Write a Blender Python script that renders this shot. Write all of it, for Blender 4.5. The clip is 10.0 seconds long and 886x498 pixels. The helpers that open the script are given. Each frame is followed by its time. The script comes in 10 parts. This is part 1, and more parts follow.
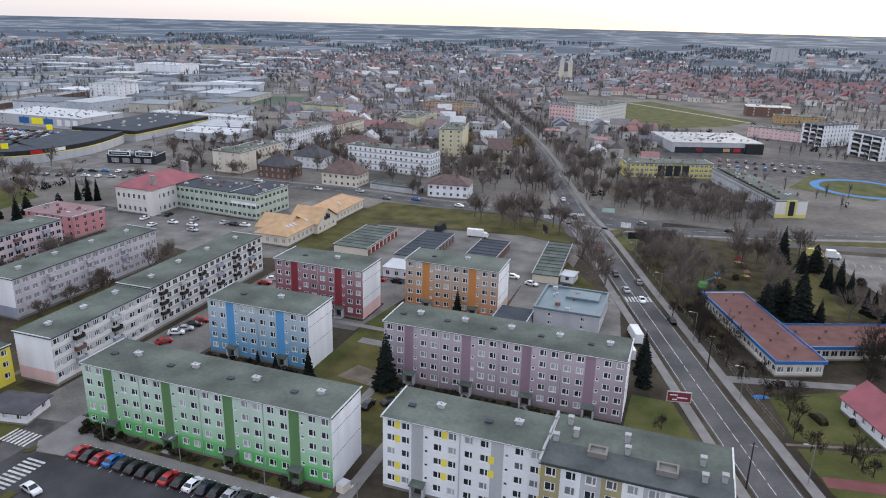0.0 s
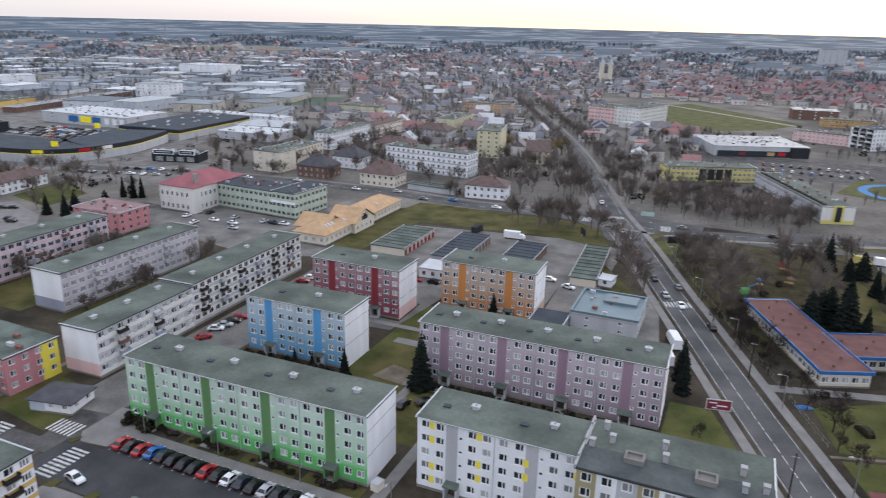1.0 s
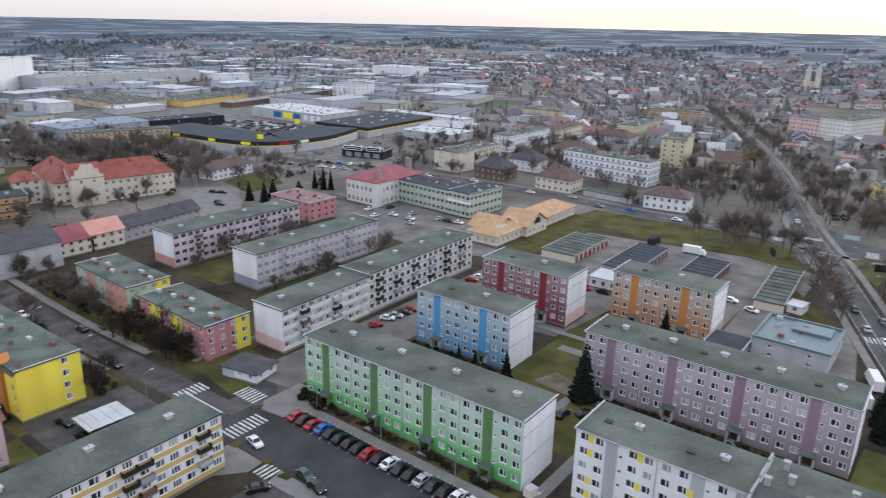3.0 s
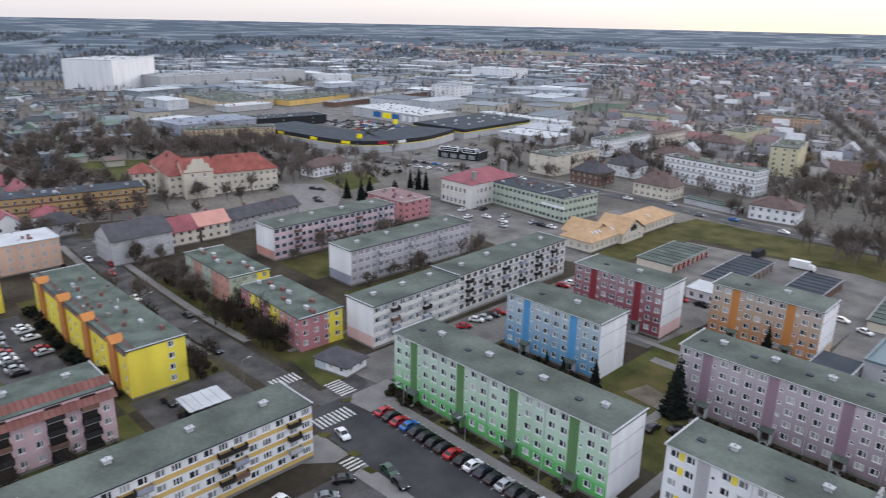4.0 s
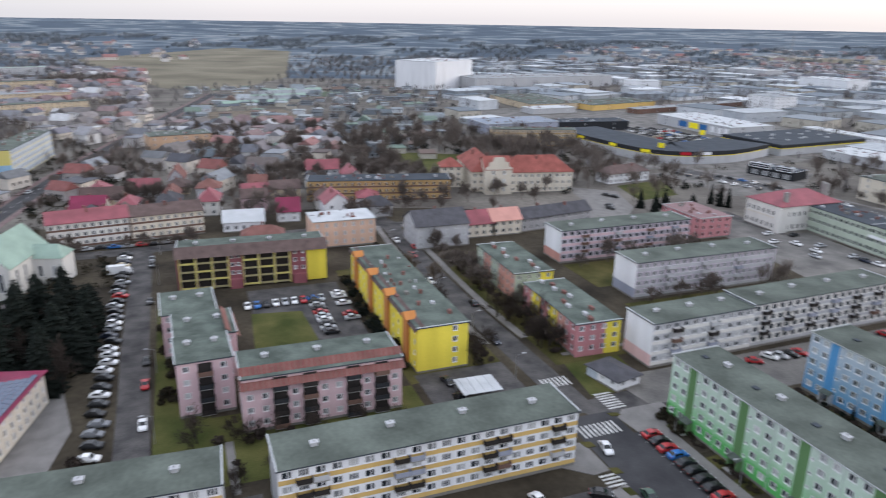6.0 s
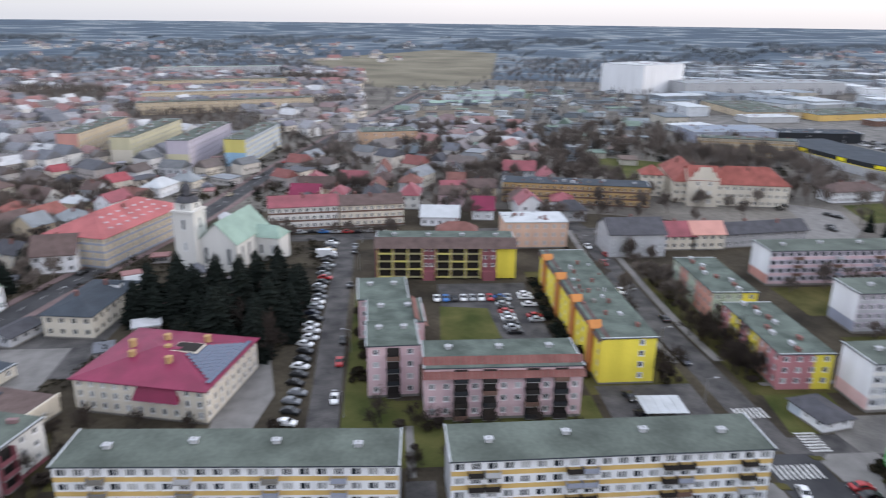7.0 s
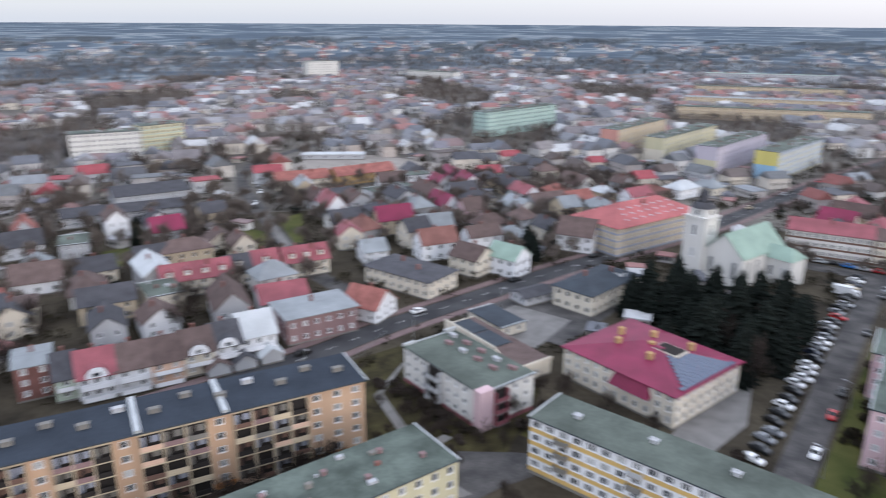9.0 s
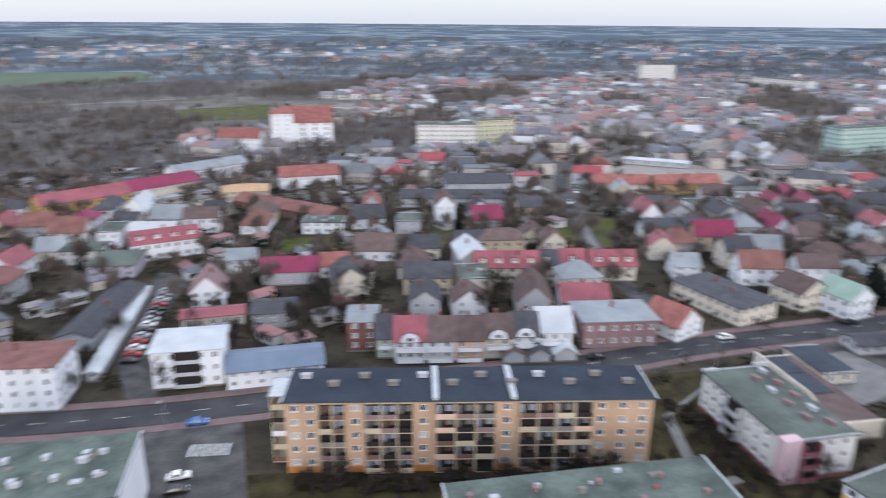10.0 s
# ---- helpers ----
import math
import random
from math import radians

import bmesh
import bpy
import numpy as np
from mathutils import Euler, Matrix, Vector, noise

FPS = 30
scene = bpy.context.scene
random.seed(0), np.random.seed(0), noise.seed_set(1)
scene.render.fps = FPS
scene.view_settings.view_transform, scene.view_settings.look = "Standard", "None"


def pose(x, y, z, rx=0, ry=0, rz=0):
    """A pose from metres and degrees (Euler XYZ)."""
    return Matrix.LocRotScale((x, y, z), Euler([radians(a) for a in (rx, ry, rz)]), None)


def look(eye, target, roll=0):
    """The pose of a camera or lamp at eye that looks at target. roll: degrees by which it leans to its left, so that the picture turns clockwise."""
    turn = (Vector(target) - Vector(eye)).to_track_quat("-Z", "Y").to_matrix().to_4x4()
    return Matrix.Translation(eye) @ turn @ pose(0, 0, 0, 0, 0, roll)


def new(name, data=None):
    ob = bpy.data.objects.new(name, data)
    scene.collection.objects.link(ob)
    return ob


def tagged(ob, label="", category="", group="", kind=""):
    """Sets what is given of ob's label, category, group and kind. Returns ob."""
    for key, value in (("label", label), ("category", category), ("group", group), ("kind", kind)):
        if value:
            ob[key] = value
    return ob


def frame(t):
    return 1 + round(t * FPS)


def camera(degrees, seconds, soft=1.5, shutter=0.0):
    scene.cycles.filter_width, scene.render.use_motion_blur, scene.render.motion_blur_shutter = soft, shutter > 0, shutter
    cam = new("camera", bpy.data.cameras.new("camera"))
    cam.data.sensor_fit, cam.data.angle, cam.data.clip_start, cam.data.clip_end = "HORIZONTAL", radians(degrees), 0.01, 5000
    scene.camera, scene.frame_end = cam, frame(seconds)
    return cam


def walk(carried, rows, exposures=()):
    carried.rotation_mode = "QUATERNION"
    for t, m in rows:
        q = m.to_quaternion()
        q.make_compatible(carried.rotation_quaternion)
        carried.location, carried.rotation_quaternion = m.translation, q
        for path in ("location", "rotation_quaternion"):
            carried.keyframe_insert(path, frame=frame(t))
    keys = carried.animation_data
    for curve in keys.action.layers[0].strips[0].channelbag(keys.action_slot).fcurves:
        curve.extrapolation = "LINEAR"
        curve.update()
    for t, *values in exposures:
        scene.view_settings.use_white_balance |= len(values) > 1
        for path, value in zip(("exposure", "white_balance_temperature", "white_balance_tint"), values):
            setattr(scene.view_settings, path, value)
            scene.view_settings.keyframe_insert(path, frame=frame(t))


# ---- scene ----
cam = camera(64.18, 10.0, soft=1.05, shutter=0.58)
PATH = [
    (0, look((0.02, 0.03, 77.91), (-32.72, 89.41, 47.26), 1.41)),
    (0.5, look((-0.15, 0.02, 77.91), (-33.55, 89.16, 47.29), 1.40)),
    (1, look((-0.31, 0.03, 77.83), (-37.75, 87.56, 47.23), 1.38)),
    (1.5, look((-0.43, 0.09, 77.78), (-43.26, 85.11, 47.15), 1.38)),
    (2, look((-0.52, 0.14, 77.74), (-48.57, 82.31, 47.08), 1.36)),
    (2.5, look((-0.59, 0.22, 77.72), (-53.75, 79.17, 47.06), 1.29)),
    (4, look((-0.74, 0.33, 77.89), (-68.46, 67.20, 47.19), 1.18)),
    (4.5, look((-0.83, 0.22, 78.00), (-73.86, 61.25, 47.28), 1.15)),
    (5, look((-0.94, 0.04, 78.09), (-79.94, 53.08, 47.34), 1.15)),
    (6.5, look((-1.29, 0.15, 78.19), (-93.91, 21.81, 47.32), 0.83)),
    (7, look((-1.39, 0.19, 78.08), (-96.19, 7.84, 47.20), 0.69)),
    (7.5, look((-1.66, 0.30, 77.96), (-96.48, -7.37, 47.15), 0.56)),
    (8, look((-1.91, 0.45, 77.90), (-94.01, -23.44, 47.14), 0.45)),
    (8.5, look((-2.06, 0.60, 77.93), (-88.36, -39.47, 47.15), 0.37)),
    (9, look((-2.19, 0.68, 78.03), (-78.35, -56.34, 47.23), 0.37)),
    (9.5, look((-2.29, 0.71, 78.14), (-64.05, -71.66, 47.34), 0.44)),
    (10, look((-2.33, 0.65, 78.22), (-46.03, -83.85, 47.40), 0.45)),
]

EXPOSURES = [(0.0, 0.37, 6490, 16), (5.0, 0.37, 6540, 15), (7.0, 0.49, 6440, 15), (8.5, 0.51, 6350, 15), (10.0, 0.60, 6250, 15)]
walk(cam, PATH, EXPOSURES)

# ---- world and light ----
SUN_AZ = radians(12)          # from +y towards +x
SUN_EL = radians(14)
world = bpy.data.worlds.new("overcast_evening")
scene.world = world
world.use_nodes = True
wn, wl = world.node_tree.nodes, world.node_tree.links
wn.clear()


def wnode(kind, **inputs):
    n = wn.new(kind)
    for k, v in inputs.items():
        n.inputs[k].default_value = v
    return n


out = wnode("ShaderNodeOutputWorld")
sky = wn.new("ShaderNodeTexSky")
sky.sky_type, sky.sun_disc = "NISHITA", False
sky.sun_elevation, sky.sun_rotation = SUN_EL, SUN_AZ
bg_sky = wnode("ShaderNodeBackground", Strength=0.03)
wl.new(sky.outputs[0], bg_sky.inputs[0])
coord = wn.new("ShaderNodeTexCoord")
sep = wn.new("ShaderNodeSeparateXYZ")
wl.new(coord.outputs["Generated"], sep.inputs[0])
ramp = wn.new("ShaderNodeValToRGB")          # cloud deck, duller towards the horizon
for k, (p, c) in enumerate(((0.0, (0.52, 0.52, 0.545)), (0.04, (0.62, 0.625, 0.65)), (0.2, (0.86, 0.93, 1.03)), (1.0, (0.90, 0.99, 1.12)))):
    el = ramp.color_ramp.elements[k] if k < 2 else ramp.color_ramp.elements.new(p)
    el.position, el.color = p, (*c, 1)
wl.new(sep.outputs[2], ramp.inputs[0])
glow = wn.new("ShaderNodeVectorMath")        # the warm quarter where the sun has gone down
glow.operation = "DOT_PRODUCT"
glow.inputs[1].default_value = (math.sin(radians(24)), math.cos(radians(24)), 0)
wl.new(coord.outputs["Generated"], glow.inputs[0])
warm = wn.new("ShaderNodeMapRange")
warm.inputs["From Min"].default_value, warm.inputs["From Max"].default_value = 0.55, 1.0
wl.new(glow.outputs["Value"], warm.inputs[0])
low = wn.new("ShaderNodeMapRange")
low.inputs["From Min"].default_value, low.inputs["From Max"].default_value = 0.02, 0.10
low.inputs["To Min"].default_value, low.inputs["To Max"].default_value = 1.0, 0.0
wl.new(sep.outputs[2], low.inputs[0])
both = wn.new("ShaderNodeMath")
both.operation = "MULTIPLY"
wl.new(warm.outputs[0], both.inputs[0])
wl.new(low.outputs[0], both.inputs[1])
tint = wn.new("ShaderNodeMix")
tint.data_type = "RGBA"
tint.inputs[7].default_value = (0.74, 0.64, 0.44, 1)
wl.new(both.outputs[0], tint.inputs[0])
wl.new(ramp.outputs[0], tint.inputs[6])
away = wn.new("ShaderNodeMapRange")           # the duller quarter away from the sun
away.inputs["From Min"].default_value, away.inputs["From Max"].default_value = -0.3, -1.0
wl.new(glow.outputs["Value"], away.inputs[0])
dull = wn.new("ShaderNodeMath")
dull.operation = "MULTIPLY"
wl.new(away.outputs[0], dull.inputs[0])
wl.new(low.outputs[0], dull.inputs[1])
cool = wn.new("ShaderNodeMix")
cool.data_type = "RGBA"
cool.inputs[7].default_value = (0.36, 0.40, 0.46, 1)
wl.new(dull.outputs[0], cool.inputs[0])
wl.new(tint.outputs[2], cool.inputs[6])
bg_cloud = wnode("ShaderNodeBackground", Strength=1.08)
wl.new(cool.outputs[2], bg_cloud.inputs[0])
add = wn.new("ShaderNodeAddShader")
wl.new(bg_sky.outputs[0], add.inputs[0])
wl.new(bg_cloud.outputs[0], add.inputs[1])
wl.new(add.outputs[0], out.inputs[0])

sun = new("sun", bpy.data.lights.new("sun", "SUN"))
sun.data.energy, sun.data.angle, sun.data.color = 0.75, radians(25), (1.0, 0.93, 0.84)
sun.matrix_world = look((math.sin(SUN_AZ) * 300, math.cos(SUN_AZ) * 300, 300 * math.tan(SUN_EL)), (0, 0, 0))


# ---- materials ----
def greyed(colour, sat):
    """A colour mixed towards its own grey, as haze and overcast light mute it."""
    grey = 0.3 * colour[0] + 0.55 * colour[1] + 0.15 * colour[2]
    return tuple(grey + (c - grey) * sat for c in colour[:3])


def surf(name, colour, rough=0.85, var=0.18, scale=0.5, fine=6.0, metal=0.0, bump=0.0, second=None, per=0.0, spec=0.12, streak=0.0, sat=0.74):
    """A surface in one colour, with blotches at two sizes, some of a second colour, and fine relief."""
    m = bpy.data.materials.new(name)
    m.use_nodes = True
    n, l = m.node_tree.nodes, m.node_tree.links
    b = n["Principled BSDF"]
    colour, second = greyed(colour, sat), second and greyed(second, sat)
    b.inputs["Roughness"].default_value, b.inputs["Metallic"].default_value = rough, metal
    b.inputs["Specular IOR Level"].default_value = spec
    geo = n.new("ShaderNodeNewGeometry")
    place = geo.outputs["Position"]
    big, small = n.new("ShaderNodeTexNoise"), n.new("ShaderNodeTexNoise")
    for tex, s in ((big, scale), (small, fine)):
        tex.inputs["Scale"].default_value, tex.inputs["Detail"].default_value = s, 3.0
        l.new(place, tex.inputs["Vector"])
    if streak:
        flat = n.new("ShaderNodeVectorMath")
        flat.operation = "MULTIPLY"
        flat.inputs[1].default_value = (1, 1, 0.12)
        l.new(place, flat.inputs[0])
        l.new(flat.outputs[0], big.inputs["Vector"])
    dark = [c * (1 - var) for c in colour[:3]]
    light = [min(1, c * (1 + var * 0.8)) for c in colour[:3]]
    r = n.new("ShaderNodeValToRGB")
    r.color_ramp.elements[0].position, r.color_ramp.elements[1].position = 0.3, 0.7
    r.color_ramp.elements[0].color = (*dark, 1)
    r.color_ramp.elements[1].color = (*(second or light), 1)
    l.new(big.outputs[0], r.inputs[0])
    mix = n.new("ShaderNodeMix")
    mix.data_type, mix.blend_type = "RGBA", "MULTIPLY"
    mix.inputs[0].default_value = 1.0
    l.new(r.outputs[0], mix.inputs[6])
    g = n.new("ShaderNodeMapRange")
    g.inputs["From Min"].default_value, g.inputs["From Max"].default_value = 0.25, 0.75
    g.inputs["To Min"].default_value, g.inputs["To Max"].default_value = 1 - var * 0.7, 1 + var * 0.35
    l.new(small.outputs[0], g.inputs[0])
    l.new(g.outputs[0], mix.inputs[7])
    last = mix.outputs[2]
    if per:
        info = n.new("ShaderNodeObjectInfo")
        h = n.new("ShaderNodeMapRange")
        h.inputs["To Min"].default_value, h.inputs["To Max"].default_value = 1 - per, 1 + per * 0.6
        l.new(info.outputs["Random"], h.inputs[0])
        mul = n.new("ShaderNodeMix")
        mul.data_type, mul.blend_type = "RGBA", "MULTIPLY"
        mul.inputs[0].default_value = 1.0
        l.new(last, mul.inputs[6])
        l.new(h.outputs[0], mul.inputs[7])
        last = mul.outputs[2]
    l.new(last, b.inputs["Base Color"])
    if bump:
        bp = n.new("ShaderNodeBump")
        bp.inputs["Strength"].default_value, bp.inputs["Distance"].default_value = bump, 0.05
        l.new(small.outputs[0], bp.inputs["Height"])
        l.new(bp.outputs[0], b.inputs["Normal"])
    return m


def islands(name, colours, rough=0.9, by="island"):
    """A palette from which each loose piece, or each object, takes one colour."""
    m = bpy.data.materials.new(name)
    m.use_nodes = True
    n, l = m.node_tree.nodes, m.node_tree.links
    b = n["Principled BSDF"]
    b.inputs["Roughness"].default_value, b.inputs["Specular IOR Level"].default_value = rough, 0.25
    src = n.new("ShaderNodeNewGeometry").outputs["Random Per Island"] if by == "island" else n.new("ShaderNodeObjectInfo").outputs["Random"]
    r = n.new("ShaderNodeValToRGB")
    r.color_ramp.interpolation = "CONSTANT"
    e = r.color_ramp.elements
    while len(e) < len(colours):
        e.new(0.5)
    for k, c in enumerate(colours):
        e[k].position, e[k].color = k / len(colours), (*c, 1)
    l.new(src, r.inputs[0])
    tex = n.new("ShaderNodeTexNoise")
    tex.inputs["Scale"].default_value = 0.35
    l.new(n.new("ShaderNodeNewGeometry").outputs["Position"], tex.inputs["Vector"])
    g = n.new("ShaderNodeMapRange")
    g.inputs["From Min"].default_value, g.inputs["From Max"].default_value = 0.3, 0.7
    g.inputs["To Min"].default_value, g.inputs["To Max"].default_value = 0.8, 1.1
    l.new(tex.outputs[0], g.inputs[0])
    mix = n.new("ShaderNodeMix")
    mix.data_type, mix.blend_type = "RGBA", "MULTIPLY"
    mix.inputs[0].default_value = 1.0
    l.new(r.outputs[0], mix.inputs[6])
    l.new(g.outputs[0], mix.inputs[7])
    l.new(mix.outputs[2], b.inputs["Base Color"])
    return m


def rgb(h):
    """A colour from its six hex digits, made linear."""
    return tuple(((int(h[i:i + 2], 16) / 255 + 0.055) / 1.055) ** 2.4 for i in (0, 2, 4))


def graded(name, stops):
    """Paint whose colour goes over in steps from the plinth to the eaves."""
    m = surf(name, (0.5, 0.5, 0.5), 0.88, 0.10, 0.25, 3.0, streak=1)
    n, l = m.node_tree.nodes, m.node_tree.links
    geo, sp, mr, r = (n.new(k) for k in ("ShaderNodeNewGeometry", "ShaderNodeSeparateXYZ", "ShaderNodeMapRange", "ShaderNodeValToRGB"))
    l.new(geo.outputs["Position"], sp.inputs[0])
    l.new(sp.outputs[2], mr.inputs[0])
    mr.inputs["From Max"].default_value = 14.0
    l.new(mr.outputs[0], r.inputs[0])
    e = r.color_ramp.elements
    while len(e) < len(stops):
        e.new(0.5)
    for k, (p, c) in enumerate(stops):
        e[k].position, e[k].color = p, (*c, 1)
    mul = n.new("ShaderNodeMix")
    mul.data_type, mul.blend_type = "RGBA", "MULTIPLY"
    mul.inputs[0].default_value = 1.0
    old = n["Principled BSDF"].inputs["Base Color"].links[0].from_socket
    two = n.new("ShaderNodeMix")
    two.data_type, two.blend_type = "RGBA", "MULTIPLY"
    two.inputs[0].default_value = 1.0
    two.inputs[7].default_value = (2, 2, 2, 1)
    l.new(old, two.inputs[6])
    l.new(two.outputs[2], mul.inputs[6])
    l.new(r.outputs[0], mul.inputs[7])
    l.new(mul.outputs[2], n["Principled BSDF"].inputs["Base Color"])
    return m


def paint(name, h, var=0.10):
    strong = name.split("_", 1)[1] in ("yellow", "yellowlow", "green", "greendark", "blue", "red", "orange", "pinkpale", "pinkish", "mauve", "salmon", "rose", "peach")
    return surf(name, rgb(h), 0.88, var, 0.3, 3.0, streak=1, sat=1.0 if strong else 0.84)


M = {}
# loggia_dark is a dark paint that also stands in for loggia shade
for key, h in dict(white="d5d7db", cream="c8bfae", beige="b9a88d", pinkish="cfb0ae", pinkpale="c1a7ab", green="5da45c", greendark="587a52",
                   blue="4f88b8", bluepale="a9b5c2", red="7d353c", orange="b57a48", orangepale="c0a88f", mauve="86707e",
                   yellow="dccb50", yellowlow="c6a76a", grey="9a9a9c", greylight="a8aaae", bluegrey="8c92a2", plinth="77746f", salmon="b98a80", rose="b07a7e",
                   greenpale="a6b3a2", brown="6d5348", peach="c9aa97", apricot="b79679", ochre="ad8c58", teal="9db8b0", lilac="b3abb8", yellowpale="bdb694",
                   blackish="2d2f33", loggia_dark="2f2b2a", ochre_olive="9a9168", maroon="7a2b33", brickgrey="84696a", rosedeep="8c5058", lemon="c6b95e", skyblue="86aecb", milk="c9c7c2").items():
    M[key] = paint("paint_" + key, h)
M["greengrad"] = graded("paint_green_graded", [(0.0, rgb("53a05a")), (0.22, rgb("5aa862")), (0.27, rgb("82b589")), (0.42, rgb("94b99a")), (0.47, rgb("a2bea8")), (0.8, rgb("adc1b3")), (1.0, rgb("b4c3ba"))])
M["bluegrad"] = graded("paint_blue_graded", [(0.0, rgb("4f84b0")), (0.3, rgb("6f95b4")), (0.6, rgb("92a4b6")), (1.0, rgb("a7b0bb"))])
M["redgrad"] = graded("paint_red_graded", [(0.0, rgb("7f3d45")), (0.4, rgb("85555a")), (1.0, rgb("9a8184"))])
M["orangegrad"] = graded("paint_orange_graded", [(0.0, rgb("b0764c")), (0.3, rgb("b08463")), (0.6, rgb("ae9683")), (1.0, rgb("aaa29d"))])
M["mauvegrad"] = graded("paint_mauve_graded", [(0.0, rgb("82727b")), (0.35, rgb("978a93")), (1.0, rgb("aaa0a8"))])
M["bitumen"] = surf("roof_bitumen", rgb("4f5650"), 0.9, 0.24, 0.1, 1.2, bump=0.2, second=rgb("636b64"), sat=0.95)
M["bitumen_mid"] = surf("roof_felt_mid", rgb("464d4e"), 0.9, 0.22, 0.15, 1.5, bump=0.2, second=rgb("565d5c"))
M["bitumen_dark"] = surf("roof_felt_dark", rgb("3d454e"), 0.9, 0.18, 0.15, 1.5, bump=0.2)
M["bitumen_green"] = surf("roof_bitumen_mossy", rgb("4f5852"), 0.9, 0.26, 0.2, 1.5, bump=0.2, second=rgb("636d66"), sat=0.95)
M["sheet_teal"] = surf("roof_sheet_teal", rgb("57717a"), 0.55, 0.12, 0.2, 2.0, spec=0.4)
M["bitumen_blue"] = surf("roof_felt_blue_black", rgb("303945"), 0.85, 0.18, 0.15, 1.5, bump=0.2)
M["metal_light"] = surf("zinc_flashing", rgb("aeb3b6"), 0.5, 0.12, 1.0, 8.0, metal=0.3)
M["concrete"] = surf("concrete", rgb("8b8a87"), 0.9, 0.2, 0.6, 8.0, bump=0.2)
M["white_plain"] = surf("white_plastic", rgb("cfd1d3"), 0.5, 0.06, 1.0, 8.0, per=0.06)
M["tile_red"] = surf("roof_tiles_red", rgb("93534a"), 0.8, 0.25, 0.4, 4.0, bump=0.4, per=0.12)
M["sheet_red"] = surf("roof_sheet_red", rgb("8f3c48"), 0.65, 0.22, 0.2, 3.0, spec=0.4)
M["sheet_coral"] = surf("roof_sheet_coral", rgb("a55556"), 0.65, 0.25, 0.15, 2.0, spec=0.35, sat=0.9)
M["sheet_maroon"] = surf("roof_sheet_maroon", rgb("782844"), 0.6, 0.18, 0.2, 3.0, spec=0.3, sat=1.0)
M["tile_orange"] = surf("roof_tiles_orange", rgb("b48d5e"), 0.8, 0.16, 0.4, 4.0, bump=0.4)
M["tile_brick"] = surf("roof_tiles_brick", rgb("7d5048"), 0.8, 0.22, 0.3, 4.0, bump=0.4)
M["tile_palace"] = surf("roof_tiles_orange_red", rgb("8d4f47"), 0.8, 0.24, 0.3, 4.0, bump=0.4, sat=0.9)
M["slate"] = surf("roof_slate", rgb("4a4a50"), 0.8, 0.2, 0.4, 4.0, bump=0.3, per=0.15)
M["sheet_grey"] = surf("roof_sheet_grey", rgb("7d8489"), 0.6, 0.18, 0.2, 3.0, spec=0.4, per=0.15)
M["sheet_green"] = surf("roof_sheet_verdigris", rgb("7f9b8c"), 0.6, 0.15, 0.2, 3.0)
M["sheet_blue"] = surf("roof_sheet_blue", rgb("5b6d84"), 0.5, 0.12, 0.2, 3.0, spec=0.4)
M["sheet_white"] = surf("roof_sheet_white", rgb("adb2b6"), 0.6, 0.12, 0.2, 3.0)
M["roof_brown"] = surf("roof_tiles_brown", rgb("63504c"), 0.8, 0.22, 0.4, 4.0, bump=0.3, per=0.2)
M["gravel_red"] = surf("roof_felt_red", rgb("6a4440"), 0.9, 0.2, 0.3, 2.0)
M["panel_solar"] = surf("solar_panel", rgb("3f4f6b"), 0.25, 0.1, 1.0, 6.0, spec=0.6)
M["asphalt"] = surf("asphalt", rgb("3d3d41"), 0.9, 0.24, 0.12, 3.0, bump=0.2, second=rgb("4b4b4d"))
M["asphalt_old"] = surf("asphalt_patched", rgb("474648"), 0.9, 0.32, 0.2, 2.0, bump=0.2, second=rgb("5d5a58"))
M["asphalt_pale"] = surf("asphalt_bleached", rgb("696764"), 0.9, 0.3, 0.12, 1.6, bump=0.2, second=rgb("7c7873"))
M["asphalt_worn"] = surf("asphalt_worn", rgb("4e4e50"), 0.9, 0.26, 0.1, 2.0, bump=0.2, second=rgb("5e5d5d"))
M["paving"] = surf("concrete_paving", rgb("787572"), 0.9, 0.18, 0.3, 4.0, bump=0.2)
M["paving_red"] = surf("red_paving", rgb("755f5e"), 0.9, 0.16, 0.3, 4.0, bump=0.2)
M["paving_track"] = surf("red_rubber_track", rgb("74403f"), 0.9, 0.15, 0.3, 4.0)
M["line"] = surf("road_paint", rgb("b9b9b6"), 0.8, 0.35, 1.0, 6.0)
M["lawn"] = surf("winter_lawn", rgb("434724"), 0.95, 0.38, 0.12, 2.5, bump=0.6, second=rgb("5b5534"), sat=1.0)
M["lawn_green"] = surf("green_lawn", rgb("454f27"), 0.95, 0.34, 0.12, 2.5, bump=0.6, second=rgb("595833"), sat=1.0)
M["scrub"] = surf("winter_scrub", rgb("332c20"), 0.95, 0.4, 0.25, 2.0, bump=0.7, second=rgb("47432b"), sat=1.0)
M["soil"] = surf("bare_soil", rgb("6a5d4c"), 0.95, 0.25, 0.2, 3.0, bump=0.5, second=rgb("7c705f"))
M["soil_dark"] = surf("dark_bed_soil", rgb("3f372e"), 0.95, 0.3, 0.5, 4.0, bump=0.5, second=rgb("51483a"))
M["field"] = surf("fallow_field", rgb("6b644f"), 0.95, 0.25, 0.012, 0.3, second=rgb("7d7560"))
M["field_green"] = surf("winter_crop", rgb("52624b"), 0.95, 0.12, 0.01, 0.3)
M["pitch"] = surf("pitch_grass", rgb("485a4a"), 0.95, 0.15, 0.02, 0.5)
M["bark"] = surf("bark", rgb("332d2a"), 0.95, 0.25, 2.0, 10.0, bump=0.5)
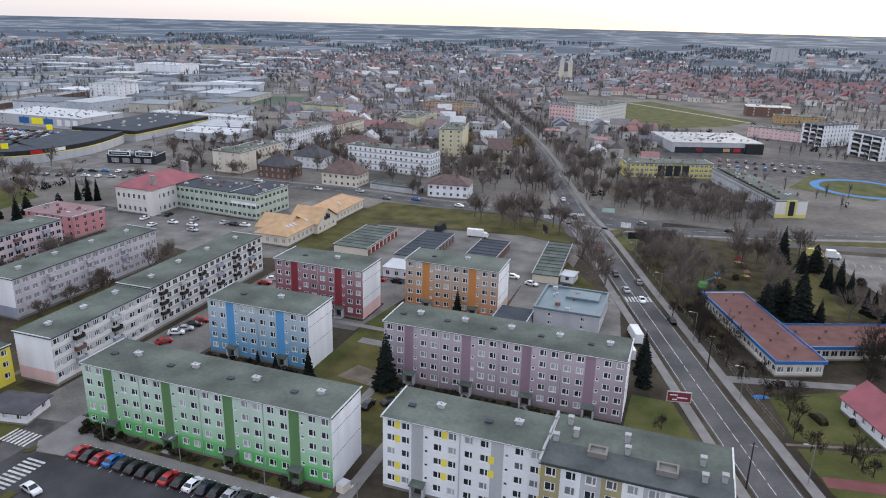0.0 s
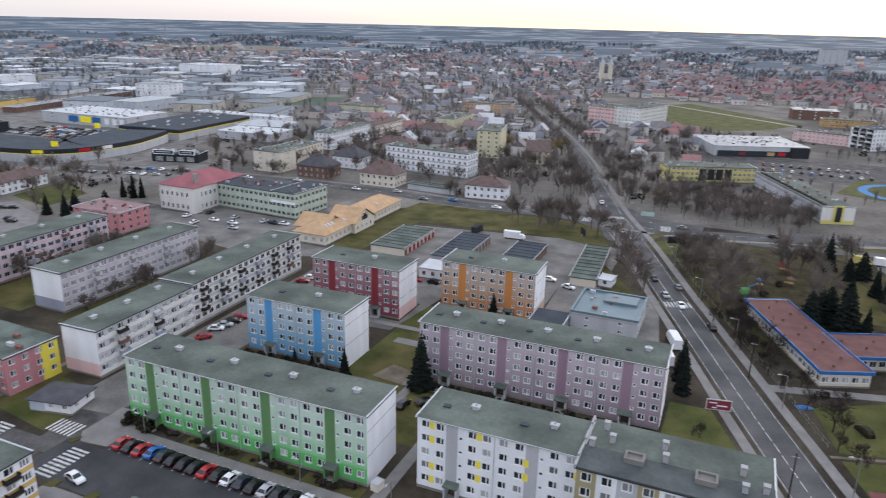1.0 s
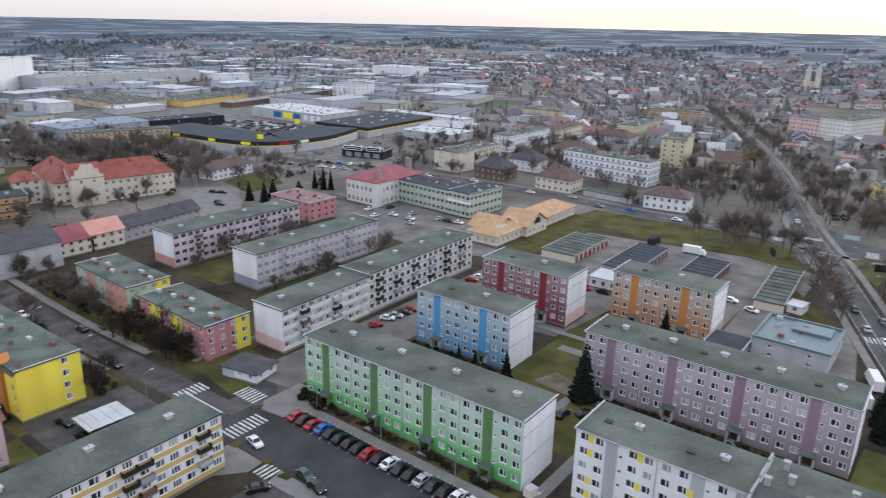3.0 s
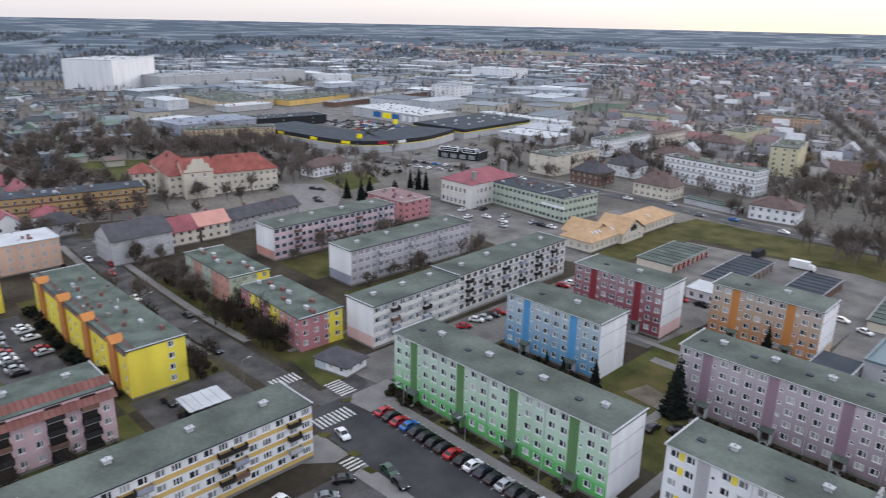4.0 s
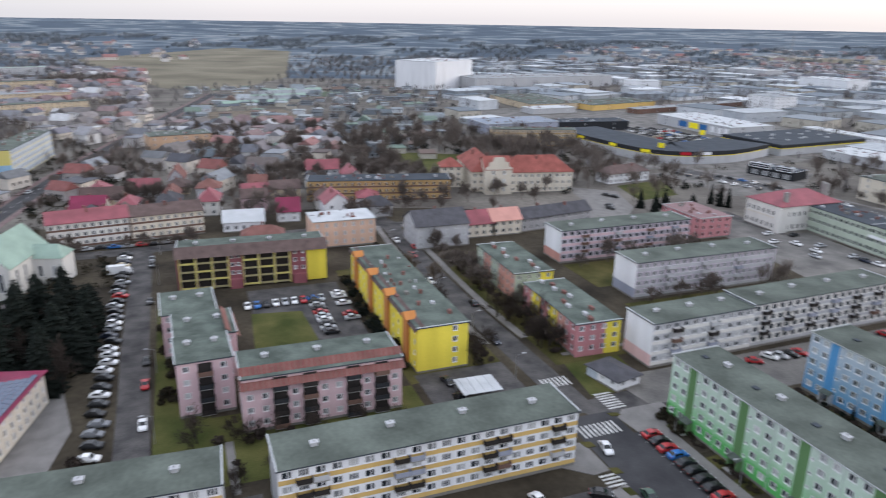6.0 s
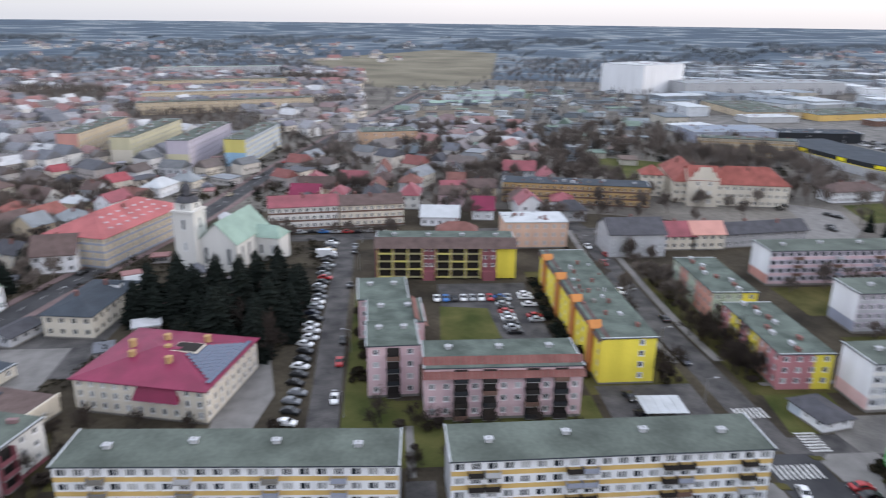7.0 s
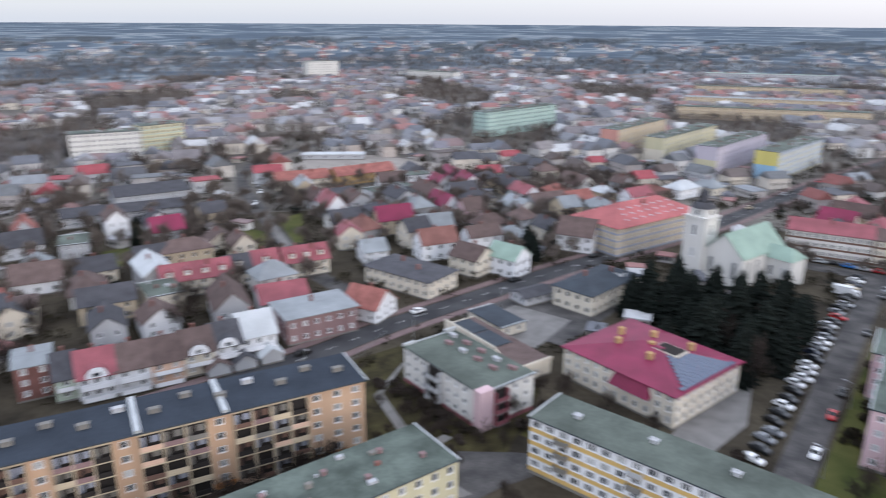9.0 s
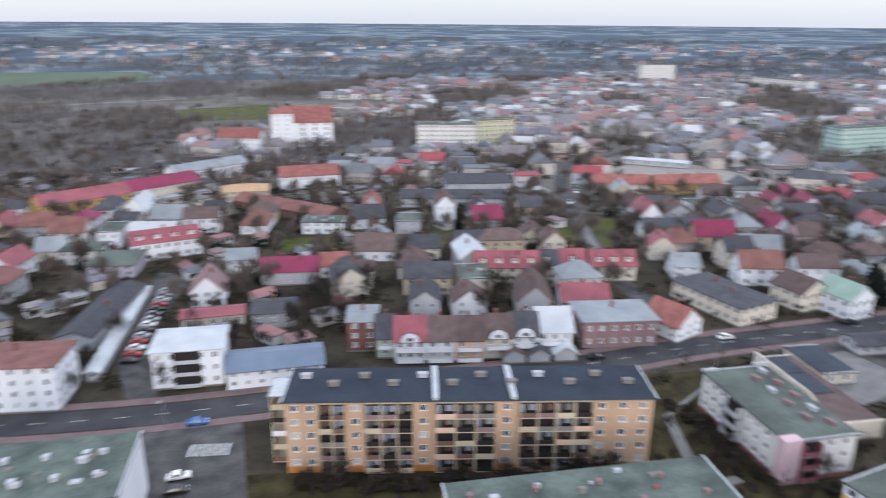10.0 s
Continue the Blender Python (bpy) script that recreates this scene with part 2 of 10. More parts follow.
# distance haze put into the colour: greyer and paler than near twigs
M["twigs_hazed"] = surf("hazed_twigs", rgb("686364"), 0.95, 0.25, 0.02, 0.3, second=rgb("7e7a7b"))
# lightened as well, to offset how the thick twigs shade each other
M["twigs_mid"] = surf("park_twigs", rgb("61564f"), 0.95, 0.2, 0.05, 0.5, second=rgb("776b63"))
M["twigs"] = surf("twigs", rgb("3d342e"), 0.95, 0.2, 0.6, 5.0, per=0.2)
M["twigs_gold"] = surf("willow_twigs", rgb("8a7440"), 0.95, 0.2, 0.6, 5.0, per=0.15)
M["market_paving"] = surf("pale_market_paving", rgb("8e867e"), 0.9, 0.16, 0.08, 1.5)
M["needles"] = surf("needles", rgb("18201b"), 0.95, 0.35, 1.2, 6.0, per=0.2)
# forest colour blued and paled to carry distance haze
M["needles_hazed"] = surf("far_wood", rgb("5f6973"), 0.95, 0.2, 0.004, 0.4, second=rgb("70777d"))
M["hedge"] = surf("hedge_leaves", rgb("1f2016"), 0.95, 0.35, 1.2, 6.0, second=rgb("3f3826"))
M["rubber"] = surf("rubber", rgb("222222"), 0.9, 0.1)
M["chrome"] = surf("metal_trim", rgb("a0a3a6"), 0.35, 0.1, metal=0.8)
M["lamp_white"] = surf("headlight_glass", rgb("d8dadc"), 0.2, 0.05, spec=0.6)
M["lamp_red"] = surf("tail_light_glass", rgb("8d1c1c"), 0.25, 0.05, spec=0.6)
M["steel"] = surf("galvanised_steel", rgb("8a8c8d"), 0.5, 0.15, metal=0.5)
M["door_dark"] = surf("dark_door", rgb("4a3a33"), 0.6, 0.15)
M["sign_yellow"] = surf("yellow_sign", rgb("ead92a"), 0.5, 0.05, sat=1)
M["track_blue"] = surf("blue_track", rgb("3a6f9f"), 0.8, 0.12, sat=1.0)
M["sign_red"] = surf("red_sign", rgb("b02632"), 0.5, 0.05, sat=1)
M["sign_blue"] = surf("blue_sign", rgb("2a5f95"), 0.5, 0.05, sat=1)


def glass_mat(name, dark, pale, share):
    """Opaque glass: dark colour for the unlit room behind, pale for drawn curtains."""
    m = bpy.data.materials.new(name)
    m.use_nodes = True
    n, l = m.node_tree.nodes, m.node_tree.links
    b = n["Principled BSDF"]
    b.inputs["Roughness"].default_value, b.inputs["Specular IOR Level"].default_value = 0.12, 0.5
    r = n.new("ShaderNodeValToRGB")
    e = r.color_ramp.elements
    e[0].position, e[0].color = 0.0, (*dark, 1)
    e[1].position, e[1].color = 1.0, (*pale, 1)
    mid = e.new(1 - share)
    mid.color = (*[d * 1.8 for d in dark], 1)
    l.new(n.new("ShaderNodeObjectInfo").outputs["Random"], r.inputs[0])
    l.new(r.outputs[0], b.inputs["Base Color"])
    return m


M["glass"] = glass_mat("window_glass", rgb("23282d"), rgb("a9abac"), 0.42)
M["car_glass"] = glass_mat("car_glass", rgb("15181b"), rgb("22262a"), 0.2)


def car_paint():
    m = bpy.data.materials.new("car_paint")
    m.use_nodes = True
    n, l = m.node_tree.nodes, m.node_tree.links
    b = n["Principled BSDF"]
    b.inputs["Roughness"].default_value, b.inputs["Coat Weight"].default_value = 0.4, 0.2
    l.new(n.new("ShaderNodeObjectInfo").outputs["Color"], b.inputs["Base Color"])
    return m


M["car_paint"] = car_paint()


# ---- mesh helpers ----
class Build:
    """Collects vertices and faces with material numbers, and makes one mesh of them."""

    def __init__(self):
        self.v, self.f, self.m = [], [], []

    def face(self, pts, mat=0):
        k = len(self.v)
        self.v.extend(pts)
        self.f.append(tuple(range(k, k + len(pts))))
        self.m.append(mat)

    def solid(self, pts, faces, mat=0):
        k = len(self.v)
        self.v.extend(pts)
        for q in faces:
            self.f.append(tuple(k + i for i in q))
            self.m.append(mat)

    def box(self, x0, y0, z0, x1, y1, z1, mat=0, top=None):
        pts = [(x0, y0, z0), (x1, y0, z0), (x1, y1, z0), (x0, y1, z0), (x0, y0, z1), (x1, y0, z1), (x1, y1, z1), (x0, y1, z1)]
        self.solid(pts, [(0, 3, 2, 1), (0, 1, 5, 4), (1, 2, 6, 5), (2, 3, 7, 6), (3, 0, 4, 7), (4, 5, 6, 7)], mat)
        if top is not None:
            self.m[-1] = top

    def prism(self, poly, z0, z1, mat=0, top=None, drop=0.0):
        n = len(poly)
        pts = [(x, y, z0) for x, y in poly] + [(x, y, z1) for x, y in poly]
        self.solid(pts, [(i, (i + 1) % n, n + (i + 1) % n, n + i) for i in range(n)], mat)
        k = len(self.v) - 2 * n
        self.f.append(tuple(range(k + n, k + 2 * n)))
        self.m.append(mat if top is None else top)

    def tube(self, p, q, r0, r1, n=5, mat=0, cap=False):
        p, q = Vector(p), Vector(q)
        d = (q - p).normalized()
        a = d.cross(Vector((0.31, 0.17, 0.93)) if abs(d.z) < 0.9 else Vector((1, 0, 0))).normalized()
        b = d.cross(a)
        pts = [tuple(c + r * (a * math.cos(2 * math.pi * i / n) + b * math.sin(2 * math.pi * i / n))) for c, r in ((p, r0), (q, r1)) for i in range(n)]
        self.solid(pts, [(i, (i + 1) % n, n + (i + 1) % n, n + i) for i in range(n)], mat)
        if cap:
            k = len(self.v) - 2 * n
            self.f.append(tuple(range(k + n, k + 2 * n)))
            self.m.append(mat)

    def mesh(self, name, mats, smooth=False):
        me = bpy.data.meshes.new(name)
        if len(self.v) < 4000:          # corners that meet are one corner
            seen, ids, keep = {}, [], []
            for p in self.v:
                key = (round(p[0], 3), round(p[1], 3), round(p[2], 3))
                if key not in seen:
                    seen[key] = len(keep)
                    keep.append(p)
                ids.append(seen[key])
            faces = [tuple(dict.fromkeys(ids[i] for i in q)) for q in self.f]
            good = [k for k, q in enumerate(faces) if len(q) > 2]
            self.v, self.f, self.m = keep, [faces[k] for k in good], [self.m[k] for k in good]
        me.from_pydata(self.v, [], self.f)
        for mm in mats:
            me.materials.append(M[mm] if isinstance(mm, str) else mm)
        me.polygons.foreach_set("material_index", self.m)
        if smooth:
            me.polygons.foreach_set("use_smooth", [True] * len(self.f))
        me.update()
        return me


def part(name, me, parent, label="", m=None):
    ob = new(name, me)
    ob.parent = parent
    if m is not None:
        ob.matrix_basis = m
    return tagged(ob, label)


def thing(name, label, category, m, group="", kind="", me=None):
    ob = new(name, me)
    ob.matrix_basis = m
    return tagged(ob, label, category, group, kind)


# ---- ground ----
def visible(x, y, edge=3.0):
    """Whether a place lies in the wide sector that the camera sweeps."""
    a = math.degrees(math.atan2(-x, y))
    if a < -100:
        a += 360
    return -13.0 - edge < a < 186.0 + edge


def ground():
    b = Build()
    rings = [0, 20, 40, 80, 130, 200, 300, 450, 700, 1000, 1500, 2200, 3000, 3600, 4200, 4700, 4950]
    n = 96
    # far rim raised so the land meets the horizon as the camera sees it
    def lift(r):
        return 0.0 if r < 2200 else 52.0 * ((r - 2200) / 2750) ** 1.5
    pts = [(r * math.cos(2 * math.pi * i / n), r * math.sin(2 * math.pi * i / n), lift(r)) for r in rings[1:] for i in range(n)]
    b.v = [(0, 0, 0)] + pts
    for i in range(n):
        b.f.append((0, 1 + i, 1 + (i + 1) % n))
        b.m.append(0)
    for k in range(len(rings) - 2):
        for i in range(n):
            p, q = 1 + k * n + i, 1 + k * n + (i + 1) % n
            b.f.append((p, p + n, q + n, q))
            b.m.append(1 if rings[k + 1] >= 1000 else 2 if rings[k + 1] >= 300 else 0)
    # distance haze is put into this blue-grey colour
    far = surf("hazed_land", rgb("4d5763"), 0.95, 0.2, 0.003, 0.02)
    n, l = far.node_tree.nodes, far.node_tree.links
    wide = next(q for q in n if q.type == "VALTORGB")       # woods, then scrub, fallow land, and woods again, all blued by painted haze
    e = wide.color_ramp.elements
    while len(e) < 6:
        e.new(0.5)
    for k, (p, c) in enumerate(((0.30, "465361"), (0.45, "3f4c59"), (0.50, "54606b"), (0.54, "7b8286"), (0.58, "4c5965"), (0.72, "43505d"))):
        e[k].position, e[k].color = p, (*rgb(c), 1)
    for q in n:
        if q.type == "TEX_NOISE":
            q.inputs["Detail"].default_value = 6.0
    m = surf("town_ground", rgb("38322a"), 0.95, 0.42, 0.06, 0.7, bump=0.4, second=rgb("4e473a"), sat=0.9)
    # grey yards, paled further for distance haze
    yards = surf("town_yards", rgb("625d58"), 0.95, 0.35, 0.03, 0.4, second=rgb("77726b"), sat=0.9)
    return thing("ground", "winter ground of thin grass and soil, far rim raised", "ground", pose(0, 0, 0), kind="structure", me=b.mesh("ground", [m, far, yards]))


ground()


def ribbon(pts, width, z, side=0.0):
    """The two edges of a strip along a line of points."""
    out_l, out_r = [], []
    for i, (x, y) in enumerate(pts):
        a, c = pts[max(i - 1, 0)], pts[min(i + 1, len(pts) - 1)]
        dx, dy = c[0] - a[0], c[1] - a[1]
        d = math.hypot(dx, dy)
        nx, ny = -dy / d, dx / d
        out_l.append((x + nx * (side + width / 2), y + ny * (side + width / 2), z))
        out_r.append((x + nx * (side - width / 2), y + ny * (side - width / 2), z))
    return out_l, out_r


def smooth_line(pts, step=8.0):
    """A denser line through the points."""
    out_pts = []
    for i in range(len(pts) - 1):
        p0, p1, p2, p3 = (Vector(pts[min(max(i + k, 0), len(pts) - 1)]) for k in (-1, 0, 1, 2))
        n = max(1, int((p2 - p1).length / step))
        for k in range(n):
            t = k / n
            out_pts.append(tuple(0.5 * ((2 * p1) + (p2 - p0) * t + (2 * p0 - 5 * p1 + 4 * p2 - p3) * t * t + (3 * p1 - p0 - 3 * p2 + p3) * t ** 3)))
    return out_pts + [tuple(pts[-1])]


def strip(name, label, pts, width, z, mat, side=0.0, thick=0.1, category="road", kind="structure"):
    l, r = ribbon(smooth_line(pts), width, z, side)
    b = Build()
    for i in range(len(l) - 1):
        b.face([r[i], r[i + 1], l[i + 1], l[i]])
        for e0, e1 in ((l[i], l[i + 1]), (r[i + 1], r[i])):
            b.face([e0, e1, (e1[0], e1[1], z - thick), (e0[0], e0[1], z - thick)])
    return thing(name, label, category, pose(0, 0, 0), kind=kind, me=b.mesh(name, [mat]))


def rectp(x0, y0, x1, y1):
    return [(x0, y0), (x1, y0), (x1, y1), (x0, y1)]


KEEP_OUT = [rectp(-258, -25, -124, -8)]     # where no tree or bush stands


def plot(name, label, poly, z, mat, thick=0.1, category="ground"):
    if name.split("_")[0] in ("yard", "field", "parking", "junction", "track") or name == "lawn_sport":
        KEEP_OUT.append(poly)
    b = Build()
    b.prism(poly, z - thick, z)
    return thing(name, label, category, pose(0, 0, 0), kind="structure", me=b.mesh(name, [mat]))


def dashes(name, label, pts, width, z, side, on, off):
    l = smooth_line(pts, 1.0)
    b = Build()
    k, gap = 0, int(on + off)
    while k + on < len(l):
        seg = l[k:k + int(on) + 1]
        e, r = ribbon(seg, width, z, side)
        for i in range(len(e) - 1):
            b.face([r[i], r[i + 1], e[i + 1], e[i]])
        k += gap
    return thing(name, label, "road marking", pose(0, 0, 0), kind="structure", me=b.mesh(name, ["line"]))


def zebra(x, y, ang, n=8, length=4.0):
    root = thing("zebra_crossing", "worn white zebra crossing on asphalt", "crossing", pose(x, y, 0.036, 0, 0, ang), kind="structure")
    b = Build()
    b.box(-0.25, -length / 2, -0.004, 0.25, length / 2, 0.002)
    me = b.mesh("stripe", ["line"])
    for k in range(n):
        part("stripe", me, root, m=pose((k - (n - 1) / 2) * 1.0, 0, 0))


MAIN = [(39, 70), (30, 95), (20.6, 118.5), (13.9, 136), (7.7, 152), (1.3, 169), (-7.6, 192.4), (-15.9, 214), (-27.6, 246), (-36, 268), (-52, 308), (-70, 360), (-91, 422), (-122, 500), (-155, 575), (-210, 690), (-300, 860), (-420, 1080)]
CROSS = [(-330, 262), (-240, 284), (-180, 290), (-154, 291), (-111, 287.5), (-77, 289.5), (-51, 288.5), (-20, 286.5), (5, 292.6), (37, 303), (73, 316.5), (160, 350), (300, 405)]
NEAR_ROAD = [(-112, 75), (-90, 74.6), (-60, 75), (-30, 75.5), (0, 75)]
SIDE_ST = [(-113, 75), (-150, 74), (-180, 73), (-233, 74.4), (-262, 76)]
WEST_ST = [(-113, 75), (-115, 100), (-116, 130), (-117, 160), (-118, 195), (-150, 212), (-190, 216), (-240, 220)]
PARK_ST = [(-112, -13.4), (-150, -14), (-181, -14.7), (-250, -15), (-257, -15)]
LONG_ST = [(90, -176), (40, -158), (-1, -143), (-50, -131), (-98, -120), (-132, -115), (-163, -108.5), (-201, -100), (-245, -88), (-291, -76), (-403, -56), (-560, -20), (-800, 40)]
CORNER_ST = [(-262, 110), (-262, 76), (-263, 40), (-260, 10), (-257, -16), (-257, -50), (-264, -78)]
MARKET_ST = [(-140, -122), (-150, -165), (-160, -185), (-171, -204), (-188, -235), (-215, -282), (-240, -311), (-268, -328), (-333, -345)]
strip("road_main", "grey asphalt main road with white lines", MAIN, 8.6, 0.03, "asphalt_worn")
strip("road_cross", "grey asphalt cross road", CROSS, 9.5, 0.024, "asphalt_worn")
strip("road_lane", "asphalt side lane of the cross road", [(-22, 283), (0, 285), (20, 284.6), (45, 289), (75, 295.5), (160, 322)], 6.5, 0.022, "asphalt_worn")
strip("road_estate", "wide asphalt road along the car park", NEAR_ROAD, 11.0, 0.028, "asphalt")
strip("road_side", "asphalt side street", SIDE_ST, 7.0, 0.02, "asphalt_old")
strip("road_west", "patched asphalt estate road", WEST_ST, 8.0, 0.016, "asphalt_old")
strip("road_parking", "asphalt lane with parked cars", PARK_ST, 6.5, 0.02, "asphalt_old")
strip("road_long", "asphalt street between the houses", LONG_ST, 8.0, 0.03, "asphalt")
strip("road_corner", "asphalt street round the estate", CORNER_ST, 8.0, 0.012, "asphalt_old")
strip("road_market", "narrow asphalt street to the market square", MARKET_ST, 6.5, 0.026, "asphalt_old")
strip("road_town", "far asphalt town street", [(-262, 76), (-330, 60), (-420, 20), (-560, -20)], 8.0, 0.03, "asphalt_old")
dashes("lane_line", "dashed white centre line", MAIN[:6], 0.15, 0.036, 0.4, 3, 1.6)
dashes("centre_line", "solid white centre line", MAIN[5:9], 0.16, 0.036, 0.4, 30, 0)
dashes("lane_line", "dashed white centre line", MAIN[9:], 0.18, 0.036, 0.2, 4, 6)
dashes("edge_line", "white edge line", MAIN, 0.1, 0.036, 3.9, 30, 1)
dashes("edge_line", "white edge line", MAIN, 0.1, 0.036, -3.9, 30, 1)
dashes("lane_line", "dashed white centre line", CROSS, 0.18, 0.036, 0.0, 4, 5)
dashes("lane_line", "dashed white centre line", LONG_ST, 0.16, 0.036, 0.0, 3, 5)
for nm, line, side, w, mat in (("pavement_main_a", MAIN, 6.4, 2.2, "paving"), ("pavement_main_b", MAIN, -6.9, 2.3, "paving"),
                               ("pavement_cross_a", CROSS[:6], 7.4, 2.4, "paving"), ("pavement_cross_b", CROSS[6:], -7.6, 2.4, "paving"),
                               ("pavement_side_a", SIDE_ST[1:], 5.6, 2.2, "paving"), ("pavement_side_b", SIDE_ST[1:], -5.6, 2.2, "paving"),
                               ("pavement_long_a", LONG_ST, 5.8, 2.6, "paving_red"), ("pavement_long_b", LONG_ST, -5.8, 2.4, "paving_red")):
    strip(nm, "pale concrete pavement with a raised kerb" if mat == "paving" else "reddish paved pavement with a raised kerb", line, w, 0.14, mat, side, 0.16, "pavement")

# ---- paved yards and lawns ----
plot("pavement_green", "paved footway before the green block", rectp(-104, 85.4, -44, 87.9), 0.14, "paving", 0.16, "pavement")
plot("parking_green", "asphalt parking bays", rectp(-103, 80, -44, 85.4), 0.034, "asphalt", 0.06, "parking")
plot("pavement_corner", "concrete paving at the street corner", [(-103, 81.2), (-103, 88.0), (-107, 93), (-111.5, 93), (-111.5, 83), (-109, 80.4)], 0.13, "paving", 0.16, "pavement")
plot("pavement_south", "concrete paving before the yellow slab block", [(-103.5, 68.6), (-94, 68.8), (-93.6, 65.2), (-98, 60), (-104, 62)], 0.12, "paving", 0.16, "pavement")
plot("pavement_island", "paved island with grass ends by the crossing", [(-89.4, 69.2), (-66, 69.2), (-64, 66.6), (-88.6, 65.4)], 0.12, "paving", 0.16, "pavement")
for x0, y0, x1, y1 in ((-111.2, 79.2, -109.8, 81.6), (-103.6, 68.0, -101.6, 70.4), (-94.6, 68.6, -92.6, 70.6), (-88.8, 67.6, -86.4, 69.4)):
    plot("lawn_corner", "small grass patch at the kerb", [(x0, y0), (x1, y0 + 0.3), (x1 + 0.2, y1), (x0 + 0.4, y1 - 0.2)], 0.15, "lawn", 0.2, "lawn")
plot("yard_estate", "asphalt yard between the blocks", [(-124.5, 88), (-112, 90), (-108, 108), (-108, 190), (-124.5, 190)], 0.022, "asphalt_pale", 0.1)
plot("yard_garages", "worn asphalt yard round the garages", [(-118, 203), (-36, 203), (-36, 252), (-60, 256), (-118, 246)], 0.02, "asphalt_pale", 0.1)
plot("yard_store", "asphalt yard beside the store", [(-46, 160), (-12, 160), (-18, 206), (-48, 206)], 0.018, "asphalt_pale", 0.1)
plot("yard_shop", "paved yard of the little shop", rectp(-112, 188, -70, 203), 0.016, "asphalt_pale", 0.1)
plot("yard_middle", "bleached asphalt drive between the blocks", [(-112, 150), (-80, 152), (-79, 160), (-76, 186), (-48, 187), (-48, 204), (-112, 204), (-112, 172), (-80.5, 172), (-80.5, 158), (-112, 158)], 0.015, "asphalt_pale", 0.1)
plot("yard_office", "car park of the offices", [(-236, 200), (-150, 186), (-128, 196), (-128, 204), (-150, 206), (-152, 268), (-163, 268), (-163, 229.5), (-203, 231.5), (-203, 219), (-228, 216)], 0.018, "asphalt_pale", 0.1)
plot("yard_court", "asphalt court with parked cars", rectp(-206, 15, -146, 42), 0.016, "asphalt_old", 0.1)
plot("yard_bins", "asphalt yard behind the street", rectp(-140, 46, -110, 68), 0.014, "asphalt_old", 0.1)
plot("yard_south", "asphalt yard before the yellow blocks", rectp(-90, -2, -60, 66), 0.014, "asphalt_old", 0.1)
plot("yard_gap", "asphalt drive between the blocks", rectp(-108, 2.5, -98, 8), 0.02, "asphalt_old", 0.1)
plot("yard_mall", "large retail car park", [(-600, 240), (-330, 238), (-318, 300), (-322, 350), (-340, 420), (-470, 470), (-640, 400)], 0.03, "asphalt_pale", 0.1)
plot("yard_market", "car park of the supermarket", [(-30, 420), (120, 430), (130, 500), (-30, 490)], 0.03, "asphalt_old", 0.1)
plot("yard_red_school", "car park beside the nursery", [(44.6, 281), (50, 262), (58, 238), (62, 226), (110, 225), (110, 292)], 0.03, "asphalt_pale", 0.1)
plot("yard_maroon", "paved yard by the maroon roof", [(-205, -98), (-150, -104), (-150, -72), (-200, -70)], 0.02, "asphalt_old", 0.1)
plot("yard_market_square", "pale paved market square", [(-227.8, -271.9), (-261.8, -302.5), (-299.3, -315), (-318, -285.8), (-321.9, -240.6), (-305.7, -208.8), (-289.1, -223.5), (-272.1, -245.5), (-247.5, -258.5)], 0.03, "market_paving", 0.1)
plot("yard_drive", "asphalt drive and parking", [(-26, -140), (-8, -145), (2, -100), (-18, -96)], 0.018, "asphalt_old", 0.1)
plot("lawn_green", "green lawn with footpaths", rectp(-104, 104, -56, 126), 0.03, "lawn", 0.1, "lawn")
plot("lawn_mid", "worn lawn between the blocks", [(-76, 108), (-64, 108), (-62, 160), (-76, 160)], 0.034, "lawn", 0.1, "lawn")
plot("lawn_offices", "green lawn beside the tiled hall", [(-133.6, 205), (-121, 207), (-120.5, 243), (-118, 252), (-62, 256), (-48, 252), (-42, 254), (-49.5, 276), (-62, 282), (-132, 281), (-134.2, 262)], 0.03, "lawn", 0.1, "lawn")
plot("lawn_court", "green lawn in the court", [(-188, 14.5), (-186, 28), (-166, 29), (-164, 13)], 0.05, "lawn_green", 0.1, "lawn")
plot("lawn_w", "lawn between the grey blocks", rectp(-162, 118, -140, 176), 0.03, "lawn", 0.1, "lawn")
plot("lawn_w", "lawn between the grey blocks", rectp(-198, 118, -176, 172), 0.03, "lawn", 0.1, "lawn")
plot("lawn_road", "lawn strip along the main road", [(-8.4, 112), (12, 118), (4.6, 136), (0.6, 146), (-8, 146)], 0.03, "lawn_green", 0.1, "lawn")
plot("lawn_right", "garden lawn across the main road", [(20.5, 157), (24.4, 139.6), (90, 158), (90, 180), (36.6, 166)], 0.03, "lawn_green", 0.1, "lawn")
plot("lawn_right", "sports lawn across the main road", [(24.6, 137), (29, 124), (45, 100), (90, 110), (90, 155)], 0.034, "lawn_green", 0.1, "lawn")
plot("track_red", "red running strip on the lawn", [(28, 128.6), (44, 131.8), (44, 128.2), (28.6, 125.4)], 0.06, "paving_track", 0.1, "track")
plot("path", "sandy garden path across the lawn", [(22.6, 138), (60, 149.5), (60, 148.6), (22.8, 137.2)], 0.062, "soil", 0.1, "path")
plot("path", "paved drive to the nursery", [(10.4, 163.5), (11.6, 160.4), (40, 168), (40, 171)], 0.062, "paving", 0.1, "path")
plot("lawn_pink", "lawn before the pink block", rectp(-136, -10, -112, 44), 0.012, "lawn_green", 0.1, "lawn")
plot("lawn_lane", "lawn strip along the parking lane", rectp(-200, -9.8, -136, 1), 0.012, "lawn_green", 0.1, "lawn")
plot("lawn_patch", "lawn round the patchwork blocks", [(-208, 80), (-134, 80), (-134, 104), (-208, 104)], 0.009, "lawn", 0.1, "lawn")
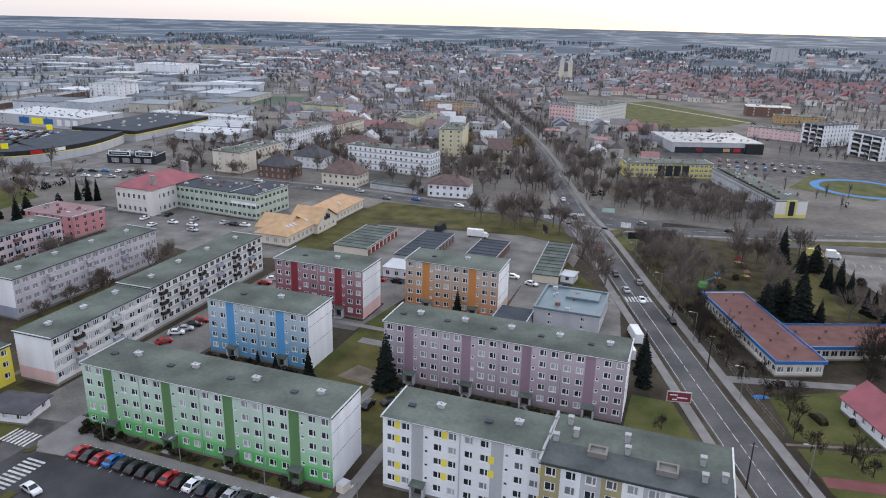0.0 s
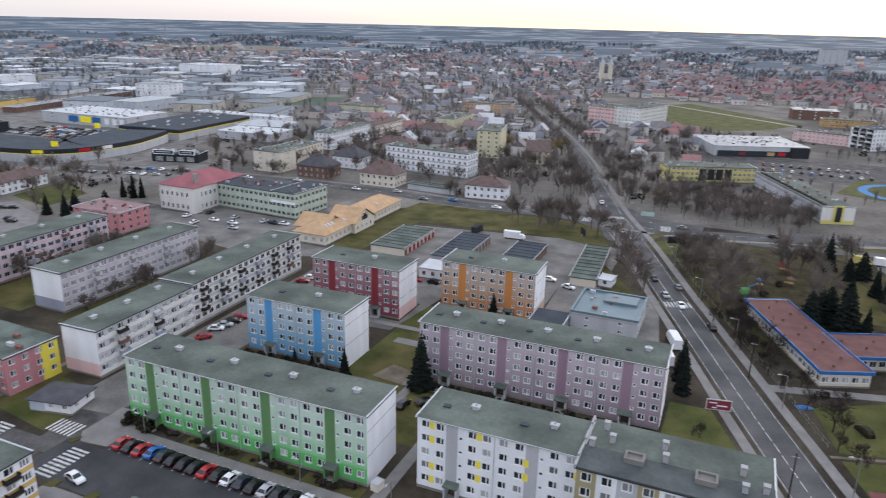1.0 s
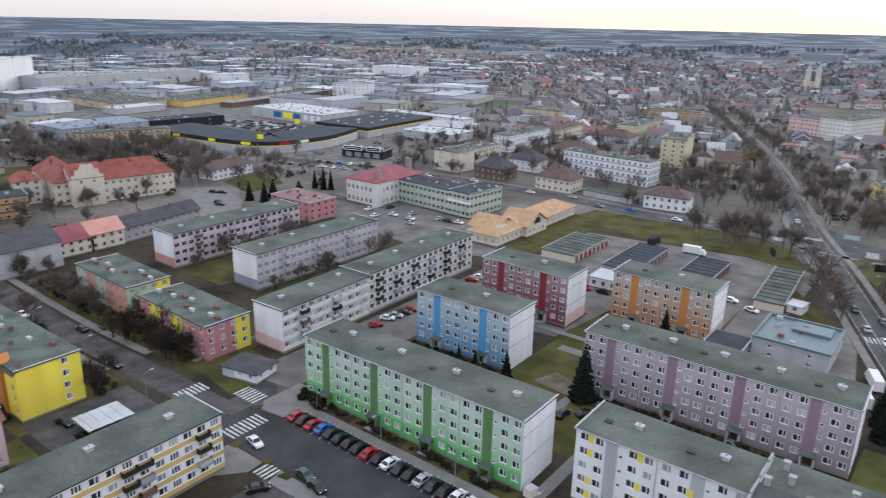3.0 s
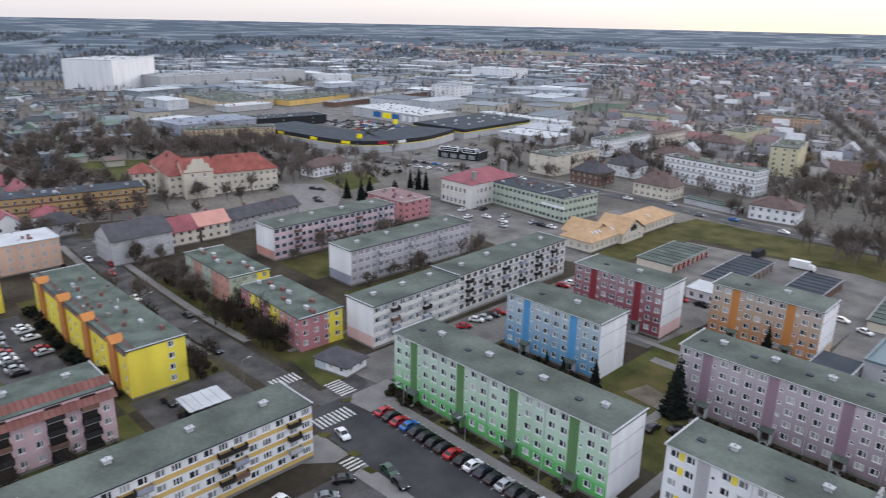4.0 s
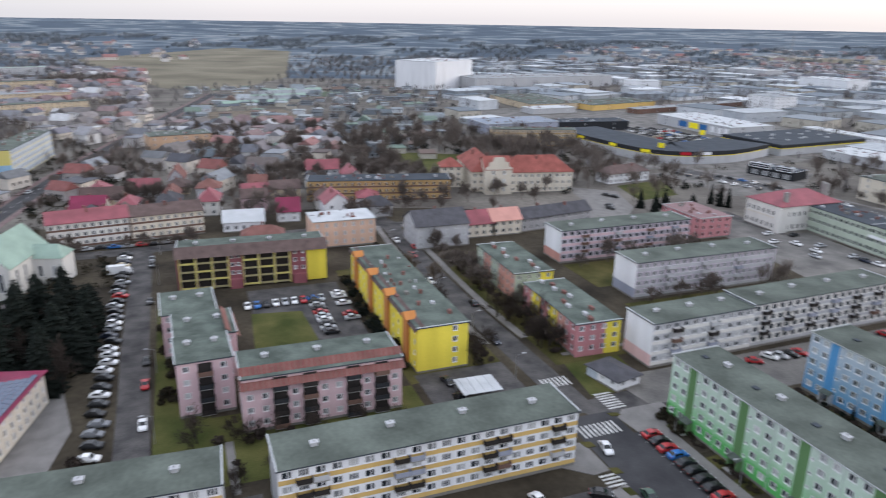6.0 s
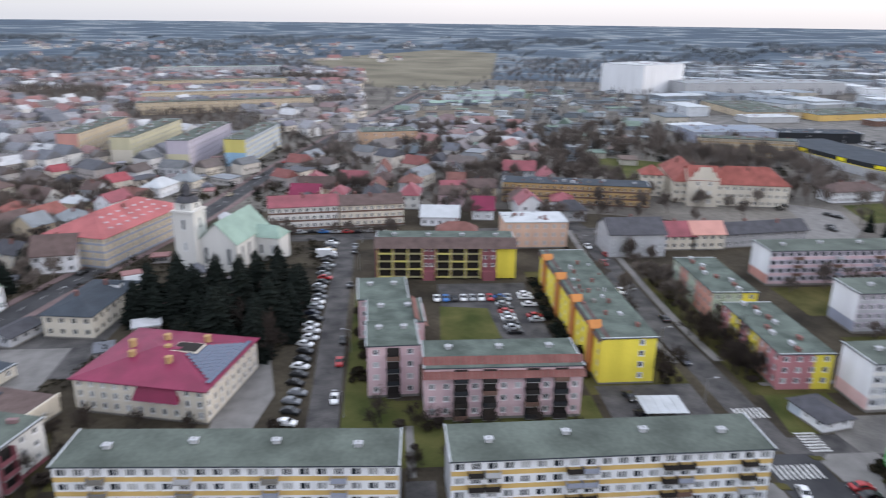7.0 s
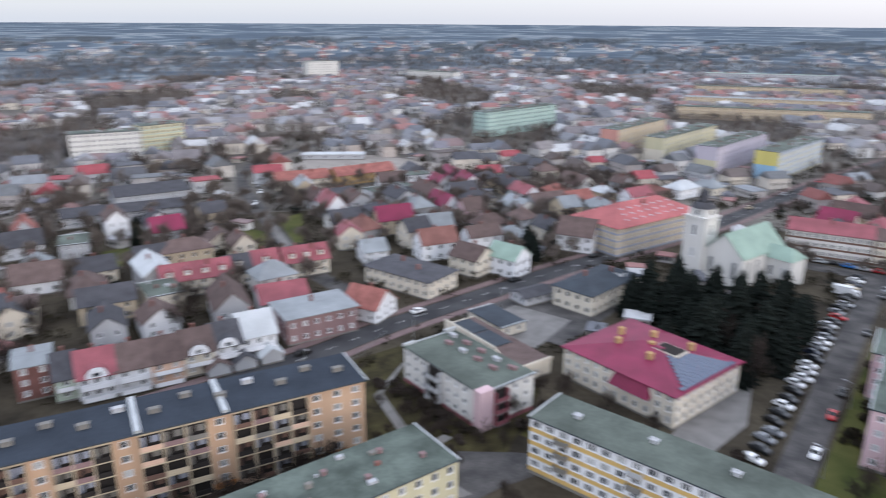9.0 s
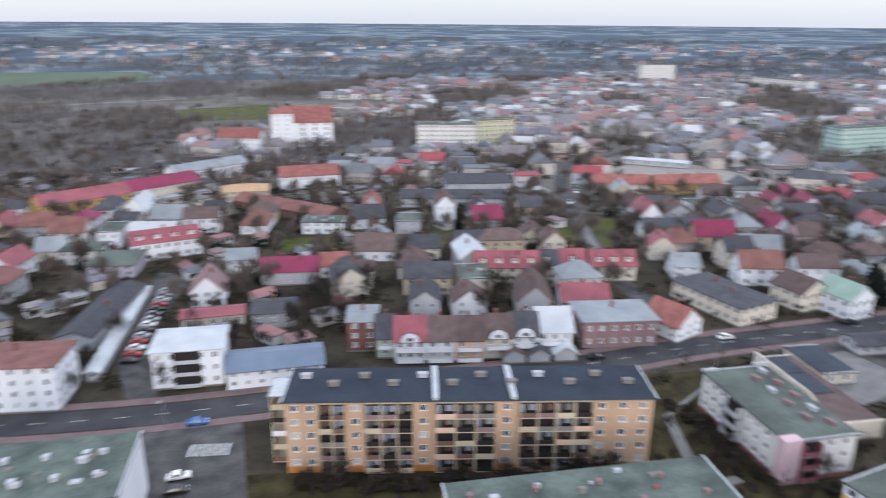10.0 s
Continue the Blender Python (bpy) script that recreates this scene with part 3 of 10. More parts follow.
plot("lawn_kiosk", "green corner lawn by the kiosk", [(-134, 82), (-118.4, 80), (-118.4, 95), (-134, 97)], 0.01, "lawn_green", 0.1, "lawn")
plot("yard_villa", "pale paved yard before the palace", [(-303, 179), (-287, 198), (-258, 188), (-243.5, 175), (-248, 158), (-269, 171)], 0.013, "paving", 0.1)
plot("lawn_park", "green lawn with bushes by the pink house", [(-297, 205), (-302, 236), (-272, 223), (-267, 198)], 0.016, "lawn_green", 0.1, "lawn")
plot("yard_retail", "asphalt street and parking before the arcade", [(-318, 238), (-292, 246), (-262, 248), (-256, 282), (-292, 330), (-318, 326), (-320, 262)], 0.01, "asphalt_pale", 0.1)
plot("yard_drive_maroon", "pale paved drive beside the maroon roof", [(-157, -37), (-158, -28.5), (-140, -25), (-124, -28), (-126, -36)], 0.014, "paving", 0.1)
plot("lawn_yellow", "lawn round the yellow block", [(-216, 44), (-136, 44), (-140, 68), (-216, 68)], 0.011, "lawn", 0.1, "lawn")
plot("lawn_blue", "lawn beside the blue block", [(-79, 110), (-58, 110), (-57, 172), (-79, 172)], 0.013, "lawn_green", 0.1, "lawn")
plot("lawn_back", "lawn before the mauve block", rectp(-64, 106, -12, 127), 0.011, "lawn", 0.1, "lawn")
plot("lawn_south", "lawn before the southern slab block", rectp(-122, -60, -109, -11), 0.011, "lawn", 0.1, "lawn")
plot("yard_bend", "asphalt drive bending round the blocks", [(-96.8, -66.6), (-103.3, -57.5), (-109, -47), (-106, -45), (-99.9, -50.7), (-92, -54.2), (-84, -56.4), (-84, -60), (-90.0, -61.1)], 0.03, "asphalt_old", 0.1)
plot("yard_cream", "pale paved yard beside the maroon roof", [(-166, -96), (-132, -100), (-130, -76), (-166, -78)], 0.024, "paving", 0.1)
plot("lawn_rose", "rough brown undergrowth round the rose block", [(-128, -104), (-100, -112), (-84, -62), (-100, -58), (-128, -66)], 0.008, "scrub", 0.1, "lawn")
plot("lawn_orange", "rough brown undergrowth before the orange block", [(-100, -84), (-20, -112), (-16, -100), (-90, -70)], 0.012, "scrub", 0.1, "lawn")
plot("lawn_nursery", "dull winter lawn round the nursery", [(-24, 266), (-8.5, 217), (8, 182), (30, 178), (60, 190), (60, 221), (50, 222), (50, 284), (-12, 286)], 0.006, "scrub", 0.1, "lawn")
plot("lawn_verge", "grass verge between the cross road and its lane", [(4, 288.2), (24, 291.2), (45, 298), (75, 308), (160, 338), (160, 326), (75, 299.5), (45, 292.6), (22, 288)], 0.02, "lawn", 0.1, "lawn")
plot("lawn_corner", "green corner lawn beside the junction", [(-28.5, 261), (-26.5, 269.5), (-21.5, 275), (-18, 272), (-19.5, 253)], 0.07, "lawn_green", 0.1, "lawn")
plot("lawn_firs", "lawn between the firs", [(30, 214), (48, 216), (46, 232), (39, 254), (33, 240)], 0.03, "lawn", 0.1, "lawn")
plot("lawn_verge", "green verge beside the main road", [(-40.2, 233.6), (-27, 211), (-20, 200), (-28, 200), (-38, 217)], 0.07, "lawn", 0.1, "lawn")
plot("lawn_sport", "wide green sports meadow", [(-84, 786), (-62, 814), (41, 691), (13, 634), (-59, 582), (-72, 668)], 0.05, "lawn_green", 0.1, "lawn")
plot("path", "pale path across the sports meadow", [(-84, 789), (36, 677), (34, 672), (-85, 784)], 0.08, "market_paving", 0.1, "path")
for k in range(4):
    x0 = -106 + 13.45 * k
    plot("flower_bed", "dark planting bed before the block", rectp(x0 + 8.6, 87.95, x0 + 13.2, 91.0), 0.1, "lawn" if k else "soil_dark", 0.2, "flower bed")
    plot("lawn_bed", "small lawn before the block", rectp(x0 + 1.2, 87.95, x0 + 5.0, 91.0), 0.11, "lawn", 0.2, "lawn")
for lab, poly in (("footpath from the road to the blocks", [(-76, 107.5), (-58, 107.5), (-58, 109.5), (-76, 109.5)]), ("footpath along the blue block", [(-110, 122.2), (-64, 122.2), (-64, 124), (-110, 124)]),
                  ("footpath along the red block", [(-110, 154.4), (-62, 154.4), (-62, 156.4), (-110, 156.4)]), ("footpath along the mauve block", [(-64, 127), (-8, 127.9), (-8, 129.6), (-64, 128.8)]),
                  ("footpath beside the lawn", [(-63, 109), (-61, 109), (-60, 172), (-62.2, 172)]), ("footpath behind the grey blocks", [(-139.5, 84), (-138, 84), (-138.4, 180), (-140, 180)]),
                  ("footpath by the pink block", [(-126, 3), (-109, 3), (-109, 4.6), (-126, 4.6)]), ("footpath to the orange block", [(-120.6, -98.3), (-118.6, -98.3), (-102.7, -93.2), (-95.5, -80.3), (-97.1, -78.7), (-104.7, -92.4)]), ("footpath round the yellow block", [(-100, -72), (-88, -74), (-86, -58), (-88, -57), (-90, -71), (-100, -70)])):
    plot("path", lab, poly, 0.055, "paving", 0.1, "path")
plot("path", "straight concrete path", rectp(-51.0, 85, -48.6, 128), 0.06, "paving", 0.1, "path")
plot("path", "curved concrete path", rectp(-76, 146, -60, 149), 0.06, "paving", 0.1, "path")
plot("sand", "sandy play patch", [(-72, 128), (-64, 127), (-62, 133), (-70, 135)], 0.05, "soil", 0.1, "ground")
for x in np.arange(-102, -45, 2.55):
    b = Build()
    b.box(x - 0.06, 80.6, 0.03, x + 0.06, 85.2, 0.038)
    thing("bay_line", "white parking bay line", "road marking", pose(0, 0, 0), kind="structure", me=b.mesh("bay_line", ["line"]))
zebra(-115.7, 82.7, 0, 7, 4.2)
zebra(-106.5, 74.3, 90, 9, 4.2)
zebra(-126.8, 75.6, 90, 7, 4)
zebra(-91.3, 67.5, 0, 4, 3.6)
zebra(-12.6, 205.5, 20, 8, 4)
zebra(-48.1, 296.5, 20, 8, 4)
zebra(-26, 288.6, 95, 8, 4)
zebra(-58, 288.5, 95, 7, 4)
plot("junction", "asphalt apron of the road junction", [(-62, 284), (-50, 274), (-44, 262), (-32, 262), (-26, 276), (-12, 284), (-12, 300), (-36, 303), (-44, 316), (-60, 316), (-58, 302), (-74, 297)], 0.012, "asphalt_worn", 0.1, "road")
plot("traffic_island", "small kerbed grass island at the junction", [(-31, 277), (-27.5, 281), (-23, 283), (-25, 279), (-28, 272)], 0.16, "lawn", 0.2, "traffic island")
zebra(-16.4, -122.8, -22, 8, 4)


# ---- windows ----
WIN = {}


def window_mesh(w, h, bars=1):
    key = (round(w, 2), round(h, 2), bars)
    if key not in WIN:
        f, t = 0.15, 0.07
        b = Build()
        xs = [-w / 2, -w / 2 + f]
        for k in range(bars):
            x = -w / 2 + w * ((k + 1) / (bars + 1) if bars != 1 else 0.62)
            xs += [x - f * 0.6, x + f * 0.6]
        xs += [w / 2 - f, w / 2]
        zs = [0, f, h - f, h]
        for i in range(len(xs) - 1):
            for j in range(3):
                x0, x1, a, c = xs[i], xs[i + 1], zs[j], zs[j + 1]
                if j == 1 and i % 2 == 1:
                    b.face([(x0, -t, a), (x1, -t, a), (x1, 0, a), (x0, 0, a)])
                    b.face([(x1, -t, c), (x0, -t, c), (x0, 0, c), (x1, 0, c)])
                    b.face([(x0, -t, c), (x0, -t, a), (x0, 0, a), (x0, 0, c)])
                    b.face([(x1, -t, a), (x1, -t, c), (x1, 0, c), (x1, 0, a)])
                else:
                    b.face([(x0, -t, a), (x1, -t, a), (x1, -t, c), (x0, -t, c)])
        b.face([(-w / 2, -0.2, -0.02), (w / 2, -0.2, -0.02), (w / 2, -t, 0), (-w / 2, -t, 0)])
        b.face([(-w / 2, -0.2, -0.05), (w / 2, -0.2, -0.05), (w / 2, -0.2, -0.02), (-w / 2, -0.2, -0.02)])
        p = Build()
        p.face([(-w / 2 + 0.02, -0.03, 0.02), (w / 2 - 0.02, -0.03, 0.02), (w / 2 - 0.02, -0.03, h - 0.02), (-w / 2 + 0.02, -0.03, h - 0.02)])
        q = Build()
        q.v, q.f, q.m = list(b.v), list(b.f), list(b.m)
        q.face([(-w / 2 + 0.02, -0.03, 0.02), (w / 2 - 0.02, -0.03, 0.02), (w / 2 - 0.02, -0.03, h - 0.02), (-w / 2 + 0.02, -0.03, h - 0.02)], 1)
        WIN[key] = (b.mesh("window", ["white_plain"]), p.mesh("pane", ["glass"]), q.mesh("window", ["white_plain", "glass"]))
    return WIN[key]


TAKEN = []
FACES = {"front": 0, "right": 90, "back": 180, "left": 270}


def walls(root, L, W, h, mats, wins=None, colour=None, fine=True, z0=-0.3, plain=0):
    """The walls of a house as one mesh with real window openings, and a window object in each."""
    b = Build()
    x_, y_, _z = root.matrix_basis.translation
    distant, glz = math.hypot(x_, y_) > 196, Build()
    TAKEN.append((x_, y_, L, W, root.matrix_basis.to_euler().z))
    wins, colour = wins or {}, colour or {}
    for face, turn in FACES.items():
        ln, dp = (L, W) if face in ("front", "back") else (W, L)
        c, s = math.cos(radians(turn)), math.sin(radians(turn))

        def at(u, z, d=0.0):
            x, y = u, -dp / 2 + d
            return (c * x - s * y, s * x + c * y, z)
        ws = wins.get(face, [])
        fn = colour.get(face)
        us, zs = {-ln / 2, ln / 2}, {z0, h}
        for u, w, a, t, bars in ws:
            us |= {u - w / 2, u + w / 2}
            zs |= {a, t}
        if fn:
            us |= {u for u in fn[1] if -ln / 2 < u < ln / 2}
            zs |= {z for z in fn[2] if z0 < z < h}
        us, zs = sorted(us), sorted(zs)
        us = [u for i, u in enumerate(us) if i == 0 or u - us[i - 1] > 1e-4]
        zs = [z for i, z in enumerate(zs) if i == 0 or z - zs[i - 1] > 1e-4]
        holes = set()
        for u, w, a, t, bars in ws:
            for i in range(len(us) - 1):
                if us[i] > u - w / 2 - 1e-3 and us[i + 1] < u + w / 2 + 1e-3:
                    for j in range(len(zs) - 1):
                        if zs[j] > a - 1e-3 and zs[j + 1] < t + 1e-3:
                            holes.add((i, j))
        for i in range(len(us) - 1):
            for j in range(len(zs) - 1):
                if (i, j) not in holes:
                    mt = fn[0]((us[i] + us[i + 1]) / 2, (zs[j] + zs[j + 1]) / 2) if fn else plain
                    b.face([at(us[i], zs[j]), at(us[i + 1], zs[j]), at(us[i + 1], zs[j + 1]), at(us[i], zs[j + 1])], mt)
        for u, w, a, t, bars in ws:
            l_, r_, dd = u - w / 2, u + w / 2, 0.16
            mt = fn[0](u, (a + t) / 2) if fn else plain
            b.face([at(l_, a), at(l_, t), at(l_, t, dd), at(l_, a, dd)], mt)
            b.face([at(r_, t), at(r_, a), at(r_, a, dd), at(r_, t, dd)], mt)
            b.face([at(l_, t), at(r_, t), at(r_, t, dd), at(l_, t, dd)], mt)
            b.face([at(r_, a), at(l_, a), at(l_, a, dd), at(r_, a, dd)], mt)
            if distant:
                e = 0.09
                glz.face([at(l_, a, 0.14), at(r_, a, 0.14), at(r_, t, 0.14), at(l_, t, 0.14)], 0)
                for g0, g1 in ((l_ + e, u - e / 2), (u + e / 2, r_ - e)):
                    glz.face([at(g0, a + e, 0.12), at(g1, a + e, 0.12), at(g1, t - e, 0.12), at(g0, t - e, 0.12)], 1)
                continue
            wm = window_mesh(w, t - a, bars)
            m = Matrix.Translation(at(u, a, 0.15)) @ pose(0, 0, 0, 0, 0, turn)
            if fine:
                f = part("window", wm[0], root, m=m)
                part("pane", wm[1], f)
            else:
                part("window", wm[2], root, m=m)
    b.face([(-L / 2, -W / 2, h), (L / 2, -W / 2, h), (L / 2, W / 2, h), (-L / 2, W / 2, h)], plain)
    if glz.f:
        tagged(part("window_row", glz.mesh("window_row", ["white_plain", "glass"]), root, "small far windows"), kind="stuff")
    return part("wall", b.mesh("wall", mats), root)


def flat_roof(root, L, W, h, mat="bitumen", over=0.3, edge="metal_light", thick=0.26, rise=0.0):
    b = Build()
    x, y = L / 2 + over, W / 2 + over
    pts = [(-x, -y, h), (x, -y, h), (x, y, h), (-x, y, h), (-x, -y, h + thick), (x, -y, h + thick), (x, y, h + thick + rise), (-x, y, h + thick + rise)]
    b.solid(pts, [(0, 3, 2, 1), (0, 1, 5, 4), (1, 2, 6, 5), (2, 3, 7, 6), (3, 0, 4, 7)], 1)
    b.face(pts[4:], 0)
    part("roof", b.mesh("roof", [mat, "bitumen_dark" if mat.startswith("bitumen") else edge]), root)
    for x0, x1, y0, y1 in ((-x, -x + 0.28, -y, y), (x - 0.28, x, -y, y)):
        e = Build()
        e.box(x0, y0, h + thick, x1, y1, h + thick + 0.14 + rise * 0.5)
        part("roof_edge", e.mesh("roof_edge", [edge]), root)


def vent_mesh():
    b = Build()
    b.box(-0.55, -0.4, 0, 0.55, 0.4, 0.55)
    b.box(-0.75, -0.55, 0.62, 0.75, 0.55, 0.78)
    for sx in (-1, 1):
        for sy in (-1, 1):
            b.box(sx * 0.5 - 0.06, sy * 0.35 - 0.06, 0.55, sx * 0.5 + 0.06, sy * 0.35 + 0.06, 0.62)
    b.tube((0, 0, 0.78), (0, 0, 1.15), 0.16, 0.16, 8, cap=True)
    return b.mesh("roof_vent", ["greylight"])


def hatch_mesh():
    b = Build()
    b.box(-0.6, -0.45, 0, 0.6, 0.45, 0.22, 0)
    b.box(-0.65, -0.5, 0.22, 0.65, 0.5, 0.28, 0)
    return b.mesh("roof_hatch", ["bitumen_dark"])


VENT, HATCH = vent_mesh(), hatch_mesh()


def sections(L, n, floors, base, step, offs, wide=1.55, high=1.4, stair=None):
    """Window openings of a block with n stair sections."""
    out_w = []
    sl = L / n
    for k in range(n):
        c = -L / 2 + sl * (k + 0.5)
        for f in range(floors):
            z = base + f * step
            for o in offs:
                out_w.append((c + o * sl / 13.45, wide, z + 0.95, z + 0.95 + high, 1))
            if stair is not None and f < floors - 1:
                out_w.append((c + stair * sl / 13.45, 0.75, z + step + 0.1, z + step + 0.8, 0))
    return out_w


def stripes(L, n, lo, hi, mat, rest=0):
    """A colour for the stair strip of each section."""
    sl = L / n
    spans = [(-L / 2 + sl * (k + 0.5) + lo * sl / 13.45, -L / 2 + sl * (k + 0.5) + hi * sl / 13.45) for k in range(n)]
    return spans, [u for s in spans for u in s]


def canopy(root, x, y, mat="blackish", side="greylight"):
    """An entrance with its door, steps and a small sloping canopy on the front."""
    b = Build()
    b.box(x - 0.75, y - 0.06, 0.25, x + 0.75, y + 0.02, 2.35)
    part("door", b.mesh("door", ["door_dark"]), root, "dark entrance door")
    b = Build()
    b.solid([(x - 1.25, y, 2.75), (x + 1.25, y, 2.75), (x + 1.4, y - 1.6, 2.45), (x - 1.4, y - 1.6, 2.45), (x - 1.25, y, 2.95), (x + 1.25, y, 2.95), (x + 1.4, y - 1.6, 2.6), (x - 1.4, y - 1.6, 2.6)],
            [(0, 1, 2, 3), (4, 7, 6, 5), (3, 2, 6, 7), (0, 3, 7, 4), (1, 5, 6, 2)])
    part("canopy", b.mesh("canopy", [mat]), root, "small sloping entrance canopy")
    for sx in (-1.1, 1.1):
        b = Build()
        b.box(x + sx - 0.15, y - 1.35, -0.1, x + sx + 0.15, y, 2.5)
        part("canopy_wall", b.mesh("canopy_wall", [side]), root)
    b = Build()
    b.box(x - 1.1, y - 2.2, -0.1, x + 1.1, y, 0.2)
    part("step", b.mesh("step", ["concrete"]), root)


def downpipe(root, x, y, h):
    b = Build()
    b.tube((x, y - 0.08, 0.1), (x, y - 0.08, h), 0.06, 0.06, 6)
    part("downpipe", b.mesh("downpipe", ["metal_light"]), root)


def block(label, x, y, L, W, ang, floors, n, wall, strip_col, end, plinth_end=None, top=None, vents=4, doors=True, accents=None, fine=True, canopy_col="greylight", offs=(-5.3, -2.7, 2.9, 5.4), stair=0.95):
    """A panel-built apartment block with its sections, stair strips, end walls and flat roof."""
    step, base = 2.65, 0.6
    h = base + floors * step
    root = thing("apartment_block", label, "apartment block", pose(x, y, 0, 0, 0, ang), "panel apartment blocks")
    mats = [wall, strip_col, end, plinth_end or end, top or wall, accents or wall, "plinth"]
    wins = {"front": sections(L, n, floors, base, step, offs, stair=stair)}
    spans, edges = stripes(L, n, -1.6, 0.45, 1)
    acc = []
    if accents:
        for k, (u, w, a, t, bars) in enumerate(wins["front"]):
            if bars and (k * 7 + int(a * 3)) % 3 != 0 and (k % 5) in (0, 2):
                acc.append((u + 0.78, u + 1.75, a, t))

    def front(u, z):
        if z < base - 0.05:
            return 6
        for a0, a1, c0, c1 in acc:
            if a0 < u < a1 and c0 < z < c1:
                return 5
        for s0, s1 in spans:
            if s0 < u < s1:
                return 1
        return 0

    def endf(u, z):
        return 3 if z < (3.3 if plinth_end else 0.55) else 2
    zs = [base - 0.05] + [q for a in acc for q in a[2:]]
    us = edges + [q for a in acc for q in a[:2]]
    walls(root, L, W, h, mats, wins, {"front": (front, us, zs), "right": (endf, [], [3.3, 0.55]), "left": (endf, [], [3.3, 0.55])}, fine=fine)
    flat_roof(root, L, W, h)
    for sx in (-1, 1):                                    # open joints between the end wall's panels
        for z in (base + 2 * step, base + 4 * step - 0.4):
            b = Build()
            b.box(sx * (L / 2 + 0.012) - 0.01, -W / 2 + 0.05, z - 0.035, sx * (L / 2 + 0.012) + 0.01, W / 2 - 0.05, z + 0.035)
            part("joint", b.mesh("joint", ["loggia_dark"]), root)
    for k in range(vents):
        part("roof_vent", VENT, root, m=pose(-L / 2 + L * (k + 0.6) / vents, 0.8, h + 0.26))
        part("roof_hatch", HATCH, root, m=pose(-L / 2 + L * (k + 0.25) / vents, -0.5, h + 0.26))
    for k in range(n):
        c = -L / 2 + L / n * (k + 0.5)
        if doors:
            canopy(root, c - 0.2, -W / 2, "bitumen_green", canopy_col)
        if k:
            downpipe(root, c - L / n / 2, -W / 2, h)
    b = Build()
    b.tube((-L / 2 - 0.3, -W / 2 - 0.4, h + 0.2), (L / 2 + 0.3, -W / 2 - 0.4, h + 0.2), 0.08, 0.08, 6)
    part("gutter", b.mesh("gutter", ["metal_light"]), root)
    return root


# ---- the coloured panel blocks ----
block("five-storey apartment block with graded green front and white end", -79.8, 96.8, 53.8, 11.2, 1, 5, 4, "greengrad", "greendark", "white", canopy_col="greendark")
block("five-storey apartment block with blue stair strips", -92.6, 133.2, 27.2, 11.3, 1, 5, 2, "bluegrad", "blue", "white", vents=1, fine=False)
block("five-storey apartment block with dark red panels", -94.6, 164.7, 27.2, 11.3, 0.5, 5, 2, "redgrad", "red", "white", "pinkish", vents=1, fine=False)
block("five-storey apartment block with orange panels", -61.0, 179.0, 27.2, 11.3, 1, 5, 2, "orangegrad", "orange", "white", "orangepale", vents=1, fine=False)
block("long five-storey apartment block in mauve and lilac", -35.4, 138.0, 53.2, 11.3, 1, 5, 4, "mauvegrad", "mauve", "white", vents=5)
block("white five-storey apartment block with yellow accents", -31.3, 101.1, 27.8, 10.6, 0.5, 5, 2, "white", "greylight", "white", accents="yellow", vents=2)


def balcony(root, x, y, z, w=2.6, d=1.0, col="greylight", turn=0.0, rail=False):
    """A balcony with slab, front and two sides, on the front wall."""
    bal = part("balcony", None, root, m=pose(x, y, z))
    b = Build()
    b.box(-w / 2, -d, -0.14, w / 2, 0, 0)
    part("slab", b.mesh("slab", ["concrete"]), bal)
    b = Build()
    b.box(-w / 2, -d, 0.08, w / 2, -d + 0.06, 1.0)
    b.box(-w / 2, -d + 0.06, 0.08, -w / 2 + 0.05, 0, 1.0)
    b.box(w / 2 - 0.05, -d + 0.06, 0.08, w / 2, 0, 1.0)
    part("parapet", b.mesh("parapet", [col]), bal)
    return bal


def slab_block(label, x, y, L, W, ang, floors, cols, wall, band, end, end_low=None, balc=(), balc_col="greylight", roof="bitumen", low=None, vents=5, high=1.4, wide=1.7, seed=1, step=2.65, cat="apartment block", fine=False):
    """A four-storey slab with even windows, bands under them, and balconies on some columns."""
    rnd = random.Random(seed)
    base = 0.65
    h = base + floors * step
    root = thing("apartment_block", label, cat, pose(x, y, 0, 0, 0, ang), "slab apartment blocks")
    cw = L / cols
    wins = []
    for c in range(cols):
        u = -L / 2 + cw * (c + 0.5)
        for f in range(floors):
            z = base + f * step
            wins.append((u, min(wide, cw - 0.5), z + 0.95, z + 0.95 + high, 1 + (c % 3 == 1)))
    zs = [base] + [base + f * step + q for f in range(floors) for q in (0.0, 0.9, 0.95 + high + 0.06)] + ([base + step] if low else [])

    def front(u, z):
        if z < base:
            return 3
        if low and z < base + step:
            return 4
        q = (z - base) % step
        return 1 if q < 0.9 or q > 2.6 else 0

    def endf(u, z):
        return 3 if z < 0.5 else 5 if (end_low and z < 3.4) else 2
    walls(root, L, W, h, [wall, band, end, "plinth", low or wall, end_low or end], {"front": wins}, {"front": (front, [], zs), "right": (endf, [], [0.5, 3.4]), "left": (endf, [], [0.5, 3.4])}, fine=fine)
    flat_roof(root, L, W, h, roof)
    for k in range(vents):
        part("roof_vent", VENT, root, m=pose(-L / 2 + L * (k + 0.5) / vents, rnd.uniform(-0.5, 1.5), h + 0.26))
    for c in balc:
        u = -L / 2 + cw * (c + 0.5)
        for f in range(1, floors):
            balcony(root, u, -W / 2, base + f * step + 0.05, min(2.7, cw * 0.95), 1.0, balc_col if rnd.random() < 0.75 else rnd.choice(["bluegrey", "brown", "plinth", "greylight"]))
    return root


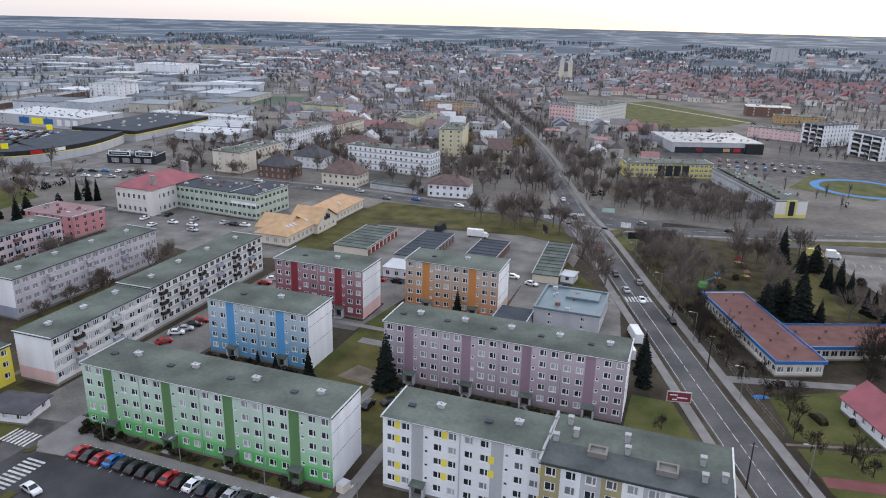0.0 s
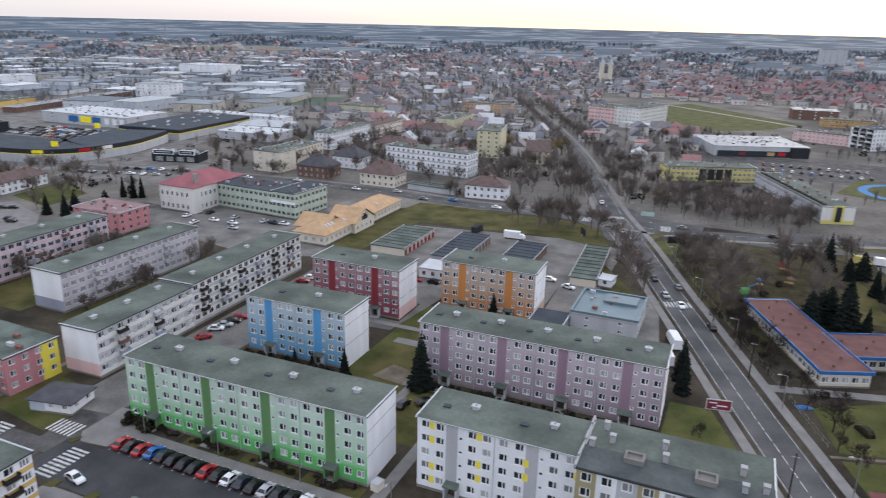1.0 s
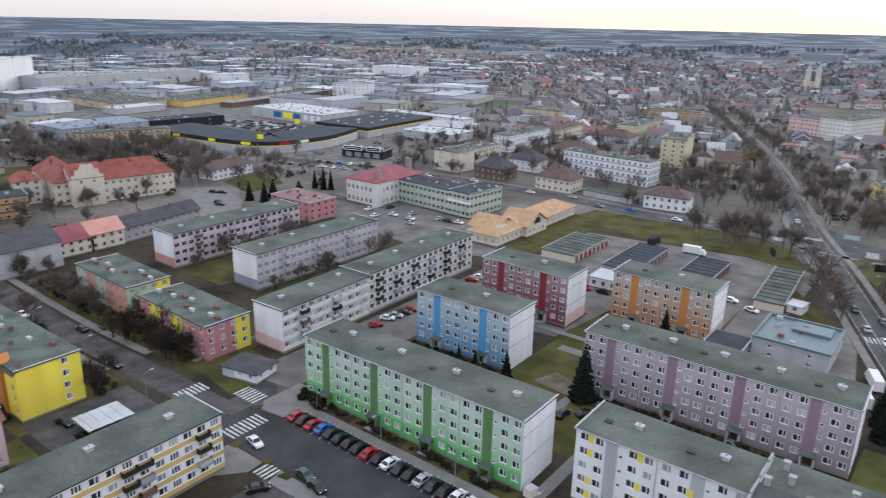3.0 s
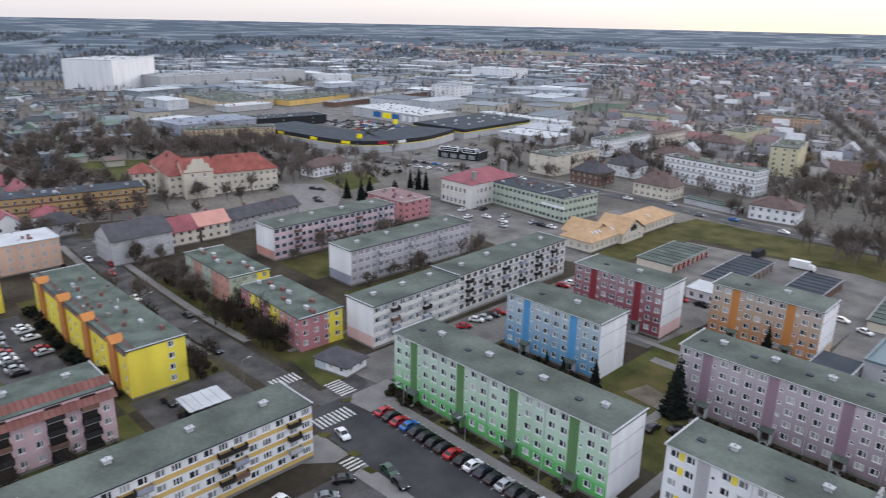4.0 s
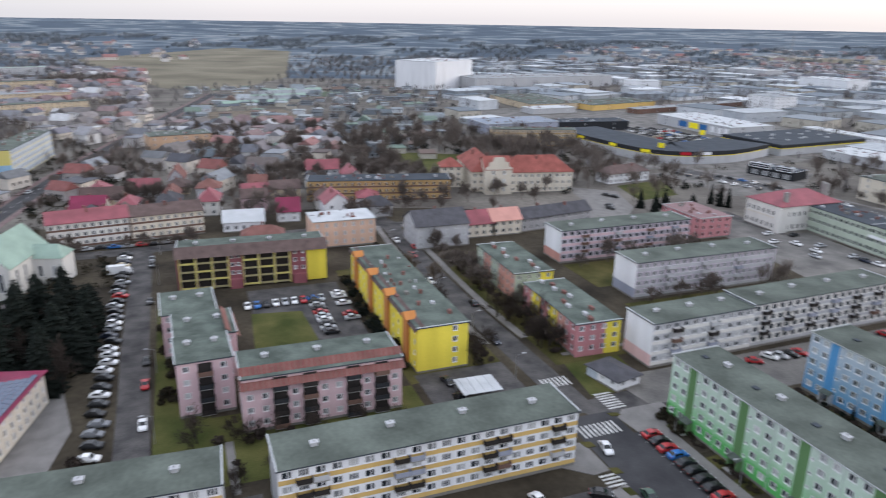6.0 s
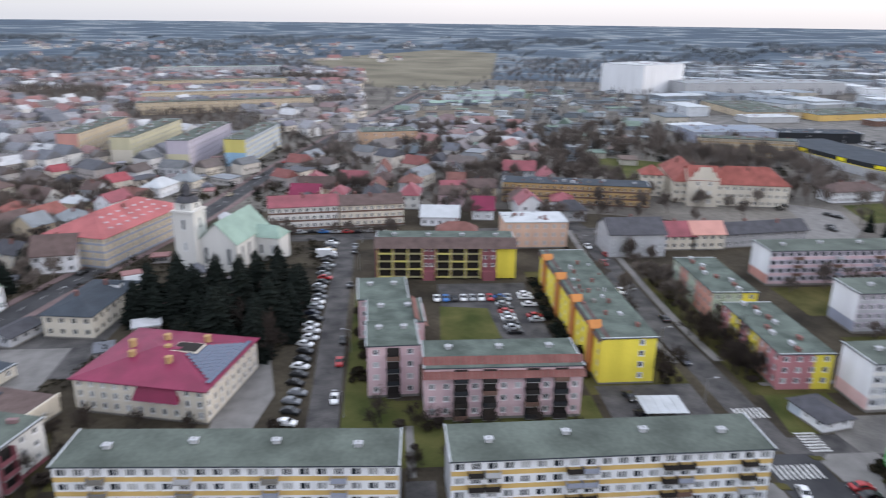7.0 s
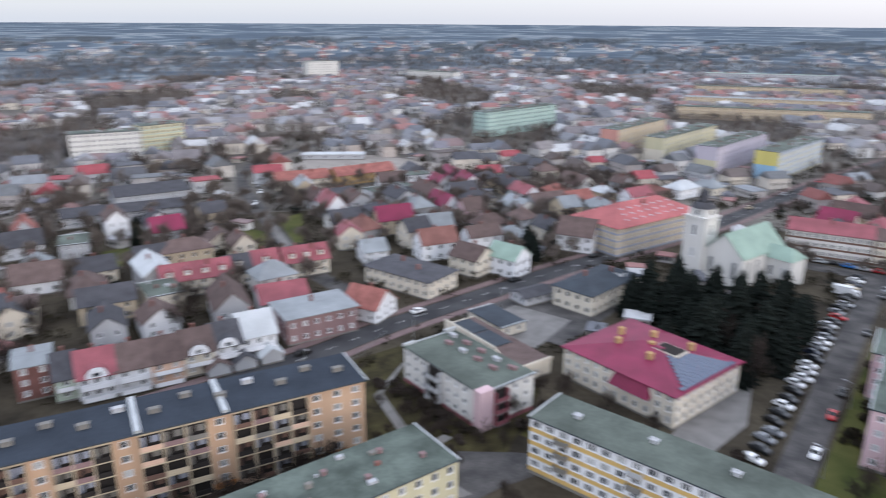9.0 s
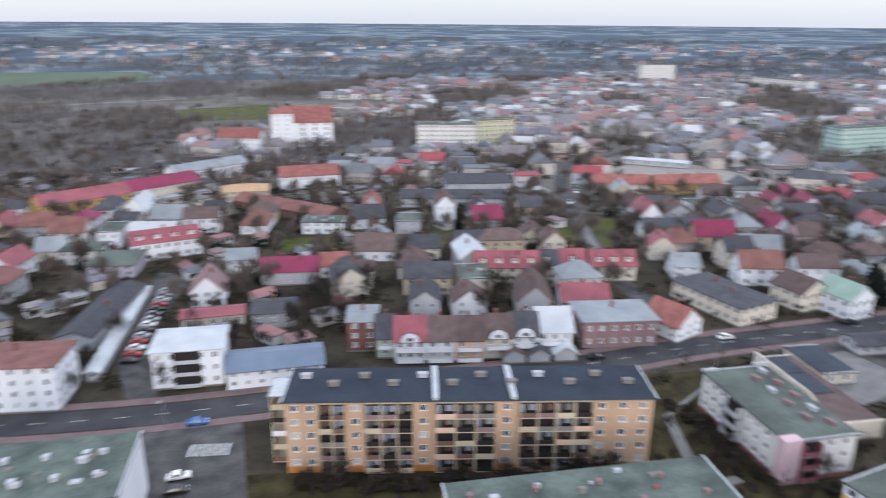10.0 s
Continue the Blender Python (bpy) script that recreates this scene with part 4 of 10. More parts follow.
slab_block("four-storey whitish block with dark balconies", -131.1, 115.3, 30.6, 10.4, 91.5, 4, 11, "greylight", "milk", "white", "pinkish", balc=(2, 6), balc_col="loggia_dark", vents=3, seed=5)
slab_block("long four-storey cream block joined to the whitish one", -132.4, 155.9, 50.2, 10.6, 91.5, 4, 19, "milk", "greylight", "white", "salmon", balc=(1, 4, 7, 10, 13, 16), balc_col="loggia_dark", vents=4, step=2.77)
slab_block("four-storey grey-blue block with bare trees before it", -169.4, 148.4, 51.7, 11.4, 89.5, 4, 20, "lilac", "greylight", "white", "bluegrey", balc=(4, 9, 14), vents=4)
slab_block("four-storey rose-grey block behind the others", -205.4, 144.0, 52.5, 11.4, 90, 4, 20, "lilac", "pinkpale", "white", "salmon", balc=(3, 8, 13, 17), balc_col="brown", vents=4)
slab_block("four-storey white block with ochre bands and balconies", -102.6, 36.4, 53.6, 10.5, 90.5, 4, 20, "white", "yellowlow", "greylight", balc=(1, 2, 7, 8, 13, 14, 18), balc_col="loggia_dark", vents=4, fine=True)
slab_block("four-storey white block with yellow bands", -103.2, -25.4, 54.0, 10.2, 87, 4, 20, "white", "yellowlow", "greylight", balc=(2, 7, 12, 16), balc_col="plinth", vents=4, fine=True)


# ---- houses ----
def gable_roof(root, L, W, eave, rise, roof, wall, over=0.5):
    b = Build()
    x, y = L / 2, W / 2
    b.solid([(-x, -y, eave), (x, -y, eave), (x, y, eave), (-x, y, eave), (-x, 0, eave + rise), (x, 0, eave + rise)], [(0, 4, 3), (1, 2, 5), (0, 1, 5, 4), (2, 3, 4, 5)])
    part("gable", b.mesh("gable", [wall]), root)
    k = rise / (W / 2)
    b = Build()
    x, yo = L / 2 + over, W / 2 + over
    ze = eave - over * k
    for s in (-1, 1):
        b.solid([(-x, s * yo, ze), (x, s * yo, ze), (x, 0, eave + rise), (-x, 0, eave + rise),
                 (-x, s * yo, ze + 0.2), (x, s * yo, ze + 0.2), (x, 0, eave + rise + 0.2), (-x, 0, eave + rise + 0.2)],
                [(0, 1, 2, 3), (4, 5, 6, 7), (0, 1, 5, 4), (0, 3, 7, 4), (1, 2, 6, 5)])
    part("roof", b.mesh("roof", [roof]), root)


def hip_roof(root, L, W, eave, rise, roof, over=0.6, ridge=None):
    b = Build()
    x, y = L / 2 + over, W / 2 + over
    if L >= W:
        r = max(L - W, 0.6) / 2 if ridge is None else ridge / 2
        a, c = (-r, 0, eave + rise), (r, 0, eave + rise)
        top = [(4, 5, 9, 8), (5, 6, 9), (6, 7, 8, 9), (7, 4, 8)]
    else:
        r = max(W - L, 0.6) / 2 if ridge is None else ridge / 2
        a, c = (0, -r, eave + rise), (0, r, eave + rise)
        top = [(4, 5, 8), (5, 6, 9, 8), (6, 7, 9), (7, 4, 8, 9)]
    pts = [(-x, -y, eave - 0.1), (x, -y, eave - 0.1), (x, y, eave - 0.1), (-x, y, eave - 0.1), (-x, -y, eave + 0.1), (x, -y, eave + 0.1), (x, y, eave + 0.1), (-x, y, eave + 0.1), a, c]
    b.solid(pts, [(0, 3, 2, 1), (0, 1, 5, 4), (1, 2, 6, 5), (2, 3, 7, 6), (3, 0, 4, 7)] + top)
    part("roof", b.mesh("roof", [roof]), root)


def chimney(root, x, y, z, h=1.6, s=0.7, mat="tile_brick"):
    b = Build()
    b.box(-s / 2, -s / 2, -1.0, s / 2, s / 2, h)
    b.box(-s / 2 - 0.08, -s / 2 - 0.08, h, s / 2 + 0.08, s / 2 + 0.08, h + 0.14)
    part("chimney", b.mesh("chimney", [mat]), root, m=pose(x, y, z))


def dormer(root, x, y, z, w=1.8, wall="white", roof="slate", turn=0):
    """A small roof window with cheeks and a little roof, facing the front."""
    d = part("dormer", None, root, m=pose(x, y, z, 0, 0, turn))
    b = Build()
    b.box(-w / 2, -1.2, -0.6, w / 2, 1.6, 1.3)
    part("cheek", b.mesh("cheek", [wall]), d)
    b = Build()
    b.solid([(-w / 2 - 0.2, -1.5, 1.25), (w / 2 + 0.2, -1.5, 1.25), (w / 2 + 0.2, 2.0, 1.25), (-w / 2 - 0.2, 2.0, 1.25), (0, -1.5, 2.0), (0, 2.0, 2.0)], [(0, 3, 2, 1), (0, 1, 4), (1, 2, 5, 4), (2, 3, 5), (3, 0, 4, 5)])
    part("dormer_roof", b.mesh("dormer_roof", [roof]), d)
    part("window", window_mesh(w * 0.6, 1.0, 1)[2], d, m=pose(0, -1.22, 0.1))


def facing(x, y, ang):
    """Which walls of a house at this place look towards the camera, above the origin."""
    seen = []
    for f, turn in FACES.items():
        a = radians(ang + turn - 90)
        if -(x * math.cos(a) + y * math.sin(a)) > 0.12 * math.hypot(x, y):
            seen.append(f)
    return seen


def house(label, x, y, L, W, ang, eave, rise, wall, roof, kind="gable", cat="house", fine=False, pitch=3.0, win=(1.2, 1.4), name="house", group="", stacks=1, dorm=0, floors=None, band=None, plinth="plinth", skip=()):
    root = thing(name, label, cat, pose(x, y, 0, 0, 0, ang), group)
    floors = floors or max(1, round(eave / 3.0))
    step = (eave - 0.4) / floors
    wins = {}
    for f in facing(x, y, ang):
        if f in skip:
            continue
        ln = L if f in ("front", "back") else W
        n = max(1, int(ln / pitch))
        hw = min(win[1], step - 0.9)
        if hw > 0.4:
            wins[f] = [(-ln / 2 + ln * (k + 0.5) / n, min(win[0], ln / n - 0.5), 0.4 + q * step + 0.8, 0.4 + q * step + 0.8 + hw, 1 if win[0] > 0.9 else 0) for k in range(n) for q in range(floors)]

    def col(u, z):
        if z < 0.45:
            return 1
        return 2 if band and ((z - 0.4) % step) < 0.75 else 0
    zs = [0.45] + ([0.4 + q * step + o for q in range(floors) for o in (0.0, 0.75)] if band else [])
    walls(root, L, W, eave, [wall, plinth, band or wall], wins, {f: (col, [], zs) for f in FACES}, fine=fine)
    if kind == "gable":
        gable_roof(root, L, W, eave, rise, roof, wall)
    elif kind == "hip":
        hip_roof(root, L, W, eave, rise, roof)
    else:
        flat_roof(root, L, W, eave, roof, over=0.25)
    for k in range(stacks):
        u = (k + 0.5) / stacks - 0.5
        chimney(root, u * L * 0.7, 0.12 * W * (-1) ** k, eave + (rise * 0.75 if kind != "flat" else 0.3), 1.5 if kind != "flat" else 0.8)
    if kind == "flat" and min(L, W) > 9 and eave > 4.5:
        b, rq = Build(), random.Random(int(abs(x) * 7 + abs(y)))
        for k in range(int(L * W / 55) + 3):
            u, v, sz = rq.uniform(-0.46, 0.46) * L, rq.uniform(-0.42, 0.42) * W, rq.uniform(0.25, 0.8)
            b.box(u - sz, v - sz * 0.6, eave + 0.2, u + sz, v + sz * 0.6, eave + 0.26 + rq.uniform(0.3, 1.0), rq.choice((0, 0, 1, 2)))
        tagged(part("roof_plant", b.mesh("roof_plant", ["greylight", "tile_brick", "plinth"]), root, "small vents and stacks"), kind="stuff")
    for k in range(dorm):
        dormer(root, (k + 0.5) / dorm * L - L / 2, -W * 0.27, eave + rise * 0.35, wall=wall, roof=roof)
    return root


# white block's taller neighbour with the dark roof
r = thing("apartment_block", "five-storey block with olive, white and grey front", "apartment block", pose(-3.4, 100.4, 0, 0, 0, 0.5))
wins = [(-13.8 + 27.6 * (k + 0.5) / 9, 1.7, 0.6 + q * 2.65 + 0.75, 0.6 + q * 2.65 + 2.3, 1) for k in range(9) for q in range(5)]
walls(r, 27.6, 14.8, 13.9, ["white", "ochre_olive", "greylight", "plinth"], {"front": wins},
      {"front": (lambda u, z: 3 if z < 0.5 else (1, 0, 2, 1, 0, 2, 0, 1, 0)[min(8, int((u + 13.8) / 27.6 * 9))], [-13.8 + 27.6 * k / 9 for k in range(1, 9)], [0.5])})
flat_roof(r, 27.6, 14.8, 13.9)
b = Build()
b.box(-13.9, -7.7, 14.22, 13.9, -1.2, 14.36)
part("roof_strip", b.mesh("roof_strip", ["bitumen_mid"]), r, "darker strip of roof felt")
for x, y, s in ((-6, -2.4, 1.5), (4.5, -3.2, 1.6)):
    b = Build()
    w = s * 0.8
    for x0, y0, x1, y1 in ((-s, -w, s, -w + 0.35), (-s, w - 0.35, s, w), (-s, -w + 0.35, -s + 0.35, w - 0.35), (s - 0.35, -w + 0.35, s, w - 0.35)):
        b.box(x0, y0, 0, x1, y1, 0.9)
    part("roof_light", b.mesh("roof_light", ["plinth"]), r, m=pose(x, y, 14.3))
    b = Build()
    b.box(-s + 0.36, -w + 0.36, 0.3, s - 0.36, w - 0.36, 0.5)
    part("roof_light_pane", b.mesh("roof_light_pane", ["plinth"]), r, m=pose(x, y, 14.3))
for x, y in ((-11.5, 5.0), (-10, 1.5), (-2, 3.0), (-1.6, -0.5), (9.5, 1.0), (9.8, -3.5), (12.6, -2.5), (-12.8, -1)):
    b = Build()
    b.box(-0.4, -0.4, 0, 0.4, 0.4, 1.2)
    b.tube((0, 0, 1.2), (0, 0, 1.4), 0.25, 0.25, 6)
    b.box(-0.5, -0.5, 1.4, 0.5, 0.5, 1.5)
    part("roof_vent", b.mesh("roof_vent", ["grey"]), r, m=pose(x, y, 14.2))
for k in range(6):
    b = Build()
    b.box(-14.2, -7.6 + k * 2.5, 13.9, -13.85, -5.2 + k * 2.5, 14.6 + 0.3 * (k % 2))
    part("fire_wall", b.mesh("fire_wall", ["grey"]), r, "stepped party wall with metal capping")

# store and annex
r = house("low pale store with a teal sheet roof", -28.6, 183.2, 17.5, 18.2, 0.5, 4.9, 0, "greylight", "sheet_teal", "flat", "store", False, 6.0, (1.2, 1.0), "store", stacks=0)
for x0, y0, x1, y1 in ((-9, -9.3, 9, -8.7), (-9, 8.7, 9, 9.3), (-9, -8.7, -8.4, 8.7), (8.4, -8.7, 9, 8.7)):
    b = Build()
    b.box(x0, y0, 5.2, x1, y1, 5.75)
    part("parapet", b.mesh("parapet", ["sheet_teal"]), r)
b = Build()
b.box(-2.0, 1.0, 5.2, 7.0, 7.0, 5.9)
part("roof_light", b.mesh("roof_light", ["sheet_teal"]), r, "raised teal roof light")
house("low annex with a dark flat roof", -42.2, 170.6, 9.0, 11, 0.5, 3.4, 0, "grey", "bitumen_dark", "flat", "shed", stacks=0, name="annex")

# tiled hall
r = house("long hall with a hipped orange tiled roof", -141.2, 236.0, 60.5, 13.2, 90.5, 4.0, 3.4, "cream", "tile_orange", "hip", "hall", False, 3.0, (1.3, 1.6), "tiled_hall", stacks=0)
for u, hw, y0, y1, top in ((-4.2, 8.0, -8.2, 4.0, 8.4), (-17.0, 7.0, -2.0, 10.5, 7.8)):
    b = Build()
    for s in (-1, 1):
        b.solid([(u + s * hw, y0 - 0.7, 3.8), (u, y0 - 0.7, top), (u, y1 + 0.7, top), (u + s * hw, y1 + 0.7, 3.8), (u + s * hw, y0 - 0.7, 4.0), (u, y0 - 0.7, top + 0.2), (u, y1 + 0.7, top + 0.2), (u + s * hw, y1 + 0.7, 4.0)],
                [(0, 1, 2, 3), (4, 5, 6, 7), (0, 1, 5, 4), (3, 2, 6, 7)])
    for yy in (y0, y1):
        b.face([(u - hw + 0.4, yy, 3.7), (u + hw - 0.4, yy, 3.7), (u, yy, top - 0.2)], 1)
    b.box(u - hw + 0.6, y0, 0, u + hw - 0.6, y1, 3.75, 1)
    part("cross_gable", b.mesh("cross_gable", ["tile_orange", "cream"]), r, "orange tiled cross gable")
gw = part("gable_window", None, r)
for q in range(4):
    b = Build()
    b.box(-6.4 + q * 1.15, -8.3, 4.1, -5.45 + q * 1.15, -8.22, 6.5 if q in (1, 2) else 5.7)
    part("pane", b.mesh("pane", ["blackish"]), gw)
for q in range(4):
    part("window", window_mesh(1.3, 1.6, 1)[2], r, m=pose(-9.6 + q * 3.4, -8.24, 1.0))
for u, v, tilt in ((-22.5, -3.6, 27), (-20.5, -3.6, 27), (-13.0, -4.2, 27), (14.0, -3.9, 27), (-24.6, -3.4, 27)):
    b = Build()
    b.box(-0.55, -0.8, 0, 0.55, 0.8, 0.08)
    part("roof_window", b.mesh("roof_window", ["metal_light"]), r, m=pose(u, v, 4.15 + (7.2 + v) * 0.475, tilt, 0, 0))


def garages(label, x, y, L, W, ang, doors, wall, door_col, n):
    root = thing("garage_row", label, "garages", pose(x, y, 0, 0, 0, ang), "garage rows")
    walls(root, L, W, 2.6, [wall], {}, {})
    flat_roof(root, L, W, 2.6, "bitumen_green" if doors == 1 else "bitumen_dark", 0.3, "grey")
    for k in range(n):
        u = -W / 2 + W * (k + 0.5) / n
        b = Build()
        b.box(L / 2, -1.2, 0, L / 2 + 0.05, 1.2, 2.1)
        part("garage_door", b.mesh("garage_door", [door_col if k % 4 else "brown"]), root, m=pose(0, u, 0))
        b = Build()
        b.box(-L / 2, -0.06, 0, L / 2, 0.06, 0.12)
        part("roof_seam", b.mesh("roof_seam", ["bitumen_dark"]), root, m=pose(0, u + W / n / 2 - 0.1, 2.92))


garages("row of garages with dark red doors", -110.9, 222.0, 12.8, 27, 1, 1, "cream", "maroon", 8)
garages("row of garages with a mossy felt roof", -88.0, 222.5, 11.0, 30, 1, 2, "grey", "brown", 9)
garages("row of garages with a mossy felt roof", -66.0, 223.0, 10.5, 27, 1, 2, "brown", "brown", 8)
garages("long row of garages with a pale end wall", -42.8, 225.8, 8.2, 36, 4, 1, "cream", "brown", 10)
house("little white kiosk with a flat roof", -34.8, 212.5, 4.2, 5.5, -5, 2.5, 0, "white", "sheet_white", "flat", "kiosk", stacks=0, name="kiosk")
house("low white shop with a red sign", -84.5, 196.5, 12.0, 9.0, 3, 3.4, 0, "white", "sheet_white", "flat", "shop", stacks=0, name="shop")

# offices
r = house("large cream house with a red hipped roof", -214.8, 234.2, 30.4, 18.4, 90, 10.6, 4.4, "milk", "sheet_red", "hip", "house", False, 2.6, (1.1, 1.9), stacks=0, floors=2)
b = Build()
b.box(-15.9, -9.6, 0, -11.5, -6.6, 9.6)
b.box(-16.1, -9.8, 9.6, -11.3, -6.6, 9.95)
part("stair_tower", b.mesh("stair_tower", ["milk"]), r, "cream corner projection with a cornice")
for u, v, z in ((-11.0, -6.6, 15.5), (12.5, -4.0, 17.0), (14.2, -1.0, 17.0)):
    chimney(r, u, v, z - 4.6, 4.6, 1.5, "concrete")
b = Build()
b.box(-15.54, -9.3, 5.5, -15.42, 9.2, 5.8)
part("cornice", b.mesh("cornice", ["cream"]), r, "moulded band between the storeys")
house("pale green three-storey office with a dark flat roof", -190.6, 239.8, 30.6, 14.6, -4, 10.0, 0, "greenpale", "bitumen_dark", "flat", "office", False, 2.5, (1.6, 1.4), "office_building", stacks=5)
r = house("pale green end section of the offices, dark roof", -169.6, 241.6, 12.0, 21.4, -4, 10.3, 0, "greenpale", "bitumen_dark", "flat", "office", False, 2.4, (1.6, 1.4), "office_building", stacks=2)
b = Build()
b.box(-6.1, -10.98, 5.9, 6.1, -10.74, 6.9)
part("banner", b.mesh("banner", ["white"]), r, "pale banner under the windows")
house("rosy two-storey house with a pink flat roof", -220.0, 190.0, 23, 14.6, 0, 8.0, 0, "rose", "brickgrey", "flat", "house", False, 3.4, stacks=3)

# colourful low blocks along the side street
def patchwork(label, x, y, L, W, ang, h, cols, pats, roofv=10, seed=3):
    root = thing("apartment_block", label, "apartment block", pose(x, y, 0, 0, 0, ang), "low coloured blocks")
    rnd = random.Random(seed)
    floors = round((h - 0.6) / 2.65)
    wins = {}
    for f in facing(x, y, ang):
        ln = L if f in ("front", "back") else W
        n = max(2, int(ln / 3.0))
        wins[f] = [(-ln / 2 + ln * (k + 0.5) / n, 1.4, 0.6 + q * 2.65 + 0.9, 0.6 + q * 2.65 + 2.25, 1) for k in range(n) for q in range(floors)]
    ed = [-L / 2 + L * k / cols for k in range(1, cols)]

    def front(u, z):
        return min(len(pats) - 1, int((u + L / 2) / L * cols)) if z > 0.5 else len(pats)
    walls(root, L, W, h, list(pats) + ["plinth", "yellow"], wins, {"front": (front, ed, [0.5]), "right": (lambda u, z: 0 if u < W * 0.15 else len(pats) + 1, [W * 0.15], []), "left": (lambda u, z: 1, [], [])})
    flat_roof(root, L, W, h, "bitumen_green")
    for k in range(roofv):
        b = Build()
        b.box(-0.8, -0.35, 0, 0.8, 0.35, 0.7)
        b.box(-0.9, -0.45, 0.7, 0.9, 0.45, 0.82)
        part("chimney", b.mesh("chimney", ["tile_brick" if k % 2 else "greylight"]), root, m=pose(-L / 2 + L * (k + 0.5) / roofv, rnd.uniform(-3, 3), h + 0.26))
    return root


patchwork("three-storey block painted yellow and rose", -150.8, 92.6, 29.6, 12.4, -1.5, 8.6, 6, ["rose", "yellow", "rose", "yellow", "salmon", "rose"])
patchwork("three-storey block painted green and salmon", -187.5, 94.0, 29.0, 12.4, -1.5, 8.6, 5, ["greenpale", "salmon", "greenpale", "salmon", "salmon"], 9, 4)
r = house("small kiosk with a grey hipped roof and blue panels", -123.4, 88.6, 9.5, 7.0, 12, 2.7, 1.4, "white", "slate", "hip", "kiosk", stacks=0, name="kiosk")
b = Build()
b.box(-4.85, -3.6, 0.3, -1.5, -3.5, 2.3)
part("panel", b.mesh("panel", ["bluepale"]), r, "pale blue advertising panel")

# yellow block with orange stair gables
r = house("four-storey bright yellow block with orange gables", -172.0, 53.0, 62.5, 12.6, 0.5, 11.2, 0, "yellow", "bitumen_green", "flat", "apartment block", False, 4.0, (1.1, 1.3), "apartment_block", stacks=6, floors=4, skip=("right",))
for q in range(4):
    part("window", window_mesh(1.3, 1.4, 1)[2], r, m=pose(31.29, 3.0, 1.5 + q * 2.7, 0, 0, 90))
for k in range(4):
    x = -24 + k * 16
    b = Build()
    b.box(x - 1.6, -7.0, 0, x + 1.6, -6.3, 11.5)
    part("stair_tower", b.mesh("stair_tower", ["orange"]), r, "orange stair bay")
    b = Build()
    b.solid([(x - 2.1, -7.4, 11.5), (x + 2.1, -7.4, 11.5), (x + 2.1, -4.7, 11.5), (x - 2.1, -4.7, 11.5), (x, -7.4, 12.8), (x, -4.4, 12.8)], [(0, 1, 4), (1, 2, 5, 4), (3, 0, 4, 5), (0, 3, 2, 1)])
    part("gable_roof", b.mesh("gable_roof", ["orange"]), r, "small orange gable roof")
b = Build()
b.solid([(-31.5, -6.9, 10.6), (31.5, -6.9, 10.6), (31.5, -4.6, 11.9), (-31.5, -4.6, 11.9), (-31.5, -6.9, 10.4), (31.5, -6.9, 10.4)], [(0, 1, 2, 3), (4, 5, 1, 0)])
part("eaves_strip", b.mesh("eaves_strip", ["roof_brown"]), r, "dark tiled eaves strip")

